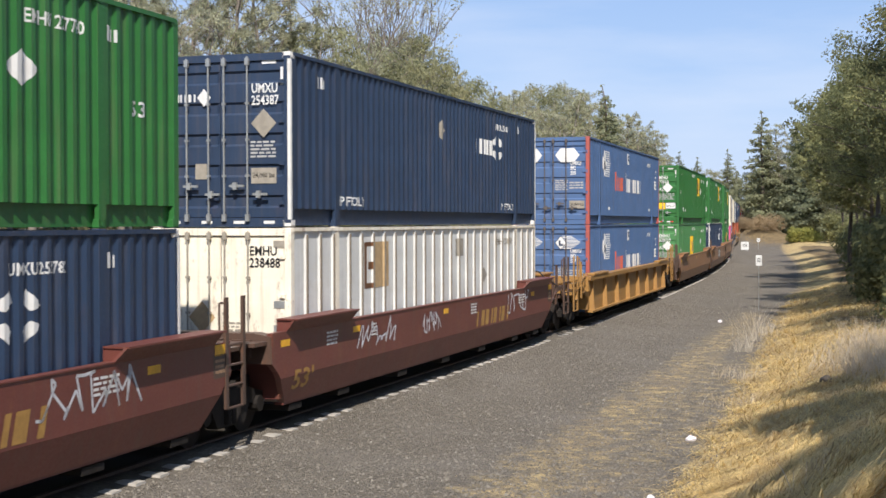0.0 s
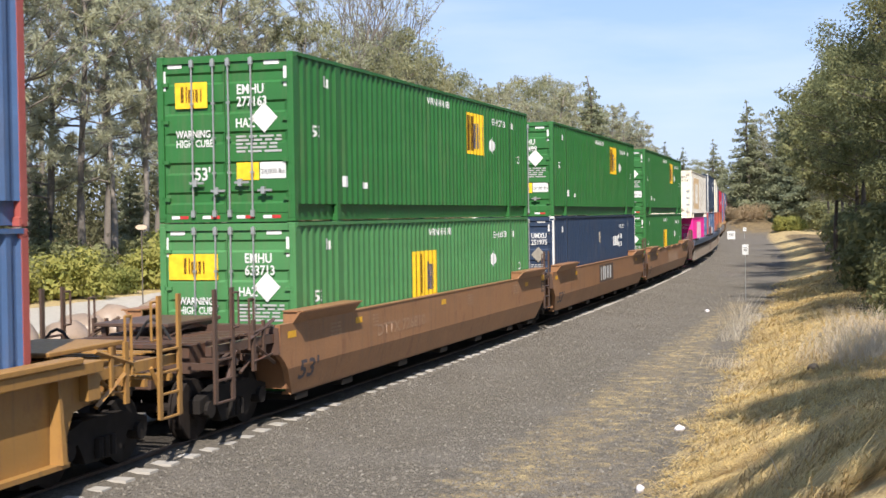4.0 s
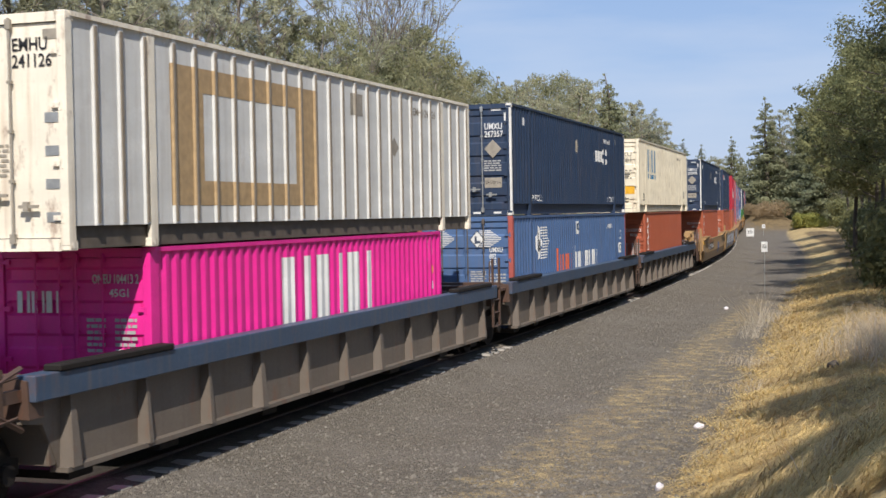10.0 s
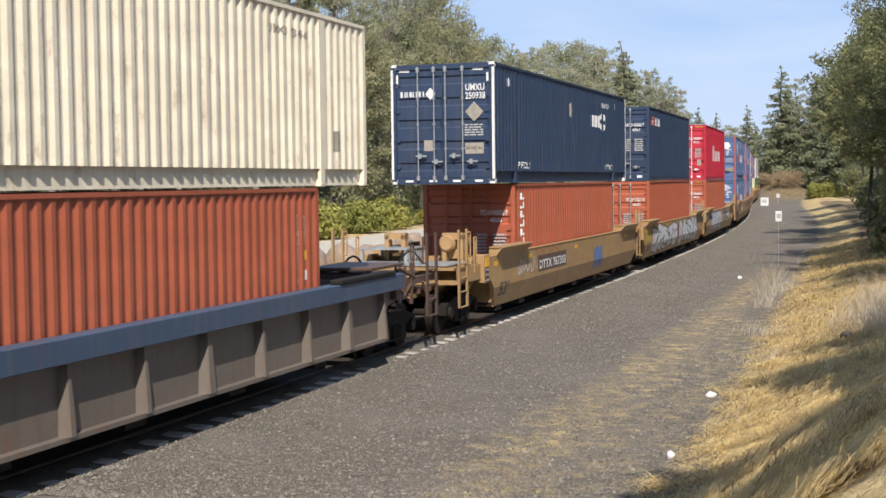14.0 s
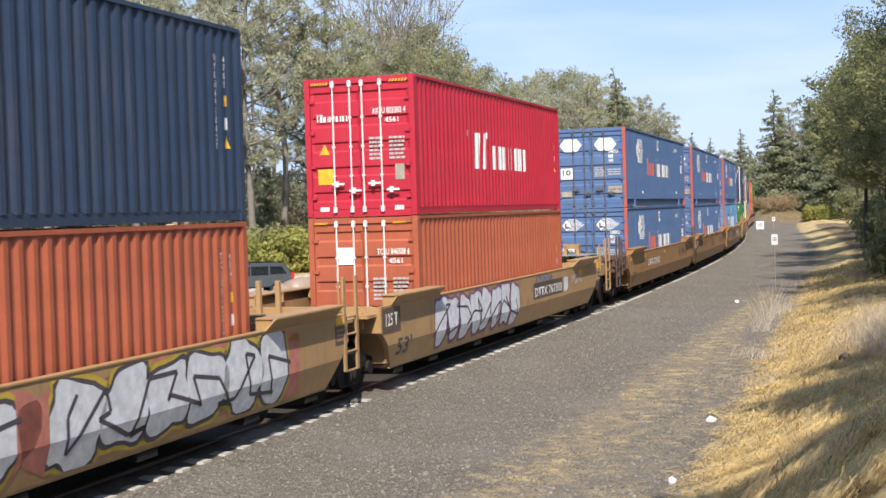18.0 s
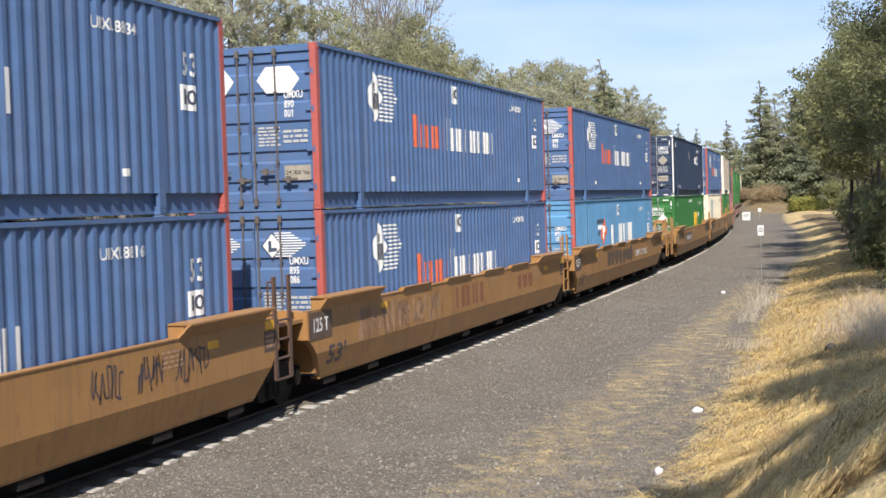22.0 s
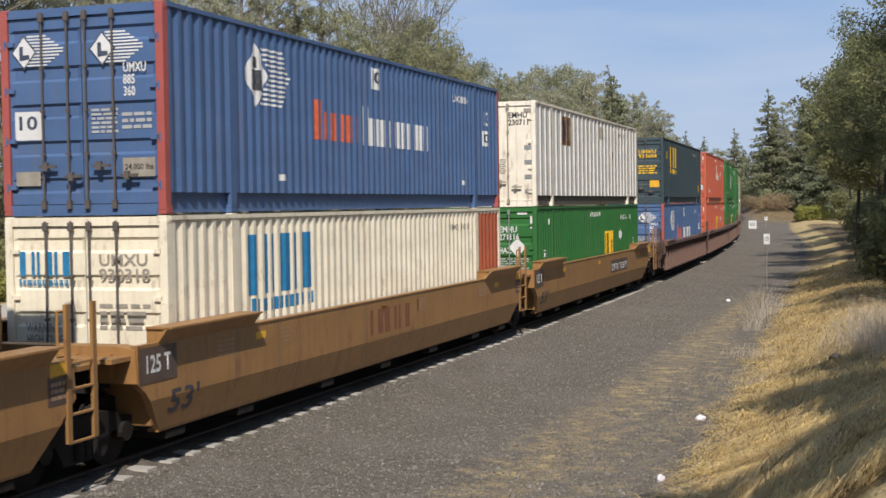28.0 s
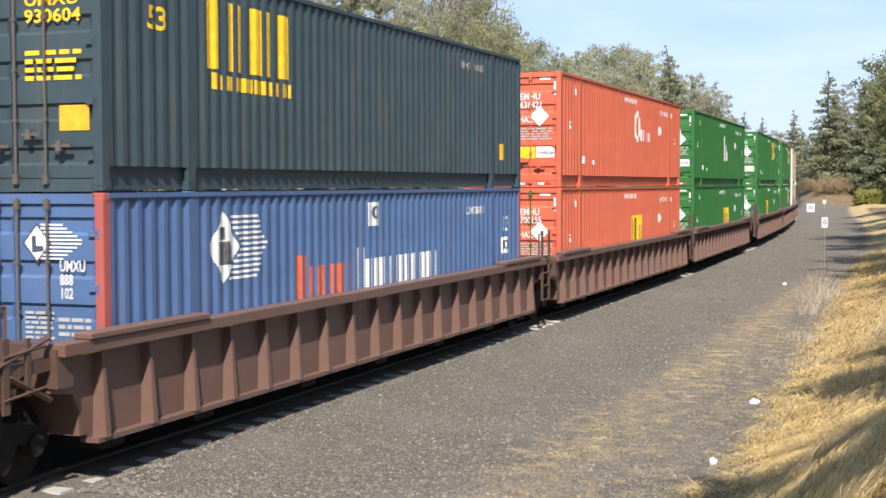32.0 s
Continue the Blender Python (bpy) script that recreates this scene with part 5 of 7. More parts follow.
    if gold:
        add("grating", shared("low_grating", box_mesh(-3.3, -1.75, -1.2, 1.2, 1.506, 1.53), STEEL), "galvanised steel grating")
        add("raised_grating", shared("raised_grating", grating_mesh, STEEL), "galvanised raised grating")
        for y in (-0.75, 0.65):
            add("deck_bracket", shared("deck_bracket", step_bracket_mesh, c), "", pose(-1.5, y, 0.16))
    elif not tank:
        add("raised_platform", shared("slab", slab_mesh, c), "raised steel grating platform")


def well_car(i, style, paint_name, front, back, label, tanks=(False, False)):
    """One unit of a well car: sides, floor, end frames, bogies and marks."""
    c = WELLS[paint_name]
    top = new("well_car")
    tagged(top, label, "well car", "well cars of the train")
    mirror = Matrix.Diagonal((1, -1, 1, 1))
    if style == "smooth":
        for m in (Matrix.Identity(4), Matrix.Translation((16.15, 0, 0)) @ Matrix.Rotation(math.pi, 4, "Z")):
            part("side_sill", shared("smooth_side", smooth_side_mesh, c), None, top, m=m)
            part("guide_plate", shared("guide_plate", guide_mesh, c), None, top, m=m @ pose(-0.65, 0, 0))
            part("guide_plate", shared("guide_plate", guide_mesh, c), None, top, m=m @ Matrix.Translation((16.8, 0, 0)) @ Matrix.Diagonal((-1, 1, 1, 1)))
            part("bottom_rail", shared("smooth_bottom", box_mesh(-0.45, 16.6, -1.36, -1.20, 0.385, 0.425), c), None, top, m=m)
            part("sill_cap", shared("sill_cap", box_mesh(2.1, 14.1, -1.515, -1.37, 1.595, 1.615), c), None, top, m=m)
            if i in (5, 14, 13):
                for x in (3.4, 6.2, 9.0, 11.4):
                    part("guide_lip", shared("guide_lip", small_guide_mesh, c), None, top, m=m @ pose(x, 0, 0))
    else:
        chord = BLUETOP if style == "blue" else c
        step = {"wide": 2.07, "blue": 1.52, "close": 0.93}[style]
        for m in (Matrix.Identity(4), Matrix.Translation((16.15, 0, 0)) @ Matrix.Rotation(math.pi, 4, "Z")):
            part("side_web", shared("rib_web", rib_web_mesh, c), None, top, m=m)
            z0 = 1.31 if style == "blue" else 1.46
            part("top_chord", shared(("top_chord", z0), box_mesh(-1.15, 17.3, -1.57, -1.30, z0, 1.61, bevel=0.012), chord), None, top, m=m)
            part("bottom_chord", shared("rib_bottom", box_mesh(-0.45, 16.6, -1.50, -1.25, 0.395, 0.455), c), None, top, m=m)
            for a in (-0.7, 14.2):
                part("guide_plate", shared(("chord_guide", 1), box_mesh(0, 2.6, -1.60, -1.36, 1.61, 1.69, bevel=0.015), c if style != "blue" else DARK), None, top, m=m @ pose(a, 0, 0))
            n = int(16.4 / step) + 1
            for k in range(n):
                x = -0.3 + k * 16.75 / (n - 1)
                part("rib", shared(("rib", k % 3 == 0), rib_mesh(k % 3 == 0 and style == "blue"), c), None, top, m=m @ pose(x, 0, 0))
    for x in (-0.2, 1.9, 5.0, 7.8, 10.6, 13.6, 15.8):
        part("cross_member", shared("cross_member", box_mesh(0, 0.5, -1.34, 1.34, 0.26, 0.36), DARK), None, top, m=pose(x, 0, 0))
    part("end_bulkhead", shared("bulkhead", box_mesh(-0.62, -0.5, -1.36, 1.36, 0.5, 1.5), c), None, top)
    part("end_bulkhead", shared("bulkhead2", box_mesh(16.65, 16.77, -1.36, 1.36, 0.5, 1.5), c), None, top)
    ends = FRAME if paint_name in ("brown", "rustbrown", "maroon", "grey") or i == 12 else c
    end_of_car(top, ends, False, front, style, tanks[0])
    end_of_car(top, ends, True, back, style, tanks[1])
    truck(top, -1.72 if not front else -1.95)
    if back:
        truck(top, 16.15 + 1.95)

    def on_smooth(u, v):
        return (u, smooth_y(v) - 0.004, v)

    def on_chord(u, v):
        return (u, -1.565, v)

    def mark(name, bm, u, v, mt, lab="", lift=0.0):
        f = on_smooth if style == "smooth" else on_chord
        part(name, lay(shift(bm, u, v), [], [0.86], lambda a, b: (f(a, b)[0], f(a, b)[1] - lift, b)), mt, top, lab)
    hi = 1.36 if style == "smooth" else 1.46
    for x in (-0.85, 2.2, 7.4, 14.9):
        mark("reflector", flat_rect(0.34, 0.11), x, hi, YELLOW, "yellow reflective patch")
    if style == "smooth" and not (back and ends is c):
        mark("end_panel", flat_rect(0.42, 0.34), 16.75, 1.1, PATCH)
        mark("end_panel_frame", flat_lines(0.3, 0.24, 3, 4), 16.81, 1.15, SPRAY_F, "", 0.004)
        mark("reflector", flat_rect(0.34, 0.16), 16.8, 1.42, YELLOW)
    return top, mark


CARS = [
    ("smooth", "maroon", False, False), ("smooth", "maroon", False, True), ("wide", "yellow", True, True), ("smooth", "brown", True, False), ("smooth", "brown", False, False), ("smooth", "brown", False, True),
    ("blue", "grey", True, False), ("blue", "grey", False, False), ("blue", "grey", False, True), ("smooth", "tan", True, False), ("smooth", "tan", False, False), ("smooth", "tan", False, True),
    ("smooth", "goldbrown", True, False), ("smooth", "goldbrown", False, False), ("smooth", "goldbrown", False, True), ("smooth", "goldbrown", True, False), ("smooth", "goldbrown", False, False), ("smooth", "goldbrown", False, True),
    ("close", "rustbrown", True, False), ("close", "rustbrown", False, False), ("close", "rustbrown", False, True), ("close", "rustbrown", True, False), ("close", "rustbrown", False, False), ("close", "rustbrown", False, True)]
CAR_LABELS = {"maroon": "maroon smooth-sided well car with white sprayed tags", "yellow": "yellow-brown ribbed well car with rusty deck", "brown": "rusty brown smooth-sided well car", "grey": "grey-brown ribbed well car with slate-blue top chord", "goldbrown": "golden brown smooth-sided well car with rust streaks", "tan": "golden tan smooth-sided well car with sprayed paint", "rustbrown": "rust-brown well car with closely set side ribs"}
TAGS = ((11.9, 0.7), (13.0, 0.6), (14.0, 0.9))
NUMBERS = {3: (3.3, "DTTX 726810"), 9: (3.3, "DTTX 767303"), 11: (9.74, "DTTX 767303"), 12: (3.2, "DTTX 727425"), 14: (10.1, "DTTX 727425"), 15: (3.1, "DTTX 765877"), 17: (9.6, "DTTX 765877"), 5: (10.65, "726810")}
for i, (style, pn, fr, bk) in enumerate(CARS):
    car, mark = well_car(i, style, pn, fr, bk, CAR_LABELS[pn], (i == 9, i in (5, 17)))
    if style == "smooth":
        if i in NUMBERS:
            u, words = NUMBERS[i]
            if pn == "tan" or i >= 15:
                mark("number_patch", flat_rect(3.15, 0.42), u - 0.1, 0.96, PATCH)
            mark("lettering", flat_text(words, 0.262 * len(words), 0.24), u + 0.05, 1.02, WHITE if pn != "brown" else SPRAY_F, "", 0.004)
        for k, (x, w) in enumerate(((1.0, 0.5), (3.1, 0.3), (9.4, 0.5), (13.6, 0.6))):
            mark("small_print", flat_lines(w, 0.26, 4, i * 7 + k), x, 1.22, WHITE if pn == "maroon" else SPRAY_F)
        mark("lettering", flat_text("53'", 0.8, 0.34), -0.35, 0.62, SPRAY_D if pn != "maroon" else GOLDF)
    if pn == "maroon":
        mark("brand_mark", flat_bars(2.8, 0.36, 4, 1.0, 41, 0.1), 9.8, 0.9, GOLDF, "faded gold brand strokes")
        for k, (x, w, h) in enumerate(((2.5, 1.9, 0.55), (6.05, 1.2, 0.45), (12.5, 2.2, 0.55))):
            mark("sprayed_tag", flat_scribble(w, h, i * 3 + k + 2, 0.04), x, 1.02, SPRAY_W, "looping white sprayed tag")
    if i in (11, 13, 14, 16, 17):
        mark("end_panel", flat_rect(0.95, 0.46), -1.13, 1.1, PATCH, "grey-brown end panel", 0.006)
        mark("lettering", flat_text("125 T", 0.62, 0.24), -0.96, 1.22, WHITE, "", 0.01)
    if i in (4, 13, 16):
        mark("logo_patch", flat_rect(2.9, 0.62), 6.6, 0.89, PATCH if i == 4 else WELLS["goldbrown"])
        mark("brand_mark", flat_bars(2.2, 0.46, 3, 1.0, 43), 6.8, 0.97, WHITE if i == 4 else RUSTF, "", 0.004)
    if i == 5:
        mark("sprayed_lettering", flat_blobs(4.4, 0.95, 5, 51, 0.08), 7.3, 0.55, SPRAY_F, "faded sprayed block shapes")
    if i == 10:
        mark("sprayed_halo", flat_blobs(14.4, 1.1, 12, 61, -0.05), 0.9, 0.47, SPRAY_K, "pink and orange sprayed ground")
        for u, w, n, seed in ((1.0, 6.9, 5, 52), (8.5, 6.4, 6, 58)):
            mark("sprayed_edge", flat_blobs(w, 1.1, n, seed, -0.10), u, 0.46, SPRAY_Y, "yellow sprayed edge", 0.002)
            mark("sprayed_outline", flat_blobs(w, 1.1, n, seed, -0.03), u, 0.46, SPRAY_D, "", 0.003)
            mark("sprayed_lettering", flat_blobs(w, 1.1, n, seed, 0.035), u, 0.46, SPRAY_W, "big white and grey sprayed block shapes", 0.005)
            mark("sprayed_strokes", flat_scribble(w * 0.94, 0.75, seed, 0.06), u + 0.2, 0.62, SPRAY_D, "dark strokes inside the sprayed shapes", 0.008)
        mark("sprayed_patch", flat_blobs(1.4, 0.5, 2, 60), -0.6, 0.95, SPRAY_Y)
    if i == 11:
        mark("sprayed_outline", flat_blobs(6.45, 1.1, 8, 53, -0.03), 1.82, 0.5, SPRAY_P)
        mark("sprayed_lettering", flat_blobs(6.45, 1.1, 8, 53, 0.05), 1.82, 0.5, SPRAY_W, "big white sprayed block shapes with purple edge", 0.004)
    if i == 13:
        mark("sprayed_lettering", flat_blobs(1.6, 0.6, 3, 55, 0.1), 12.0, 0.9, RUSTF)
    if i == 14:
        mark("sprayed_lettering", flat_blobs(5.4, 0.7, 7, 56, 0.06), 4.2, 0.85, PATCH, "dark faded sprayed shapes")
    if i == 9:
        mark("sprayed_tag", flat_blobs(1.2, 0.7, 3, 57), 10.0, 0.6, SPRAY_B, "blue sprayed shapes")
        mark("sprayed_tag", flat_scribble(1.6, 0.4, 9), 1.3, 1.0, SPRAY_W)
        mark("sprayed_tag", flat_scribble(2.6, 0.3, 6), 3.0, 1.32, SPRAY_R)
    if i == 11:
        mark("sprayed_tag", flat_scribble(1.9, 0.28, 12, 0.06), 9.9, 1.28, SPRAY_B, "blue sprayed tag")
        mark("sprayed_tag", flat_blobs(0.5, 0.5, 1, 66), 12.95, 0.92, SPRAY_W, "round white sprayed shape")
        mark("sprayed_tag", flat_scribble(1.3, 0.28, 14, 0.03), 13.9, 1.1, SPRAY_W, "thin white sprayed tag")
        mark("sprayed_strokes", flat_scribble(6.0, 0.7, 23, 0.045), 2.0, 0.7, SPRAY_D, "dark strokes inside the sprayed shapes", 0.008)
    if i == 13:
        for k, (x, w) in enumerate(((1.1, 0.9), (2.15, 0.75), (3.05, 0.8), (4.0, 0.8), (5.0, 0.7))):
            mark("sprayed_outline", flat_scribble(w, 0.62, 80 + k, 0.07), x, 0.86, SPRAY_F, "pale hollow sprayed strokes")
    if i == 12:
        mark("sprayed_tag", flat_scribble(1.0, 0.5, 4), 1.2, 0.9, SPRAY_F)
        for k, (x, w) in enumerate(TAGS):
            mark("sprayed_tag", flat_scribble(w, 0.5, 90 + k, 0.03), x, 0.98, SPRAY_D, "thin dark sprayed tag")
    RIDERS.append((car, S_UNIT[i], 16.15, 0.0))

# ---- trees ----
BARK = plain("grey_bark", (0.27, 0.235, 0.20), 0.9)
BARKM = plain("brown_grey_bark", (0.18, 0.155, 0.13), 0.9)
TWIG = plain("brown_grey_twigs", (0.16, 0.135, 0.11), 0.9)
BARKD = plain("dark_bark", (0.11, 0.09, 0.07), 0.9)
LEAF = {
    "pine": leaf_material("grey_green_needles", (0.41, 0.42, 0.295), (0.56, 0.57, 0.41), 0.55),
    "oak": leaf_material("olive_oak_leaves", (0.21, 0.235, 0.11), (0.37, 0.36, 0.175), 0.5),
    "dry": leaf_material("yellowing_leaves", (0.27, 0.285, 0.16), (0.43, 0.43, 0.265), 0.5),
    "fir": leaf_material("dark_fir_needles", (0.22, 0.25, 0.155), (0.34, 0.36, 0.23), 0.5),
    "dark": leaf_material("dark_oak_leaves", (0.145, 0.17, 0.09), (0.33, 0.33, 0.15), 0.5),
    # darker leaf colour that stands in for shade under the trees
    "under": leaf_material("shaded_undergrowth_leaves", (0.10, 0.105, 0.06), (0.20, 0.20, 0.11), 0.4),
    "bush": leaf_material("yellow_green_leaves", (0.22, 0.25, 0.07), (0.44, 0.41, 0.12), 0.4),
    "knoll": leaf_material("brown_dry_leaves", (0.27, 0.20, 0.12), (0.42, 0.33, 0.21), 0.3),
    "brush": leaf_material("pale_dry_twigs", (0.50, 0.43, 0.33), (0.80, 0.73, 0.60), 0.4),
}


def straw_material():
    """Dry grass: golden and pale blades with brown and grey tussocks among them."""
    m, n, l, b = material("straw_blades")
    w = coords(n, l, (1.0, 0.55, 1.0))
    g = n.new("ShaderNodeNewGeometry")
    tuft, patch = noise_node(n, l, w, 4.0, 5, 0.7), noise_node(n, l, w, 0.8, 4)
    col = blend(n, l, g.outputs["Random Per Island"], (0.66, 0.46, 0.175), (0.88, 0.71, 0.34))
    col = blend(n, l, ramp(n, l, tuft.outputs["Fac"], 0.45, 0.68), col, (0.36, 0.27, 0.145))
    col = blend(n, l, ramp(n, l, patch.outputs["Fac"], 0.45, 0.75), col, (0.40, 0.29, 0.155))
    l.new(col, b.inputs["Base Color"])
    b.inputs["Roughness"].default_value, b.inputs["Specular IOR Level"].default_value = 0.7, 0.25
    tr = n.new("ShaderNodeBsdfTranslucent")
    l.new(col, tr.inputs["Color"])
    mixs = n.new("ShaderNodeMixShader")
    mixs.inputs[0].default_value = 0.3
    l.new(b.outputs[0], mixs.inputs[1])
    l.new(tr.outputs[0], mixs.inputs[2])
    l.new(mixs.outputs[0], n["Material Output"].inputs["Surface"])
    return m


LEAF["straw"] = straw_material()


def leaves(centres, sizes, n, leaf, seed, flat=0.5, spread=1.0):
    """Corner points of many small leaves strewn through round clumps."""
    r = np.random.RandomState(seed)
    c = np.asarray(centres, float)
    k = r.choice(len(c), n, p=np.asarray(sizes) ** 2 / np.sum(np.asarray(sizes) ** 2))
    d = r.normal(size=(n, 3))
    d /= np.linalg.norm(d, axis=1, keepdims=True)
    d *= (r.uniform(0.25, 1.0, (n, 1)) ** 0.5) * np.asarray(sizes)[k][:, None] * spread
    d[:, 2] *= flat
    p = c[k] + d
    # leaves face outwards from their clump, loosely
    out = d / (np.linalg.norm(d, axis=1, keepdims=True) + 1e-6) + np.array([0, 0, 0.35]) + r.normal(0, 0.42, (n, 3))
    a = np.cross(out, r.normal(size=(n, 3)))
    a /= np.linalg.norm(a, axis=1, keepdims=True)
    b = np.cross(a, out)
    b /= np.linalg.norm(b, axis=1, keepdims=True)
    s = leaf * r.uniform(0.6, 1.3, (n, 1))
    a, b = a * s, b * s * 0.95
    v = np.stack([p - a, p + a, p + b], 1).reshape(-1, 3)
    return v, np.arange(n * 3).reshape(-1, 3)


def leaf_mesh(name, v, f, mt):
    me = bpy.data.meshes.new(name)
    me.from_pydata(v.tolist(), [], f.tolist())
    me.materials.append(mt)
    return me


def limb(bm, pts, r0, r1, sides=7):
    """A tapering bent limb through points."""
    rings = []
    for i, p in enumerate(pts):
        t = (Vector(pts[min(i + 1, len(pts) - 1)]) - Vector(pts[max(i - 1, 0)])).normalized()
        q = t.to_track_quat("Z", "Y").to_matrix()
        r = r0 + (r1 - r0) * i / (len(pts) - 1)
        rings.append([bm.verts.new(Vector(p) + q @ Vector((math.cos(a) * r, math.sin(a) * r, 0))) for a in (k * math.tau / sides for k in range(sides))])
    for a, b in zip(rings, rings[1:]):
        for k in range(sides):
            bm.faces.new((a[k], a[(k + 1) % sides], b[(k + 1) % sides], b[k]))
    bm.faces.new(rings[-1])


TALL = {}


def again(ob, m):
    """A copy of a thing at the pose and size m, whatever the size of the first one."""
    return copy_thing(ob, m @ Matrix.Diagonal((1 / ob.scale.x, 1 / ob.scale.y, 1 / ob.scale.z, 1)))


def tree(kind, h, seed, label, leaf="oak", n=6000, size=0.3, width=0.28, bare=0.35, limbs=14, bark=None, clump=0.16, trunk=0.016, lean=0.03):
    """A tree h high: bent trunk, limbs, and a crown of small leaves in uneven clumps."""
    r = random.Random(seed)
    top = new(kind)
    bark = bark or BARK
    bm = bmesh.new()
    lx, ly = r.uniform(-lean, lean) * h, r.uniform(-lean, lean) * h
    line = [(lx * (i / 8) ** 2 + r.uniform(-0.06, 0.06) * i * 0.3, ly * (i / 8) ** 2 + r.uniform(-0.06, 0.06) * i * 0.3, h * 0.97 * i / 8 - 0.3 * (i == 0)) for i in range(9)]
    limb(bm, line, h * trunk, h * trunk * 0.15, 9)
    part("trunk", bm, bark, top, smooth=True)
    centres, sizes = [], []
    bl = bmesh.new()
    for k in range(limbs):
        f = bare + (0.95 - bare) * (k + r.random()) / limbs
        i = min(7, int(f * 8))
        base = Vector(line[i]).lerp(Vector(line[i + 1]), f * 8 - i)
        a = k * 2.4 + r.uniform(-0.5, 0.5)
        if kind == "fir_tree":
            reach, rise = h * width * (1.02 - f) / (1 - bare) * r.uniform(0.8, 1.1), -0.12
        else:
            reach, rise = h * width * math.sqrt(max(0.05, 1 - ((f - 0.62) / 0.42) ** 2)) * r.uniform(0.8, 1.15), 0.35
        tip = base + Vector((math.cos(a) * reach, math.sin(a) * reach, reach * rise))
        mid = base.lerp(tip, 0.5) + Vector((r.uniform(-0.1, 0.1), r.uniform(-0.1, 0.1), 0.06 * reach))
        limb(bl, [base, mid, tip], h * 0.006 * (1.15 - f), h * 0.0015, 5)
        if kind == "fir_tree":
            for q in (0.25, 0.45, 0.62, 0.8, 0.97):
                c = base.lerp(tip, q) + Vector((r.uniform(-0.02, 0.02) * h, r.uniform(-0.02, 0.02) * h, r.uniform(0.0, 0.02) * h))
                centres.append(tuple(c))
                sizes.append(h * clump * r.uniform(0.45, 0.9) * (1.15 - f) * 0.9)
            continue
        for q in (0.4, 0.6, 0.8, 0.92, 1.0):
            root = base.lerp(mid, q * 2) if q < 0.5 else mid.lerp(tip, q * 2 - 1)
            d = Vector((r.gauss(0, 1), r.gauss(0, 1), r.gauss(0.35, 0.7))).normalized() * h * r.uniform(0.03, 0.095)
            limb(bl, [root, root + d * 0.55 + Vector((0, 0, 0.02 * h * r.random())), root + d], h * 0.0016, h * 0.0006, 3)
            for u in (0.6, 1.0):
                centres.append(tuple(root + d * u))
                sizes.append(h * clump * r.uniform(0.3, 0.62))
    part("branching", bl, bark, top, smooth=True)
    centres.append((line[8][0], line[8][1], h * 0.97))
    sizes.append(h * clump * (0.45 if kind != "fir_tree" else 0.15))
    v, f = leaves(centres, sizes, n, size, seed, 0.6 if kind != "fir_tree" else 0.45)
    part("crown", leaf_mesh("crown", v, f, LEAF[leaf]), None, top)
    tagged(top, label, "tree", "woods beside the railway")
    TALL[top.name] = float(v[:, 2].max())
    return top


def ground_at(x, y):
    return float(ground_height(np.array([x]), np.array([y]))[0][0])


def stand(ob, x, y, turn, k=1.0, kz=None):
    """Puts a tree on the ground."""
    return pose(x, y, ground_at(x, y) - 0.05, 0, 0, turn) @ Matrix.Diagonal((k, k, kz or k, 1))


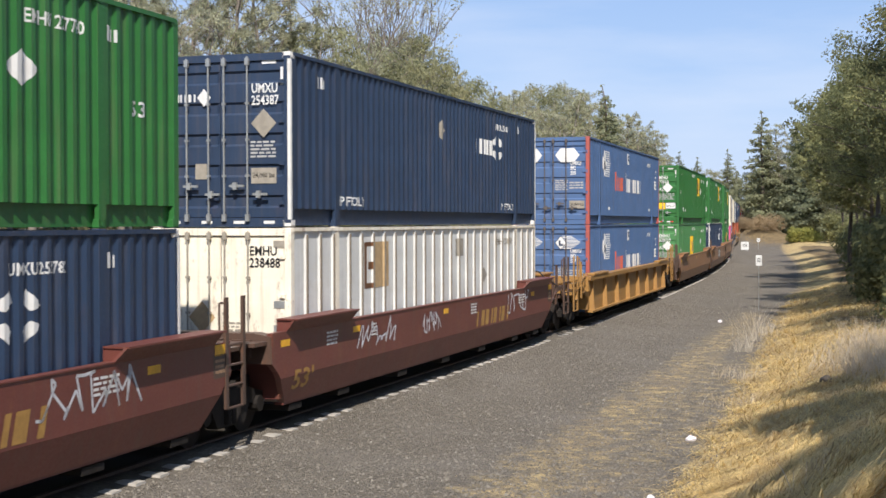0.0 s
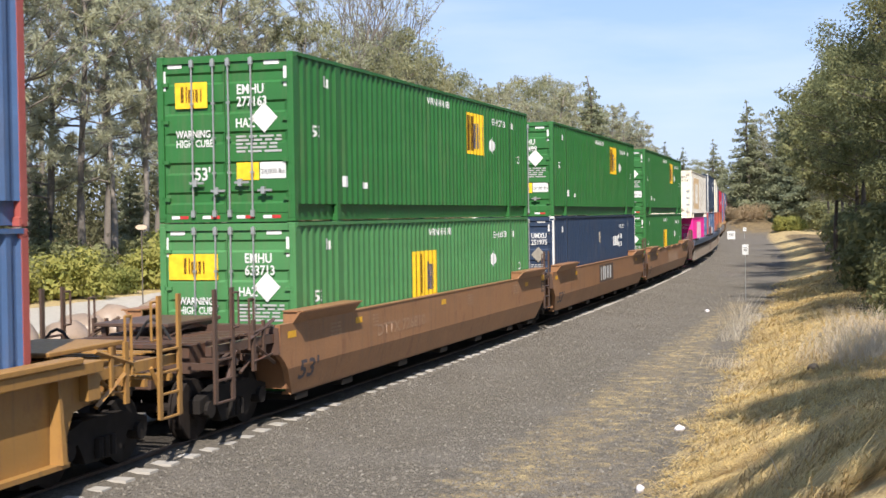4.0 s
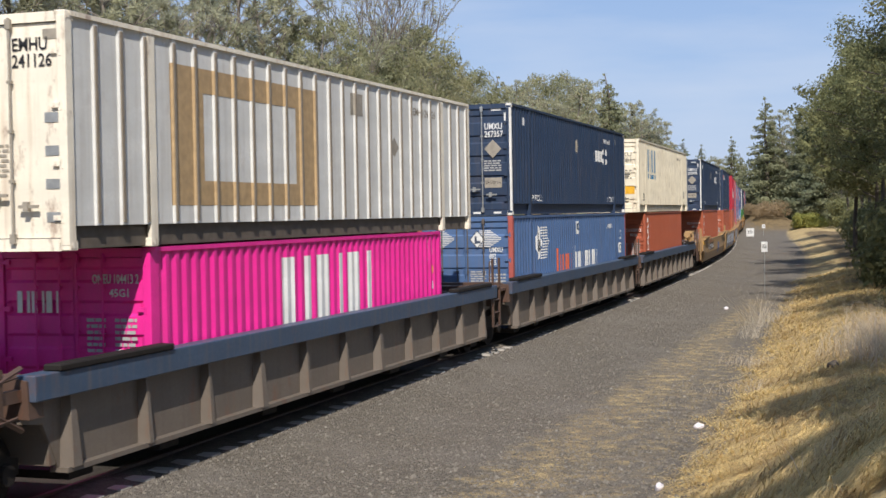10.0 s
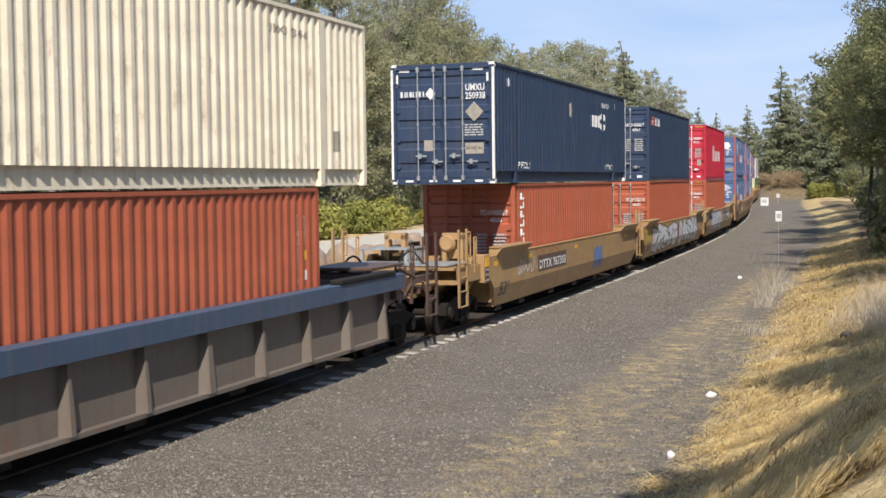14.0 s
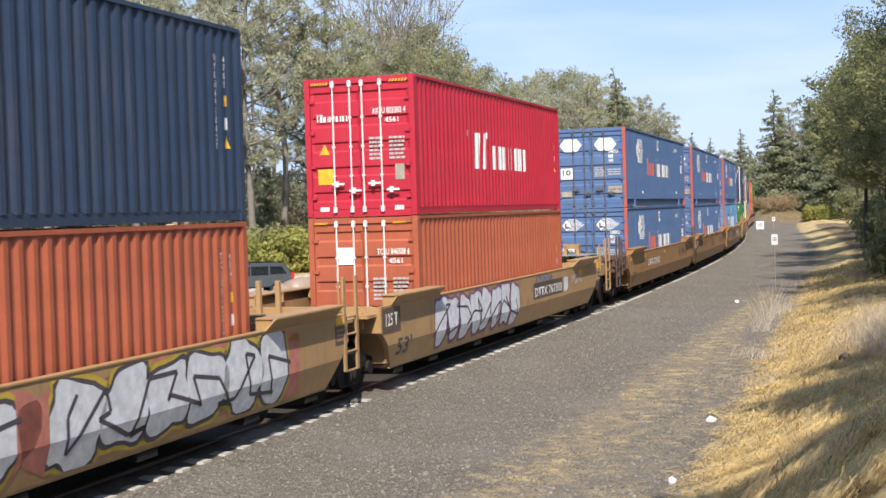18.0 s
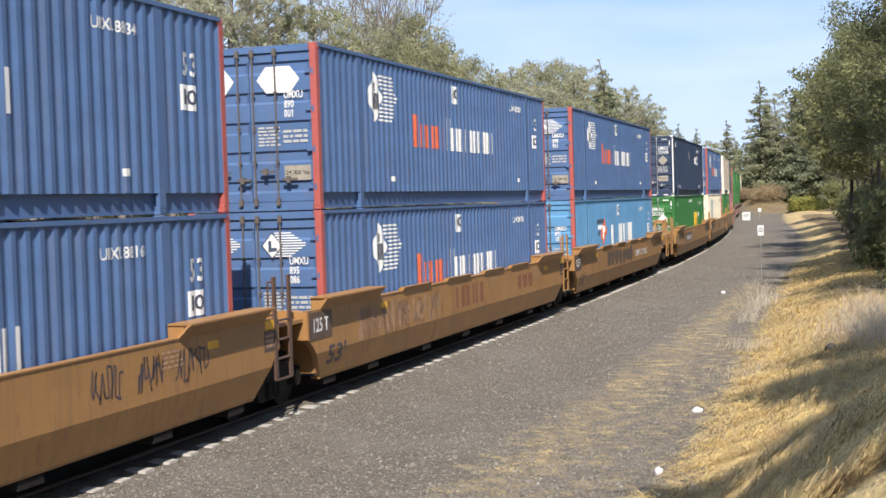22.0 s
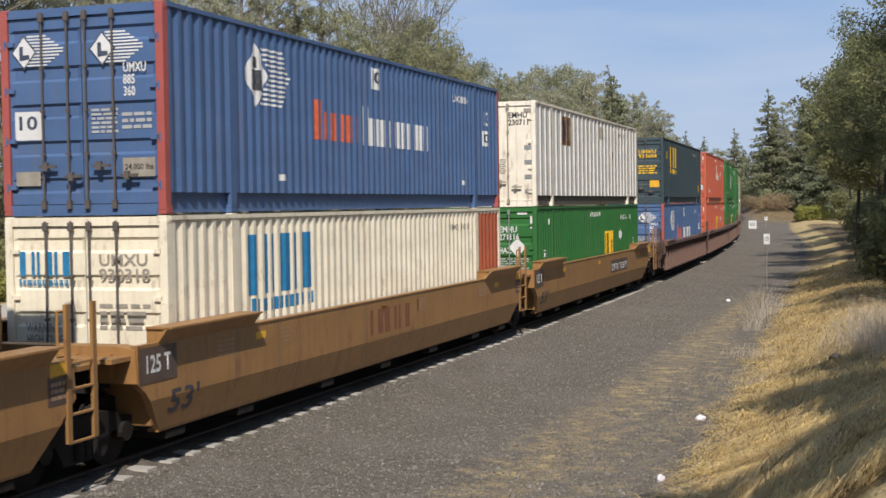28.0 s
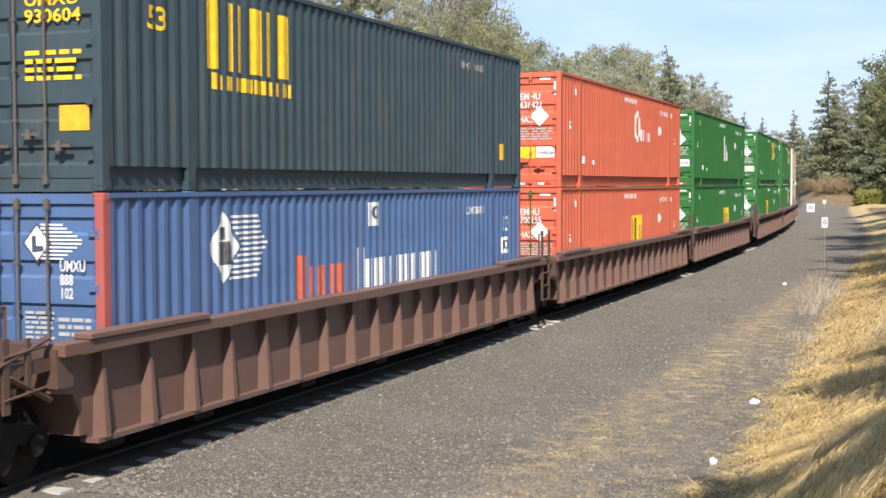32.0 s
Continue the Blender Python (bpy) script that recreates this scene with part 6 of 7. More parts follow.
def pine(h, seed, label, limbs=30, bare=0.3, width=0.2, needles=13000, lean=0.05, fork=False, bark=None):
    """A grey pine: bare lower trunk, limbs that rise, and thin needles in fanned tufts with gaps between them."""
    r, rn = random.Random(seed), np.random.RandomState(seed)
    top = new("pine_tree")
    bt, bl = bmesh.new(), bmesh.new()
    a0 = r.uniform(0, 6.28)
    stems = [(0.0, 1.0, 1.0)] + ([(0.42, 0.86, 0.7)] if fork else [])
    tufts = []
    for start, end, k in stems:
        off = 0.10 * h * (1 if start else 0)
        a1 = a0 + (2.4 if start else 0)

        def at(f, a1=a1, off=off, start=start):
            bend = lean * h * f * f
            w = max(0.0, f - start) / 0.5
            return Vector((math.cos(a0) * bend + math.cos(a1) * off * min(1, w) + 0.012 * h * math.sin(f * 7 + seed), math.sin(a0) * bend + math.sin(a1) * off * min(1, w) + 0.012 * h * math.sin(f * 6 + seed * 2), h * f))
        n = 9
        pts = [at(start + (end - start) * i / n) for i in range(n + 1)]
        if not start:
            pts[0].z = -0.3
        limb(bt, pts, h * 0.0125 * k, h * 0.0022, 9)
        m = int(limbs * k)
        for i in range(m):
            f0 = max(bare, start + 0.06)
            f = f0 + (end * 0.98 - f0) * (i + r.random()) / m
            base, a = at(f), i * 2.4 + r.uniform(-0.6, 0.6)
            u = (f - bare) / (1 - bare)
            reach = h * width * (0.35 + 0.65 * math.sin(math.pi * min(1, max(0.05, 0.25 + 0.72 * u)))) * r.uniform(0.45, 1.15) * k
            rise = r.uniform(0.15, 0.65) + 0.3 * u
            tip = base + Vector((math.cos(a) * reach, math.sin(a) * reach, reach * rise))
            mid = base.lerp(tip, 0.55) - Vector((0, 0, 0.10 * reach))
            limb(bl, [base, mid, tip], h * 0.0042 * (1.2 - f), h * 0.001, 5)
            for q in (0.45, 0.65, 0.84, 1.0):
                root = base.lerp(mid, q / 0.55) if q < 0.55 else mid.lerp(tip, (q - 0.55) / 0.45)
                for _ in range(2 if q < 0.95 else 1):
                    d = Vector((r.gauss(0, 1), r.gauss(0, 1), r.gauss(0.4, 0.5))).normalized() * r.uniform(0.35, 1.0) * (1.0 if q < 0.95 else 0.3)
                    limb(bl, [root, root + d], h * 0.0012, h * 0.0006, 3)
                    if r.random() < 0.86:
                        tufts.append((*(root + d), r.uniform(0.32, 0.62)))
        tufts.append((*pts[-1], 0.5))
    part("trunk", bt, bark or BARKM, top, smooth=True)
    part("branching", bl, bark or BARKM, top, smooth=True)
    tf = np.array(tufts)
    k = rn.randint(0, len(tf), needles)
    d = rn.normal(size=(needles, 3)) + np.array([0, 0, 0.35])
    d /= np.linalg.norm(d, axis=1, keepdims=True)
    c, rad = tf[k, :3], tf[k, 3:4]
    p0 = c + d * rad * rn.uniform(0.0, 0.55, (needles, 1))
    p1 = c + d * rad * rn.uniform(0.8, 1.15, (needles, 1)) - np.array([0, 0, 0.06])
    w = np.cross(d, rn.normal(size=(needles, 3)))
    w *= 0.040 / np.linalg.norm(w, axis=1, keepdims=True)
    v = np.stack([p0 - w, p0 + w, p1], 1).reshape(-1, 3)
    part("crown", leaf_mesh("crown", v, np.arange(needles * 3).reshape(-1, 3), LEAF["pine"]), None, top)
    tagged(top, label, "tree", "woods beside the railway")
    TALL[top.name] = float(v[:, 2].max())
    return top


def bare_tree(h, seed, label):
    """A vase-shaped tree of thin upright branches, almost without leaves."""
    r = random.Random(seed)
    top = new("bare_tree")
    bt, bl = bmesh.new(), bmesh.new()
    ends = []

    def grow(p, way, length, rad, level, bm):
        mid = p + way * length * 0.5 + Vector((r.gauss(0, 1), r.gauss(0, 1), 0)) * length * 0.05
        tip = p + way * length + Vector((r.gauss(0, 1), r.gauss(0, 1), 0)) * length * 0.07
        limb(bm, [p, mid, tip], rad, rad * 0.55, 7 if level < 2 else 4)
        if level == 5:
            ends.append(tuple(tip))
            return
        for k in range(3 if level in (1, 2) else 2 + (r.random() < 0.4)):
            turned = (way + Vector((r.gauss(0, 1), r.gauss(0, 1), r.gauss(0.2, 0.4))).normalized() * (0.26 if level < 3 else 0.42)).normalized()
            start = tip if k < 2 else mid
            grow(start, turned, length * r.uniform(0.55, 0.85), rad * 0.55, level + 1, bl)
    limb(bt, [(0, 0, -0.3), (0.1, 0, h * 0.12), (0.05, 0.1, h * 0.26)], h * 0.013, h * 0.010, 9)
    for k in range(3):
        a = k * 2.1 + r.random()
        grow(Vector((0.05, 0.1, h * 0.25)), Vector((math.cos(a) * 0.2, math.sin(a) * 0.2, 1)).normalized(), h * 0.25, h * 0.0065, 1, bl)
    part("trunk", bt, TWIG, top, smooth=True)
    part("branching", bl, TWIG, top, smooth=True)
    v, f = leaves(ends, np.ones(len(ends)) * 0.35, 1500, 0.09, seed, 0.8)
    part("crown", leaf_mesh("crown", v, f, LEAF["pine"]), None, top)
    tagged(top, label, "tree", "woods beside the railway")
    TALL[top.name] = float(v[:, 2].max())
    return top


PINE_L = "tall grey-green pine with sparse hazy needles and dark trunk"
OAK_L = "rounded olive-green oak at the edge of the woods"
BARE_L = "thin tall tree with bare upright branches and few leaves"
FIR_L = "dark conical fir standing beside the line"
MODELS = {
    "pine": [pine(20, 11, PINE_L, 34, 0.26, 0.19, 10500), pine(20, 12, PINE_L, 30, 0.30, 0.21, 10000, 0.08, True), pine(20, 13, PINE_L, 36, 0.22, 0.17, 10500, 0.03), pine(20, 14, PINE_L, 26, 0.36, 0.22, 10000, 0.12, True, BARK)],
    "back": [pine(20, 15, PINE_L, 15, 0.2, 0.2, 5000), pine(20, 16, PINE_L, 14, 0.25, 0.22, 4800, 0.08)],
    "oak": [tree("oak_tree", 16, 21, OAK_L, "dry", n=13000, size=0.13, width=0.25, bare=0.14, limbs=30, clump=0.12), tree("oak_tree", 16, 22, OAK_L, "dry", n=12500, size=0.13, width=0.21, bare=0.16, limbs=28, clump=0.115), tree("oak_tree", 16, 23, OAK_L, "dry", n=12500, size=0.13, width=0.19, bare=0.12, limbs=30, clump=0.11)],
    "bare": [bare_tree(20, 31, BARE_L), bare_tree(20, 34, BARE_L)],
    "fir": [tree("fir_tree", 16, 41, FIR_L, "fir", n=9000, size=0.17, width=0.22, bare=0.08, limbs=54, clump=0.11, bark=BARKD), tree("fir_tree", 16, 42, FIR_L, "fir", n=8500, size=0.17, width=0.19, bare=0.12, limbs=48, clump=0.10, bark=BARKD)],
}
USED = set()


def plant(kind, j, x, y, turn, h, wide=1.0):
    ob = MODELS[kind][j % len(MODELS[kind])]
    k = h / TALL[ob.name]
    m = stand(ob, x, y, turn, k * wide * (0.75 if h > 20 and kind == "oak" else 1.0), k)
    if ob.name in USED:
        return again(ob, m)
    USED.add(ob.name)
    ob.matrix_basis = m
    return ob


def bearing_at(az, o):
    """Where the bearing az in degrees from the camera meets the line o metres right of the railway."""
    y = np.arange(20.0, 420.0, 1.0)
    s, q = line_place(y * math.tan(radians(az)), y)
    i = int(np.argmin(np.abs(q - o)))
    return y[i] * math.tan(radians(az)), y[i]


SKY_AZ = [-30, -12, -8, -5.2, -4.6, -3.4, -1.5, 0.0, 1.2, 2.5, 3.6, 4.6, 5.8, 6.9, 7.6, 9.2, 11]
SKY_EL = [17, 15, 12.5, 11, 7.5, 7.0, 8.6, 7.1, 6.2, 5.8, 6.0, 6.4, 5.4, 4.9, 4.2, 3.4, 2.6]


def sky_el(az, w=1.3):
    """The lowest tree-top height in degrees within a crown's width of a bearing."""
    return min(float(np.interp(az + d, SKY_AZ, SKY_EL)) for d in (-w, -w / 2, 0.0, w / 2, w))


rt = random.Random(5)
j = 0
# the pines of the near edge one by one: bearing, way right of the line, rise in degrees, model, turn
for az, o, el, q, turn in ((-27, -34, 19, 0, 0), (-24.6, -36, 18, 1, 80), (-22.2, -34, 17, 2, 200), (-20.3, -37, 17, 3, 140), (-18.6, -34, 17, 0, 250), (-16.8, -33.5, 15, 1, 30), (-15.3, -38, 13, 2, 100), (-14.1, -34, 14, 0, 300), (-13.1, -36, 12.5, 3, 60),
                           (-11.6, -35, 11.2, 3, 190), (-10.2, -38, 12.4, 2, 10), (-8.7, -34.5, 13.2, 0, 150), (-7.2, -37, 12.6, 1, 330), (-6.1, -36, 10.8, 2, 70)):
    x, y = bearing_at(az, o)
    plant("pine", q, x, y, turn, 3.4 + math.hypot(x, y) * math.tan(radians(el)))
for az, o, h in ((-9.6, -37, 9.5), (-7.9, -38, 10), (-15.9, -40, 8), (-12.3, -42, 9), (-5.9, -39, 8), (-19.5, -41, 9)):
    x, y = bearing_at(az, o)
    plant("fir", j, x, y, rt.uniform(0, 360), h)
    j += 1
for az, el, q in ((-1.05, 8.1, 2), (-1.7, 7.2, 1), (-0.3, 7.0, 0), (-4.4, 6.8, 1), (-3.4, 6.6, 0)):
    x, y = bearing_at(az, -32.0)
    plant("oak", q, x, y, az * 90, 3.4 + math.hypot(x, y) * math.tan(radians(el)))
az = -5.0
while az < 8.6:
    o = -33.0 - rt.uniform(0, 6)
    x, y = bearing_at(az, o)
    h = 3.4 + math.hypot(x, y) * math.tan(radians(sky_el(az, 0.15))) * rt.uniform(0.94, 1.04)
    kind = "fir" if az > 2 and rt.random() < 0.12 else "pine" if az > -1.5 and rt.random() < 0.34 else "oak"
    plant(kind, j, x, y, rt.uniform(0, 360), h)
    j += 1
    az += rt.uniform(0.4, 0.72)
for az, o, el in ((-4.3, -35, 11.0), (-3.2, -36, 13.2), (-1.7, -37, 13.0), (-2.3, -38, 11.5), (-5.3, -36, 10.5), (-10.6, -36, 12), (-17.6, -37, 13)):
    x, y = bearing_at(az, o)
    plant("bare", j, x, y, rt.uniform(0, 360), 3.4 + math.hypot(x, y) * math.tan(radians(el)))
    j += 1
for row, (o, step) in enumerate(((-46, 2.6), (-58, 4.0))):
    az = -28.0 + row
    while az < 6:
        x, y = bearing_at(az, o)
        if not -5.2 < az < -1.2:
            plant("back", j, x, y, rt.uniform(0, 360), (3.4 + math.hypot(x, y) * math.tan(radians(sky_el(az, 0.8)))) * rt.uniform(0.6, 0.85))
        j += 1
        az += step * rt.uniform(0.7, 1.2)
# the dim depth of the woods behind the first trees, shade in leaf colour
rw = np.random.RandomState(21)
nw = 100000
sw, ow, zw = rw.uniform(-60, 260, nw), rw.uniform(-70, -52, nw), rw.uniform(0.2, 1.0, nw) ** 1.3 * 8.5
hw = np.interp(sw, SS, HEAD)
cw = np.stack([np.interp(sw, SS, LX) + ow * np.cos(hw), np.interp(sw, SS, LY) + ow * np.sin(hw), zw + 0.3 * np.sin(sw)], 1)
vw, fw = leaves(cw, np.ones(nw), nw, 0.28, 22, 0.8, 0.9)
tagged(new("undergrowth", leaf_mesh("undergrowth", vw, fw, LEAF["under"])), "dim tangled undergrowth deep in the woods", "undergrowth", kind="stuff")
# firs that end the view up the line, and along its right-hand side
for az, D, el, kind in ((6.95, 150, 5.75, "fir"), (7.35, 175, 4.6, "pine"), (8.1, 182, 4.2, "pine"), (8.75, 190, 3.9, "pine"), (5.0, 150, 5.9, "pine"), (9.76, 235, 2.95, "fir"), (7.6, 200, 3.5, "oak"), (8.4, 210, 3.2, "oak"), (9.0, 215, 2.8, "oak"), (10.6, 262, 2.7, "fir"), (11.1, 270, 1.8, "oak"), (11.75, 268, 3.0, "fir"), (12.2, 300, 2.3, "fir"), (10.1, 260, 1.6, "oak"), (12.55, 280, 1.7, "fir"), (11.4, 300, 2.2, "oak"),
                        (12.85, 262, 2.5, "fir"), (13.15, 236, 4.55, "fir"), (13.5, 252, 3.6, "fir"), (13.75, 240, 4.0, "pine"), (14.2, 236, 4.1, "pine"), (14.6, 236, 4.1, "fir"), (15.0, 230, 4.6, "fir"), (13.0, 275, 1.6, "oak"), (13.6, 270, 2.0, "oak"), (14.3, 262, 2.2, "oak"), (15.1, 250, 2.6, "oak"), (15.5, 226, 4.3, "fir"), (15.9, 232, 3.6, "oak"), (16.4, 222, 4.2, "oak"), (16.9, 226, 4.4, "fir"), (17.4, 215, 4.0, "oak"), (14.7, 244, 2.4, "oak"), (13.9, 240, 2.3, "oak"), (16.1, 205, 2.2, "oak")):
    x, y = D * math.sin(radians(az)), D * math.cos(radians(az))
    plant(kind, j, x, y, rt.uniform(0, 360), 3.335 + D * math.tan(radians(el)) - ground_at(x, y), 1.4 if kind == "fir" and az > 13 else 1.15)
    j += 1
# oaks on the bank to the right, some of them beside and behind the camera
BANK_L = "dense dark green oak with yellowing leaf tips on the bank"
bank_oaks = [tree("oak_tree", 12, 51, BANK_L, "dark", n=13000, size=0.125, width=0.32, bare=0.28, limbs=34, clump=0.12, bark=BARKD), tree("oak_tree", 12, 52, BANK_L, "oak", n=13000, size=0.125, width=0.30, bare=0.22, limbs=32, clump=0.12, bark=BARKD), tree("oak_tree", 12, 55, BANK_L, "dark", n=12500, size=0.125, width=0.32, bare=0.46, limbs=30, clump=0.12, bark=BARKD)]
for k, (x, y, h, q) in enumerate(((25.4, 81, 13.0, 0), (27.0, 84, 13.0, 1), (22.6, 71, 12, 2), (33.6, 104, 13.5, 0), (44.0, 132, 13.0, 1), (25.0, 64, 14, 0), (32.0, 88, 13, 1), (21.5, 38, 11, 0), (53, 160, 12, 0), (60, 185, 12, 1), (14.5, 13.0, 8.5, 1), (18.5, 22, 9.5, 0), (12, 2, 8, 1), (13, -6, 11, 0), (6, -14, 11, 1), (39, 108, 13, 0), (24.5, 56, 14, 1), (25.6, 86, 11, 2), (30.5, 99, 12, 2), (35.5, 117, 12, 2), (41, 140, 12, 2))):
    m = stand(None, x, y, k * 77, h / TALL[bank_oaks[q].name])
    if k < 3:
        bank_oaks[q].matrix_basis = m
    else:
        again(bank_oaks[q], m)


near_oaks = [tree("oak_tree", 12, 54, BANK_L, "dark", n=54000, size=0.066, width=0.36, bare=0.28, limbs=50, clump=0.12, bark=BARKD), tree("oak_tree", 12, 56, BANK_L, "oak", n=46000, size=0.066, width=0.33, bare=0.40, limbs=44, clump=0.11, bark=BARKD)]
for k, (x, y, h, q) in enumerate(((17.9, 46.5, 12.4, 0), (19.6, 58, 10.8, 1), (21.0, 49, 14, 1), (15.6, 36, 11.5, 1), (20.2, 53, 12.5, 0))):
    m = stand(None, x, y, 40 + k * 95, h / TALL[near_oaks[q].name])
    if k < 2:
        near_oaks[q].matrix_basis = m
    else:
        again(near_oaks[q], m)
tall_oak = tree("oak_tree", 13, 53, "tall oak with a high spreading crown beside the path", "oak", n=21000, size=0.15, width=0.27, bare=0.52, limbs=20, clump=0.11, bark=BARKD)
tall_oak.matrix_basis = stand(None, 9.2, 11.6, 20, 12.5 / TALL[tall_oak.name])
again(tall_oak, stand(None, 11.8, 17.0, 130, 12.0 / TALL[tall_oak.name]))
again(tall_oak, stand(None, 5.6, 3.5, 250, 12.0 / TALL[tall_oak.name]))
again(tall_oak, stand(None, 7.6, 6.4, 310, 11.0 / TALL[tall_oak.name]))


# ---- shrubs, brush and grass ----
def shrub(kind, w, h, seed, label, leaf, n, size):
    r = random.Random(seed)
    top = new(kind)
    bm = bmesh.new()
    c, z = [], []
    for k in range(9):
        a, q = k * 2.4, r.uniform(0.15, 0.5) * w
        tip = Vector((math.cos(a) * q, math.sin(a) * q, h * r.uniform(0.5, 0.85)))
        limb(bm, [(0, 0, -0.1), tip * 0.5 + Vector((0, 0, 0.1)), tip], 0.03, 0.008, 5)
        c.append(tuple(tip))
        z.append(r.uniform(0.2, 0.34) * w)
        c.append((tip.x * 1.1, tip.y * 1.1, h * 0.3))
        z.append(r.uniform(0.2, 0.3) * w)
    part("branching", bm, BARK, top)
    v, f = leaves(c, z, n, size, seed, 0.7)
    v[:, 2] = np.maximum(v[:, 2], 0.0)
    part("foliage", leaf_mesh("foliage", v, f, LEAF[leaf]), None, top)
    tagged(top, label, "bush", "bushes")
    return top


SHRUB_L = "yellow-green leafy bush along the dirt road"
green = [shrub("bush", 4.0, 2.4, 61, SHRUB_L, "bush", 3800, 0.16), shrub("bush", 3.4, 2.0, 62, SHRUB_L, "bush", 3200, 0.15), shrub("bush", 4.4, 2.8, 63, "dull olive bush at the edge of the woods", "oak", 3800, 0.17)]
k = 0
s = 6.0
while s < 150:
    for o, q in ((-30.4, k % 2), (-33.5, 2)):
        p = on_line(s + rt.uniform(-1.5, 1.5), o + rt.uniform(-0.8, 0.8))
        m = stand(None, p.x, p.y, rt.uniform(0, 360), rt.uniform(0.55, 1.35))
        if k < 2 and q == k or k == 0 and q == 2:
            green[q].matrix_basis = m
        else:
            again(green[q], m)
    k += 1
    s += rt.uniform(2.8, 5.6) if s < 80 else 7
dark = [shrub("bush", 4.0, 2.6, 64, "dark green bush under the bank oaks", "dark", 4200, 0.13)]
for k, (az, D, q) in enumerate(((19.4, 44, 0.8), (18.5, 70, 1.1), (18.0, 88, 1.0), (17.6, 110, 1.2), (17.2, 135, 1.4), (19.2, 55, 0.9), (17.8, 98, 1.3), (18.2, 80, 0.8), (18.8, 64, 1.2), (17.0, 160, 1.4), (20.2, 40, 0.8), (19.7, 56, 1.4), (15.2, 238, 1.7), (15.7, 240, 1.5), (14.6, 244, 1.6), (16.2, 200, 1.5))):
    m = stand(None, D * math.sin(radians(az)), D * math.cos(radians(az)), k * 50, q)
    if k == 0:
        dark[0].matrix_basis = m
    else:
        again(dark[0], m)
knoll = shrub("bush", 5.0, 2.2, 66, "brown dry bush on the far knoll", "knoll", 7000, 0.1)
knoll.matrix_basis = stand(None, 49.6, 210, 0, 0.9)
again(knoll, stand(None, 47.6, 214, 120, 0.7))
for az, D, q, k in ((14.6, 205, 0, 0.9), (15.1, 210, 1, 0.8)):
    again(green[q], stand(None, D * math.sin(radians(az)), D * math.cos(radians(az)), az * 40, k))


def twigs(name, n, seed, spread, h, mt, label):
    """A tangle of thin dry stems that spread upwards."""
    r = np.random.RandomState(seed)
    base = r.normal(0, spread, (n, 2))
    a = r.uniform(0, 6.28, n)
    q = r.uniform(0.1, 1.1, n)
    hh = h * r.uniform(0.4, 1.0, n)
    tip = np.stack([base[:, 0] + np.cos(a) * q * hh, base[:, 1] + np.sin(a) * q * hh, hh], 1)
    b = np.stack([base[:, 0], base[:, 1], -0.05 + 0 * hh], 1)
    w = np.stack([-np.sin(a + 1.0), np.cos(a + 1.0), 0 * a], 1) * 0.0036
    mid = (b + tip) / 2 + np.stack([np.cos(a), np.sin(a), 0 * a], 1) * -0.06 * h
    v = np.stack([b - w, b + w, mid + w, mid - w, tip], 1).reshape(-1, 3)
    i = np.arange(n)[:, None] * 5
    f = [tuple(x) for x in (i + np.array([0, 1, 2, 3])).tolist()] + [tuple(x) for x in (i + np.array([3, 2, 4])).tolist()]
    me = bpy.data.meshes.new(name)
    me.from_pydata(v.tolist(), [], f)
    me.materials.append(LEAF[mt])
    return tagged(new(name, me), label, "dry brush", "dry brush on the bank", "stuff")


for k, (az, D, sp, h, n) in enumerate(((17.6, 28.5, 0.6, 0.8, 420), (18.4, 27.5, 0.6, 0.95, 520), (19.4, 27, 0.6, 1.0, 420), (17.0, 31, 0.5, 0.55, 240), (12.75, 44, 0.2, 1.5, 90), (12.45, 40, 0.25, 0.8, 110), (13.3, 46, 0.35, 0.7, 140), (12.3, 33, 0.35, 0.5, 120), (12.3, 28, 0.3, 0.4, 90), (17.7, 34, 0.5, 1.0, 700), (15.2, 11.2, 0.10, 0.42, 16))):
    t = twigs("dry_brush", n, 70 + k, sp, h, "brush", "pale grey dry brush on the straw bank")
    t.matrix_basis = stand(None, D * math.sin(radians(az)), D * math.cos(radians(az)), k * 40)


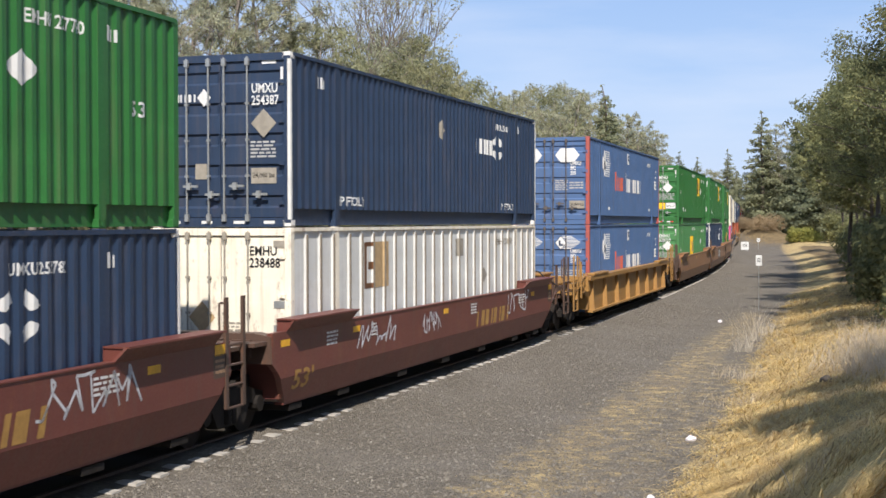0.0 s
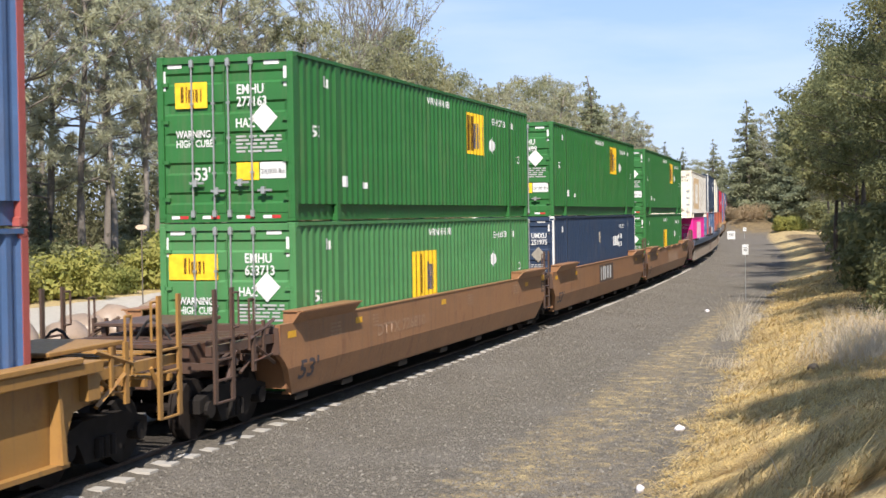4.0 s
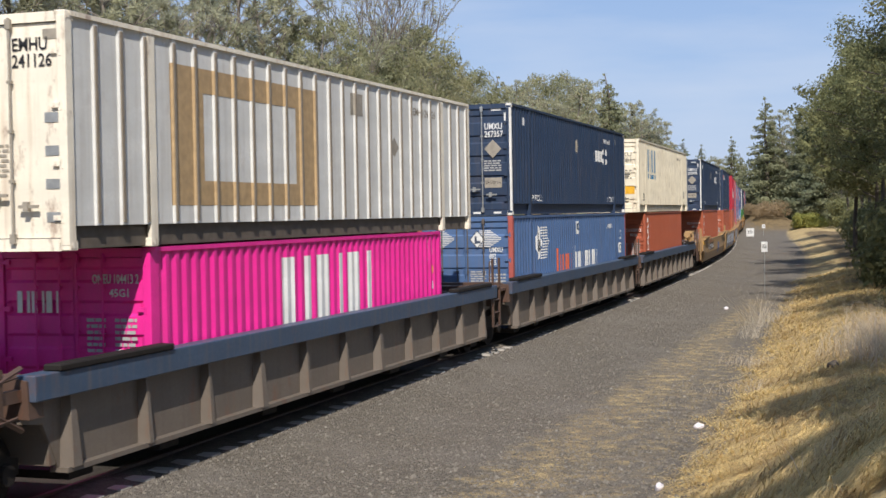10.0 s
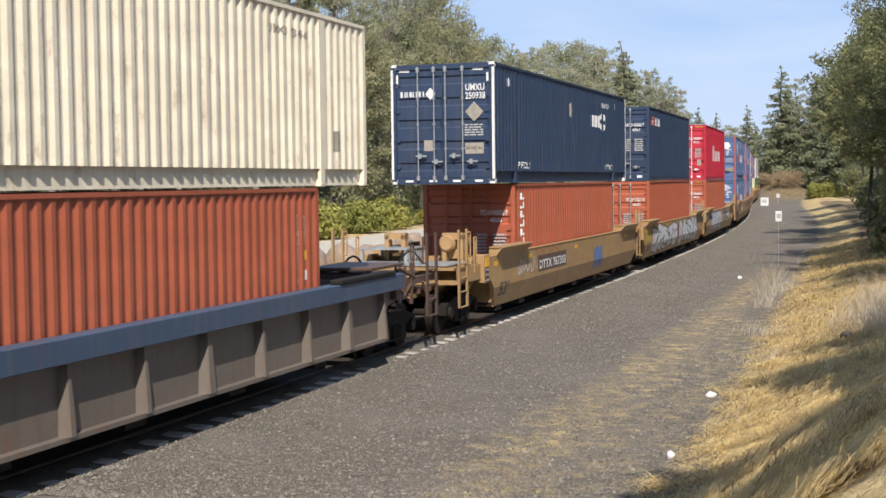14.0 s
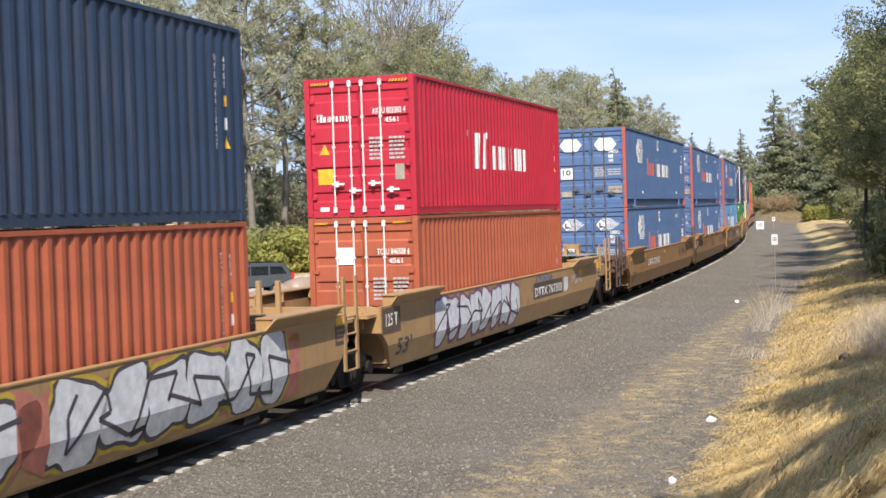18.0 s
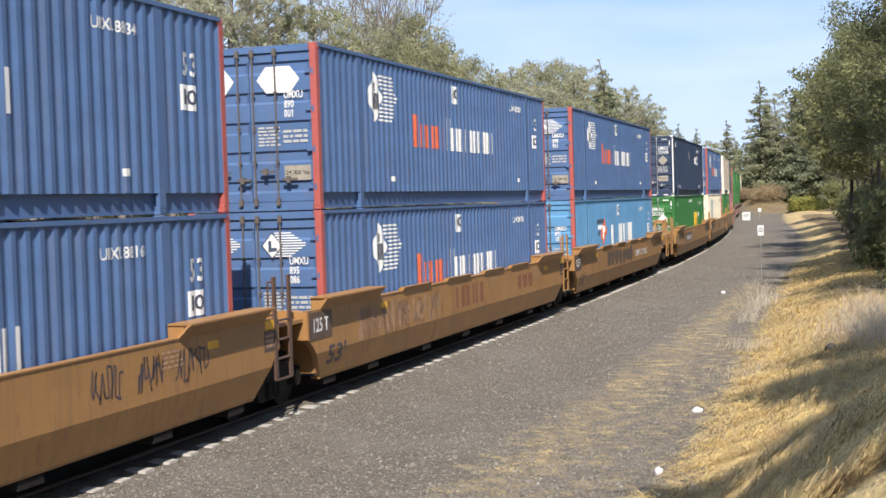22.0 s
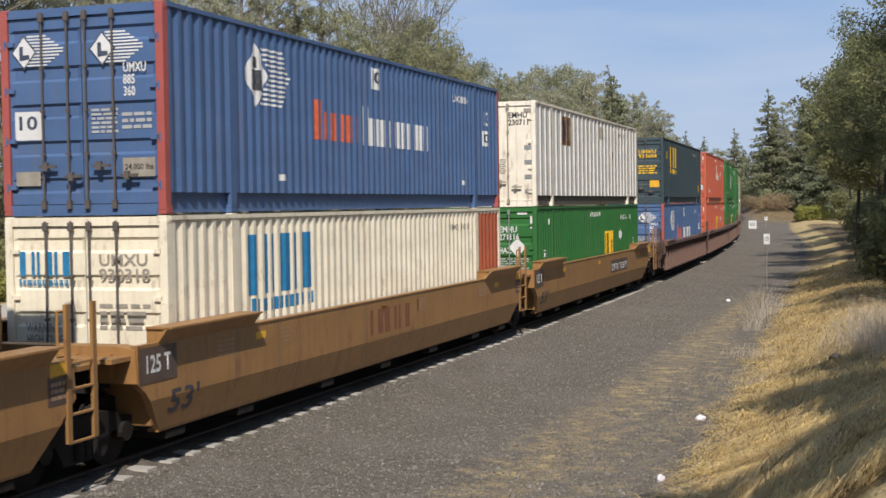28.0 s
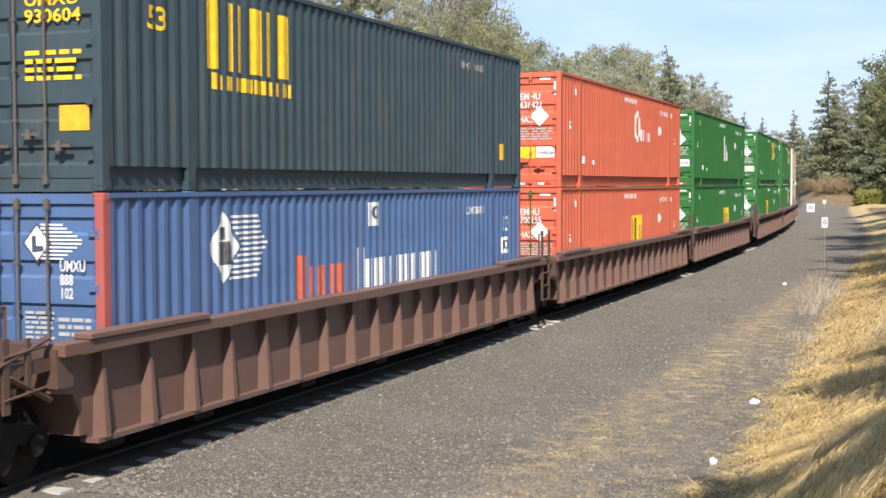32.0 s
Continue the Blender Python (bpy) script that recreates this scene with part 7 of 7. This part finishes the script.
def grass():
    """Long dry straw lying in tussocks over the bank, its blades bent down the slope; thin stubble on the gravel."""
    r = np.random.RandomState(9)
    n = 500000
    y = 8.5 + 62.0 * r.uniform(0, 1, n) ** 1.5
    x = r.uniform(-0.3, 0.40, n) * y + r.uniform(0, 2, n)
    z, s, o, e = ground_height(x, y)
    inside = (o - e) + 0.35 * waves(x, y, 1.7, 8)
    thick = smooth01((inside + 0.5) / 1.2) * (0.6 + 0.4 * waves(x, y, 1.6, 12)) + 0.006 * np.exp(-((o - 4.3) / 1.1) ** 2) + 0.005 * np.exp(-((o - 6.0) / 0.8) ** 2)
    keep = (r.uniform(0, 1, n) < thick) & (o > 2.4) & (np.arctan2(x, y) > radians(-10)) & (np.arctan2(x, y) < radians(24))
    x, y, z, inside = x[keep], y[keep], z[keep], inside[keep]
    n = len(x)
    tuss = np.clip(0.5 + 0.6 * waves(x, y, 4.2, 31), 0, 1)
    long = np.where(inside > 0.1, r.uniform(0.16, 0.5, n) * (0.35 + 0.95 * tuss), r.uniform(0.03, 0.09, n))
    a = r.normal(-2.4, 0.6, n) + 0.8 * waves(x, y, 1.7, 15)
    up = np.where(r.uniform(0, 1, n) < 0.012, 0.9, r.uniform(0.10, 0.55, n) * (0.5 + 0.9 * tuss))
    dx, dy = np.cos(a), np.sin(a)
    mx_, my_ = x + dx * long * 0.5, y + dy * long * 0.5
    tx, ty = x + dx * long, y + dy * long
    zm, zt = ground_height(mx_, my_)[0], ground_height(tx, ty)[0]
    root = np.stack([x, y, z - 0.01], 1)
    mid = np.stack([mx_, my_, zm + long * up * 0.62], 1)
    tip = np.stack([tx, ty, zt + long * up * 0.45], 1)
    w = np.stack([-dy, dx, 0 * a], 1) * (0.0018 + 0.0002 * y)[:, None]
    v = np.stack([root - w, root + w, mid + w * 0.8, mid - w * 0.8, tip], 1).reshape(-1, 3)
    i = np.arange(n)[:, None] * 5
    me = bpy.data.meshes.new("dry_grass")
    me.from_pydata(v.tolist(), [], (i + np.array([0, 1, 2, 3])).tolist() + (i + np.array([3, 2, 4])).tolist())
    me.materials.append(LEAF["straw"])
    tagged(new("dry_grass", me), "long golden straw grass lying over the bank", "grass", kind="stuff")


grass()


def stones():
    """Loose ballast stones strewn over the gravel nearest the camera."""
    r = np.random.RandomState(10)
    n = 52000
    y = 15.0 + 100.0 * r.uniform(0, 1, n) ** 2.1
    x = np.interp(y, LY, LX) + r.uniform(-0.2, 8.0, n)
    z, s, o, e = ground_height(x, y)
    k = (o > 0.06) & (o < e + 0.6)
    x, y, z = x[k], y[k], z[k]
    n = len(x)
    q = r.uniform(0.014, 0.031, n) * (1 + 0.6 * (r.uniform(0, 1, n) > 0.97))
    base = np.array([(1, 0, 0), (0.2, 0.9, 0.1), (-0.9, 0.3, -0.1), (-0.4, -0.9, 0), (0.1, 0.1, 0.8)])
    ang = r.uniform(0, 6.28, n)
    c, s_ = np.cos(ang)[:, None], np.sin(ang)[:, None]
    bx, by, bz = base[:, 0] * r.uniform(0.7, 1.3, (n, 5)), base[:, 1] * r.uniform(0.7, 1.3, (n, 5)), base[:, 2] * r.uniform(0.6, 1.2, (n, 5))
    v = np.stack([(bx * c - by * s_) * q[:, None] + x[:, None], (bx * s_ + by * c) * q[:, None] + y[:, None], bz * q[:, None] + z[:, None] + 0.004], -1).reshape(-1, 3)
    i = np.arange(n)[:, None] * 5
    f = np.concatenate([i + np.array(t) for t in ((0, 1, 4), (1, 2, 4), (2, 3, 4), (3, 0, 4))])
    me = bpy.data.meshes.new("ballast_stones")
    me.from_pydata(v.tolist(), [], f.tolist())
    m, nn, l, b = material("ballast_stone")
    g = nn.new("ShaderNodeNewGeometry")
    cr2 = nn.new("ShaderNodeValToRGB")
    el = cr2.color_ramp.elements
    el[0].color, el[1].color = (0.075, 0.066, 0.054, 1), (0.165, 0.145, 0.115, 1)
    el.new(0.97).color = (0.185, 0.165, 0.135, 1)
    el.new(0.992).color = (0.27, 0.25, 0.21, 1)
    l.new(g.outputs["Random Per Island"], cr2.inputs["Fac"])
    l.new(cr2.outputs["Color"], b.inputs["Base Color"])
    b.inputs["Roughness"].default_value = 0.9
    me.materials.append(m)
    tagged(new("ballast_stones", me), "loose grey ballast stones on the gravel", "stones", kind="stuff")


stones()


# ---- small things beside the line ----
def rock(name, w, d, h, seed, mt, label, cat):
    bm = bmesh.new()
    bmesh.ops.create_icosphere(bm, subdivisions=3, radius=1.0)
    for v in bm.verts:
        k = 1 + 0.28 * noise.noise(v.co * 1.3 + Vector((seed, 0, 0))) + 0.10 * noise.noise(v.co * 4 + Vector((0, seed, 0)))
        v.co = Vector((v.co.x * w / 2, v.co.y * d / 2, max(v.co.z, -0.5) * h)) * k
    ob = part(name, bm, mt, None, smooth=True)
    return tagged(ob, label, cat)


BOULDER = paint("tan_boulder_stone", (0.28, 0.205, 0.145), 0.45, (0.16, 0.12, 0.085), rough=0.9)
s = 18.0
k = 0
while s < 90:
    p = on_line(s, -16.8 + rt.uniform(-0.8, 0.8))
    w = rt.uniform(1.2, 2.3)
    ob = rock("boulder", w, w * rt.uniform(0.7, 1.0), w * rt.uniform(0.36, 0.55), k, BOULDER, "tan rounded boulder beside the dirt road", "boulder")
    ob["group"] = "boulders along the road"
    ob.matrix_basis = pose(p.x, p.y, ground_at(p.x, p.y) + 0.02, 0, 0, rt.uniform(0, 360))
    s += rt.uniform(1.2, 2.6)
    k += 1
LITTER = plain("crumpled_white_plastic", (0.75, 0.70, 0.72), 0.4)
for k, (x, y, w) in enumerate(((4.19, 23.05, 0.17), (10.2, 50.3, 0.2), (2.75, 18.1, 0.17))):
    ob = rock("litter", w, w * 0.6, w * 0.38, 90 + k, LITTER, "crumpled white litter lying on the gravel", "litter")
    ob.matrix_basis = pose(x, y, ground_at(x, y) + 0.03, 0, 0, 30 * k)
stone = rock("stone", 0.26, 0.18, 0.09, 95, BARKD, "dark stone lying on the straw", "stone")
stone.matrix_basis = pose(7.5, 26.7, ground_at(7.5, 26.7) + 0.05, 0, 0, 20)
BOARD = plain("white_sign_board", (0.62, 0.62, 0.60), 0.5)


def sign(az, D, w, h, z, label, turn=0, legs=1):
    top = new("track_sign")
    bm = bmesh.new()
    box(bm, -w / 2, w / 2, -0.02, 0.02, z, z + h, 0.01)
    part("board", bm, BOARD, top)
    for k in range(legs):
        bm = bmesh.new()
        x = 0 if legs == 1 else (k - 0.5) * w * 0.7
        rod(bm, (x, 0.03, -0.3), (x, 0.03, z + h * 0.8), 0.03 if z < 1.5 else 0.014, 8)
        part("post", bm, STEEL, top)
    bm = lay(shift(flat_lines(w * 0.6, h * 0.4, 3, 3), -w * 0.3, z + h * 0.35), [], [], lambda u, v: (u, -0.024, v))
    part("lettering", bm, BLACKL, top)
    tagged(top, label, "sign")
    x, y = D * math.sin(radians(az)), D * math.cos(radians(az))
    top.matrix_basis = pose(x, y, ground_at(x, y), 0, 0, turn)


sign(12.46, 172, 0.95, 1.0, 0.15, "white square board on low legs beside the track", -8, 2)
sign(13.02, 59, 0.26, 0.44, 1.88, "narrow white marker board on a thin leaning post", -12)
sign(12.53, 235, 0.35, 1.1, 0.5, "small white post far along the track", 0)
sign(13.0, 190, 0.45, 0.5, 1.0, "small white board by the knoll", 0)
top = new("oval_sign")
bm = bmesh.new()
rod(bm, (0, -0.03, 0), (0, 0.03, 0), 0.2, 20)
part("board", bm, plain("tan_sign_board", (0.55, 0.42, 0.30), 0.6), top, m=pose(0, 0, 3.75) @ Matrix.Diagonal((1.3, 1, 0.6, 1)))
bm = bmesh.new()
rod(bm, (0, 0.05, -0.3), (0, 0.05, 3.7), 0.03, 8)
part("post", bm, BARKD, top)
x, y = 63 * math.sin(radians(-11.9)), 63 * math.cos(radians(-11.9))
tagged(top, "small tan oval sign on a post before the woods", "sign").matrix_basis = pose(x, y, ground_at(x, y))

# ---- the parked car on the dirt road ----
def parked_car(x, y, turn):
    car = new("parked_suv")
    paintc = paint("grey_blue_car_paint", (0.045, 0.055, 0.065), 0.15, rough=0.3)
    glass = plain("dark_car_glass", (0.012, 0.015, 0.018), 0.08)
    bm = bmesh.new()
    side = [(-2.25, 0.45), (-2.3, 0.80), (-2.15, 0.98), (-1.15, 1.08), (-0.45, 1.58), (0.2, 1.68), (1.75, 1.64), (2.15, 1.15), (2.25, 0.85), (2.22, 0.45)]
    prism(bm, side, -0.88, 0.88, "y")
    bmesh.ops.bevel(bm, geom=[e for e in bm.edges if abs(e.verts[0].co.y - e.verts[1].co.y) < 0.01], offset=0.07, segments=2, affect="EDGES")
    part("body", bm, paintc, car)
    for sy in (-1, 1):
        for pts in ([(-0.95, 1.10), (-0.42, 1.50), (0.0, 1.54), (0.0, 1.10)], [(0.08, 1.10), (0.08, 1.54), (0.95, 1.54), (0.95, 1.10)], [(1.05, 1.12), (1.05, 1.53), (1.65, 1.50), (1.9, 1.14)]):
            b2 = bmesh.new()
            prism(b2, pts, sy * 0.87, sy * 0.892, "y")
            part("window", b2, glass, car)
        for wx in (-1.42, 1.38):
            b2 = bmesh.new()
            rod(b2, (wx, sy * 0.72, 0.36), (wx, sy * 0.90, 0.36), 0.36, 20)
            w = part("tyre", b2, RUBBER, car)
            b2 = bmesh.new()
            rod(b2, (wx, sy * 0.89, 0.36), (wx, sy * 0.915, 0.36), 0.22, 12)
            part("rim", b2, STEEL, w)
        b2 = bmesh.new()
        box(b2, 2.12, 2.27, sy * 0.86 - 0.1, sy * 0.86 + 0.04, 0.88, 1.18)
        part("tail_lamp", b2, plain("red_lamp_glass", (0.5, 0.02, 0.02), 0.2), car)
        b2 = bmesh.new()
        box(b2, -2.3, -2.1, sy * 0.72 - 0.16, sy * 0.72 + 0.12, 0.76, 0.92)
        part("headlamp", b2, plain("headlamp_glass", (0.6, 0.6, 0.6), 0.1), car)
    b2 = bmesh.new()
    prism(b2, [(1.80, 1.58), (2.13, 1.18), (2.17, 1.20), (1.84, 1.61)], -0.72, 0.72, "y")
    part("rear_window", b2, glass, car)
    b2 = bmesh.new()
    box(b2, 2.18, 2.32, -0.8, 0.8, 0.42, 0.62, 0.03)
    part("bumper", b2, DARK, car)
    for sy in (-1, 1):
        b2 = bmesh.new()
        rod(b2, (0.0, sy * 0.7, 1.74), (1.6, sy * 0.7, 1.72), 0.025, 6)
        for rx in (0.05, 1.55):
            rod(b2, (rx, sy * 0.7, 1.62), (rx, sy * 0.7, 1.74), 0.02, 6)
        part("roof_rail", b2, DARK, car)
        b2 = bmesh.new()
        box(b2, -0.85, -0.65, sy * 0.98 - 0.06, sy * 0.98 + 0.06, 1.08, 1.22, 0.02)
        part("wing_mirror", b2, DARK, car)
    tagged(car, "dark grey-blue parked SUV with red tail lamps", "car")
    car.matrix_basis = pose(x, y, ground_at(x, y), 0, 0, turn)


parked_car(-10.8, 69.3, 20)


# ---- track: rails, then ties one by one ----
RAIL = plain("rail_steel", (0.075, 0.05, 0.038), 0.6, 0.2)


def rail(o):
    bm = bmesh.new()
    prof = [(-0.07, -0.15), (-0.07, -0.13), (-0.012, -0.10), (-0.012, -0.04), (-0.036, -0.03), (-0.036, 0.0), (0.036, 0.0), (0.036, -0.03), (0.012, -0.04), (0.012, -0.10), (0.07, -0.13), (0.07, -0.15)]
    rings = []
    for s in np.arange(-120, 420, 4.0):
        p, h = on_line(s, o), float(np.interp(s, SS, HEAD))
        rings.append([bm.verts.new((p.x + a * math.cos(h), p.y + a * math.sin(h), z)) for a, z in prof])
    n = len(prof)
    for a, b in zip(rings, rings[1:]):
        for k in range(n):
            bm.faces.new((a[k], a[(k + 1) % n], b[(k + 1) % n], b[k]))
    bmesh.ops.recalc_face_normals(bm, faces=bm.faces[:])
    return bm


track = tagged(new("railway_track"), "steel rails on pale concrete ties in ballast", "track", kind="structure")
part("rail", rail(MID - 0.755), RAIL, track)
part("rail", rail(MID + 0.755), RAIL, track)
TIE = paint("pale_concrete_tie", (0.44, 0.41, 0.365), 0.25, (0.2, 0.18, 0.15), rough=0.9)
tie_me = shared("tie", lambda bm: prism(bm, [(-0.14, -0.30), (-0.12, -0.082), (0.12, -0.082), (0.14, -0.30)], -1.33, 1.33, "y"), TIE)
for k in range(300):
    s = 9.0 + 0.61 * k
    p, h = on_line(s, MID), float(np.interp(s, SS, HEAD))
    part("tie", tie_me, None, track, m=pose(p.x, p.y, rt.uniform(-0.012, 0.012), 0, 0, math.degrees(h) + 90 + rt.uniform(-1, 1)))



def motions():
    """The whole train rolls down the line towards the camera and past it, its wheels turning."""
    times = [0.5 * i for i in range(65)]
    for thing, s, length, z in RIDERS:
        walk(thing, [(t, ride(along(s, t), length, z)) for t in times])
    # a wheel of 0.46 m turns with the train's way; alike wheels share one set of keys
    turned = {}
    for wheel, dx in WHEELS:
        if dx not in turned:
            steps = [0.05 * i for i in range(641)]
            walk(wheel, [(t, pose(dx, 0, 0.46, 0, math.degrees(along(0, t) / 0.46), 0)) for t in steps])
            turned[dx] = wheel.animation_data
        else:
            wheel.rotation_mode = "QUATERNION"
            keys = wheel.animation_data_create()
            keys.action = turned[dx].action
            keys.action_slot = turned[dx].action_slot


motions()
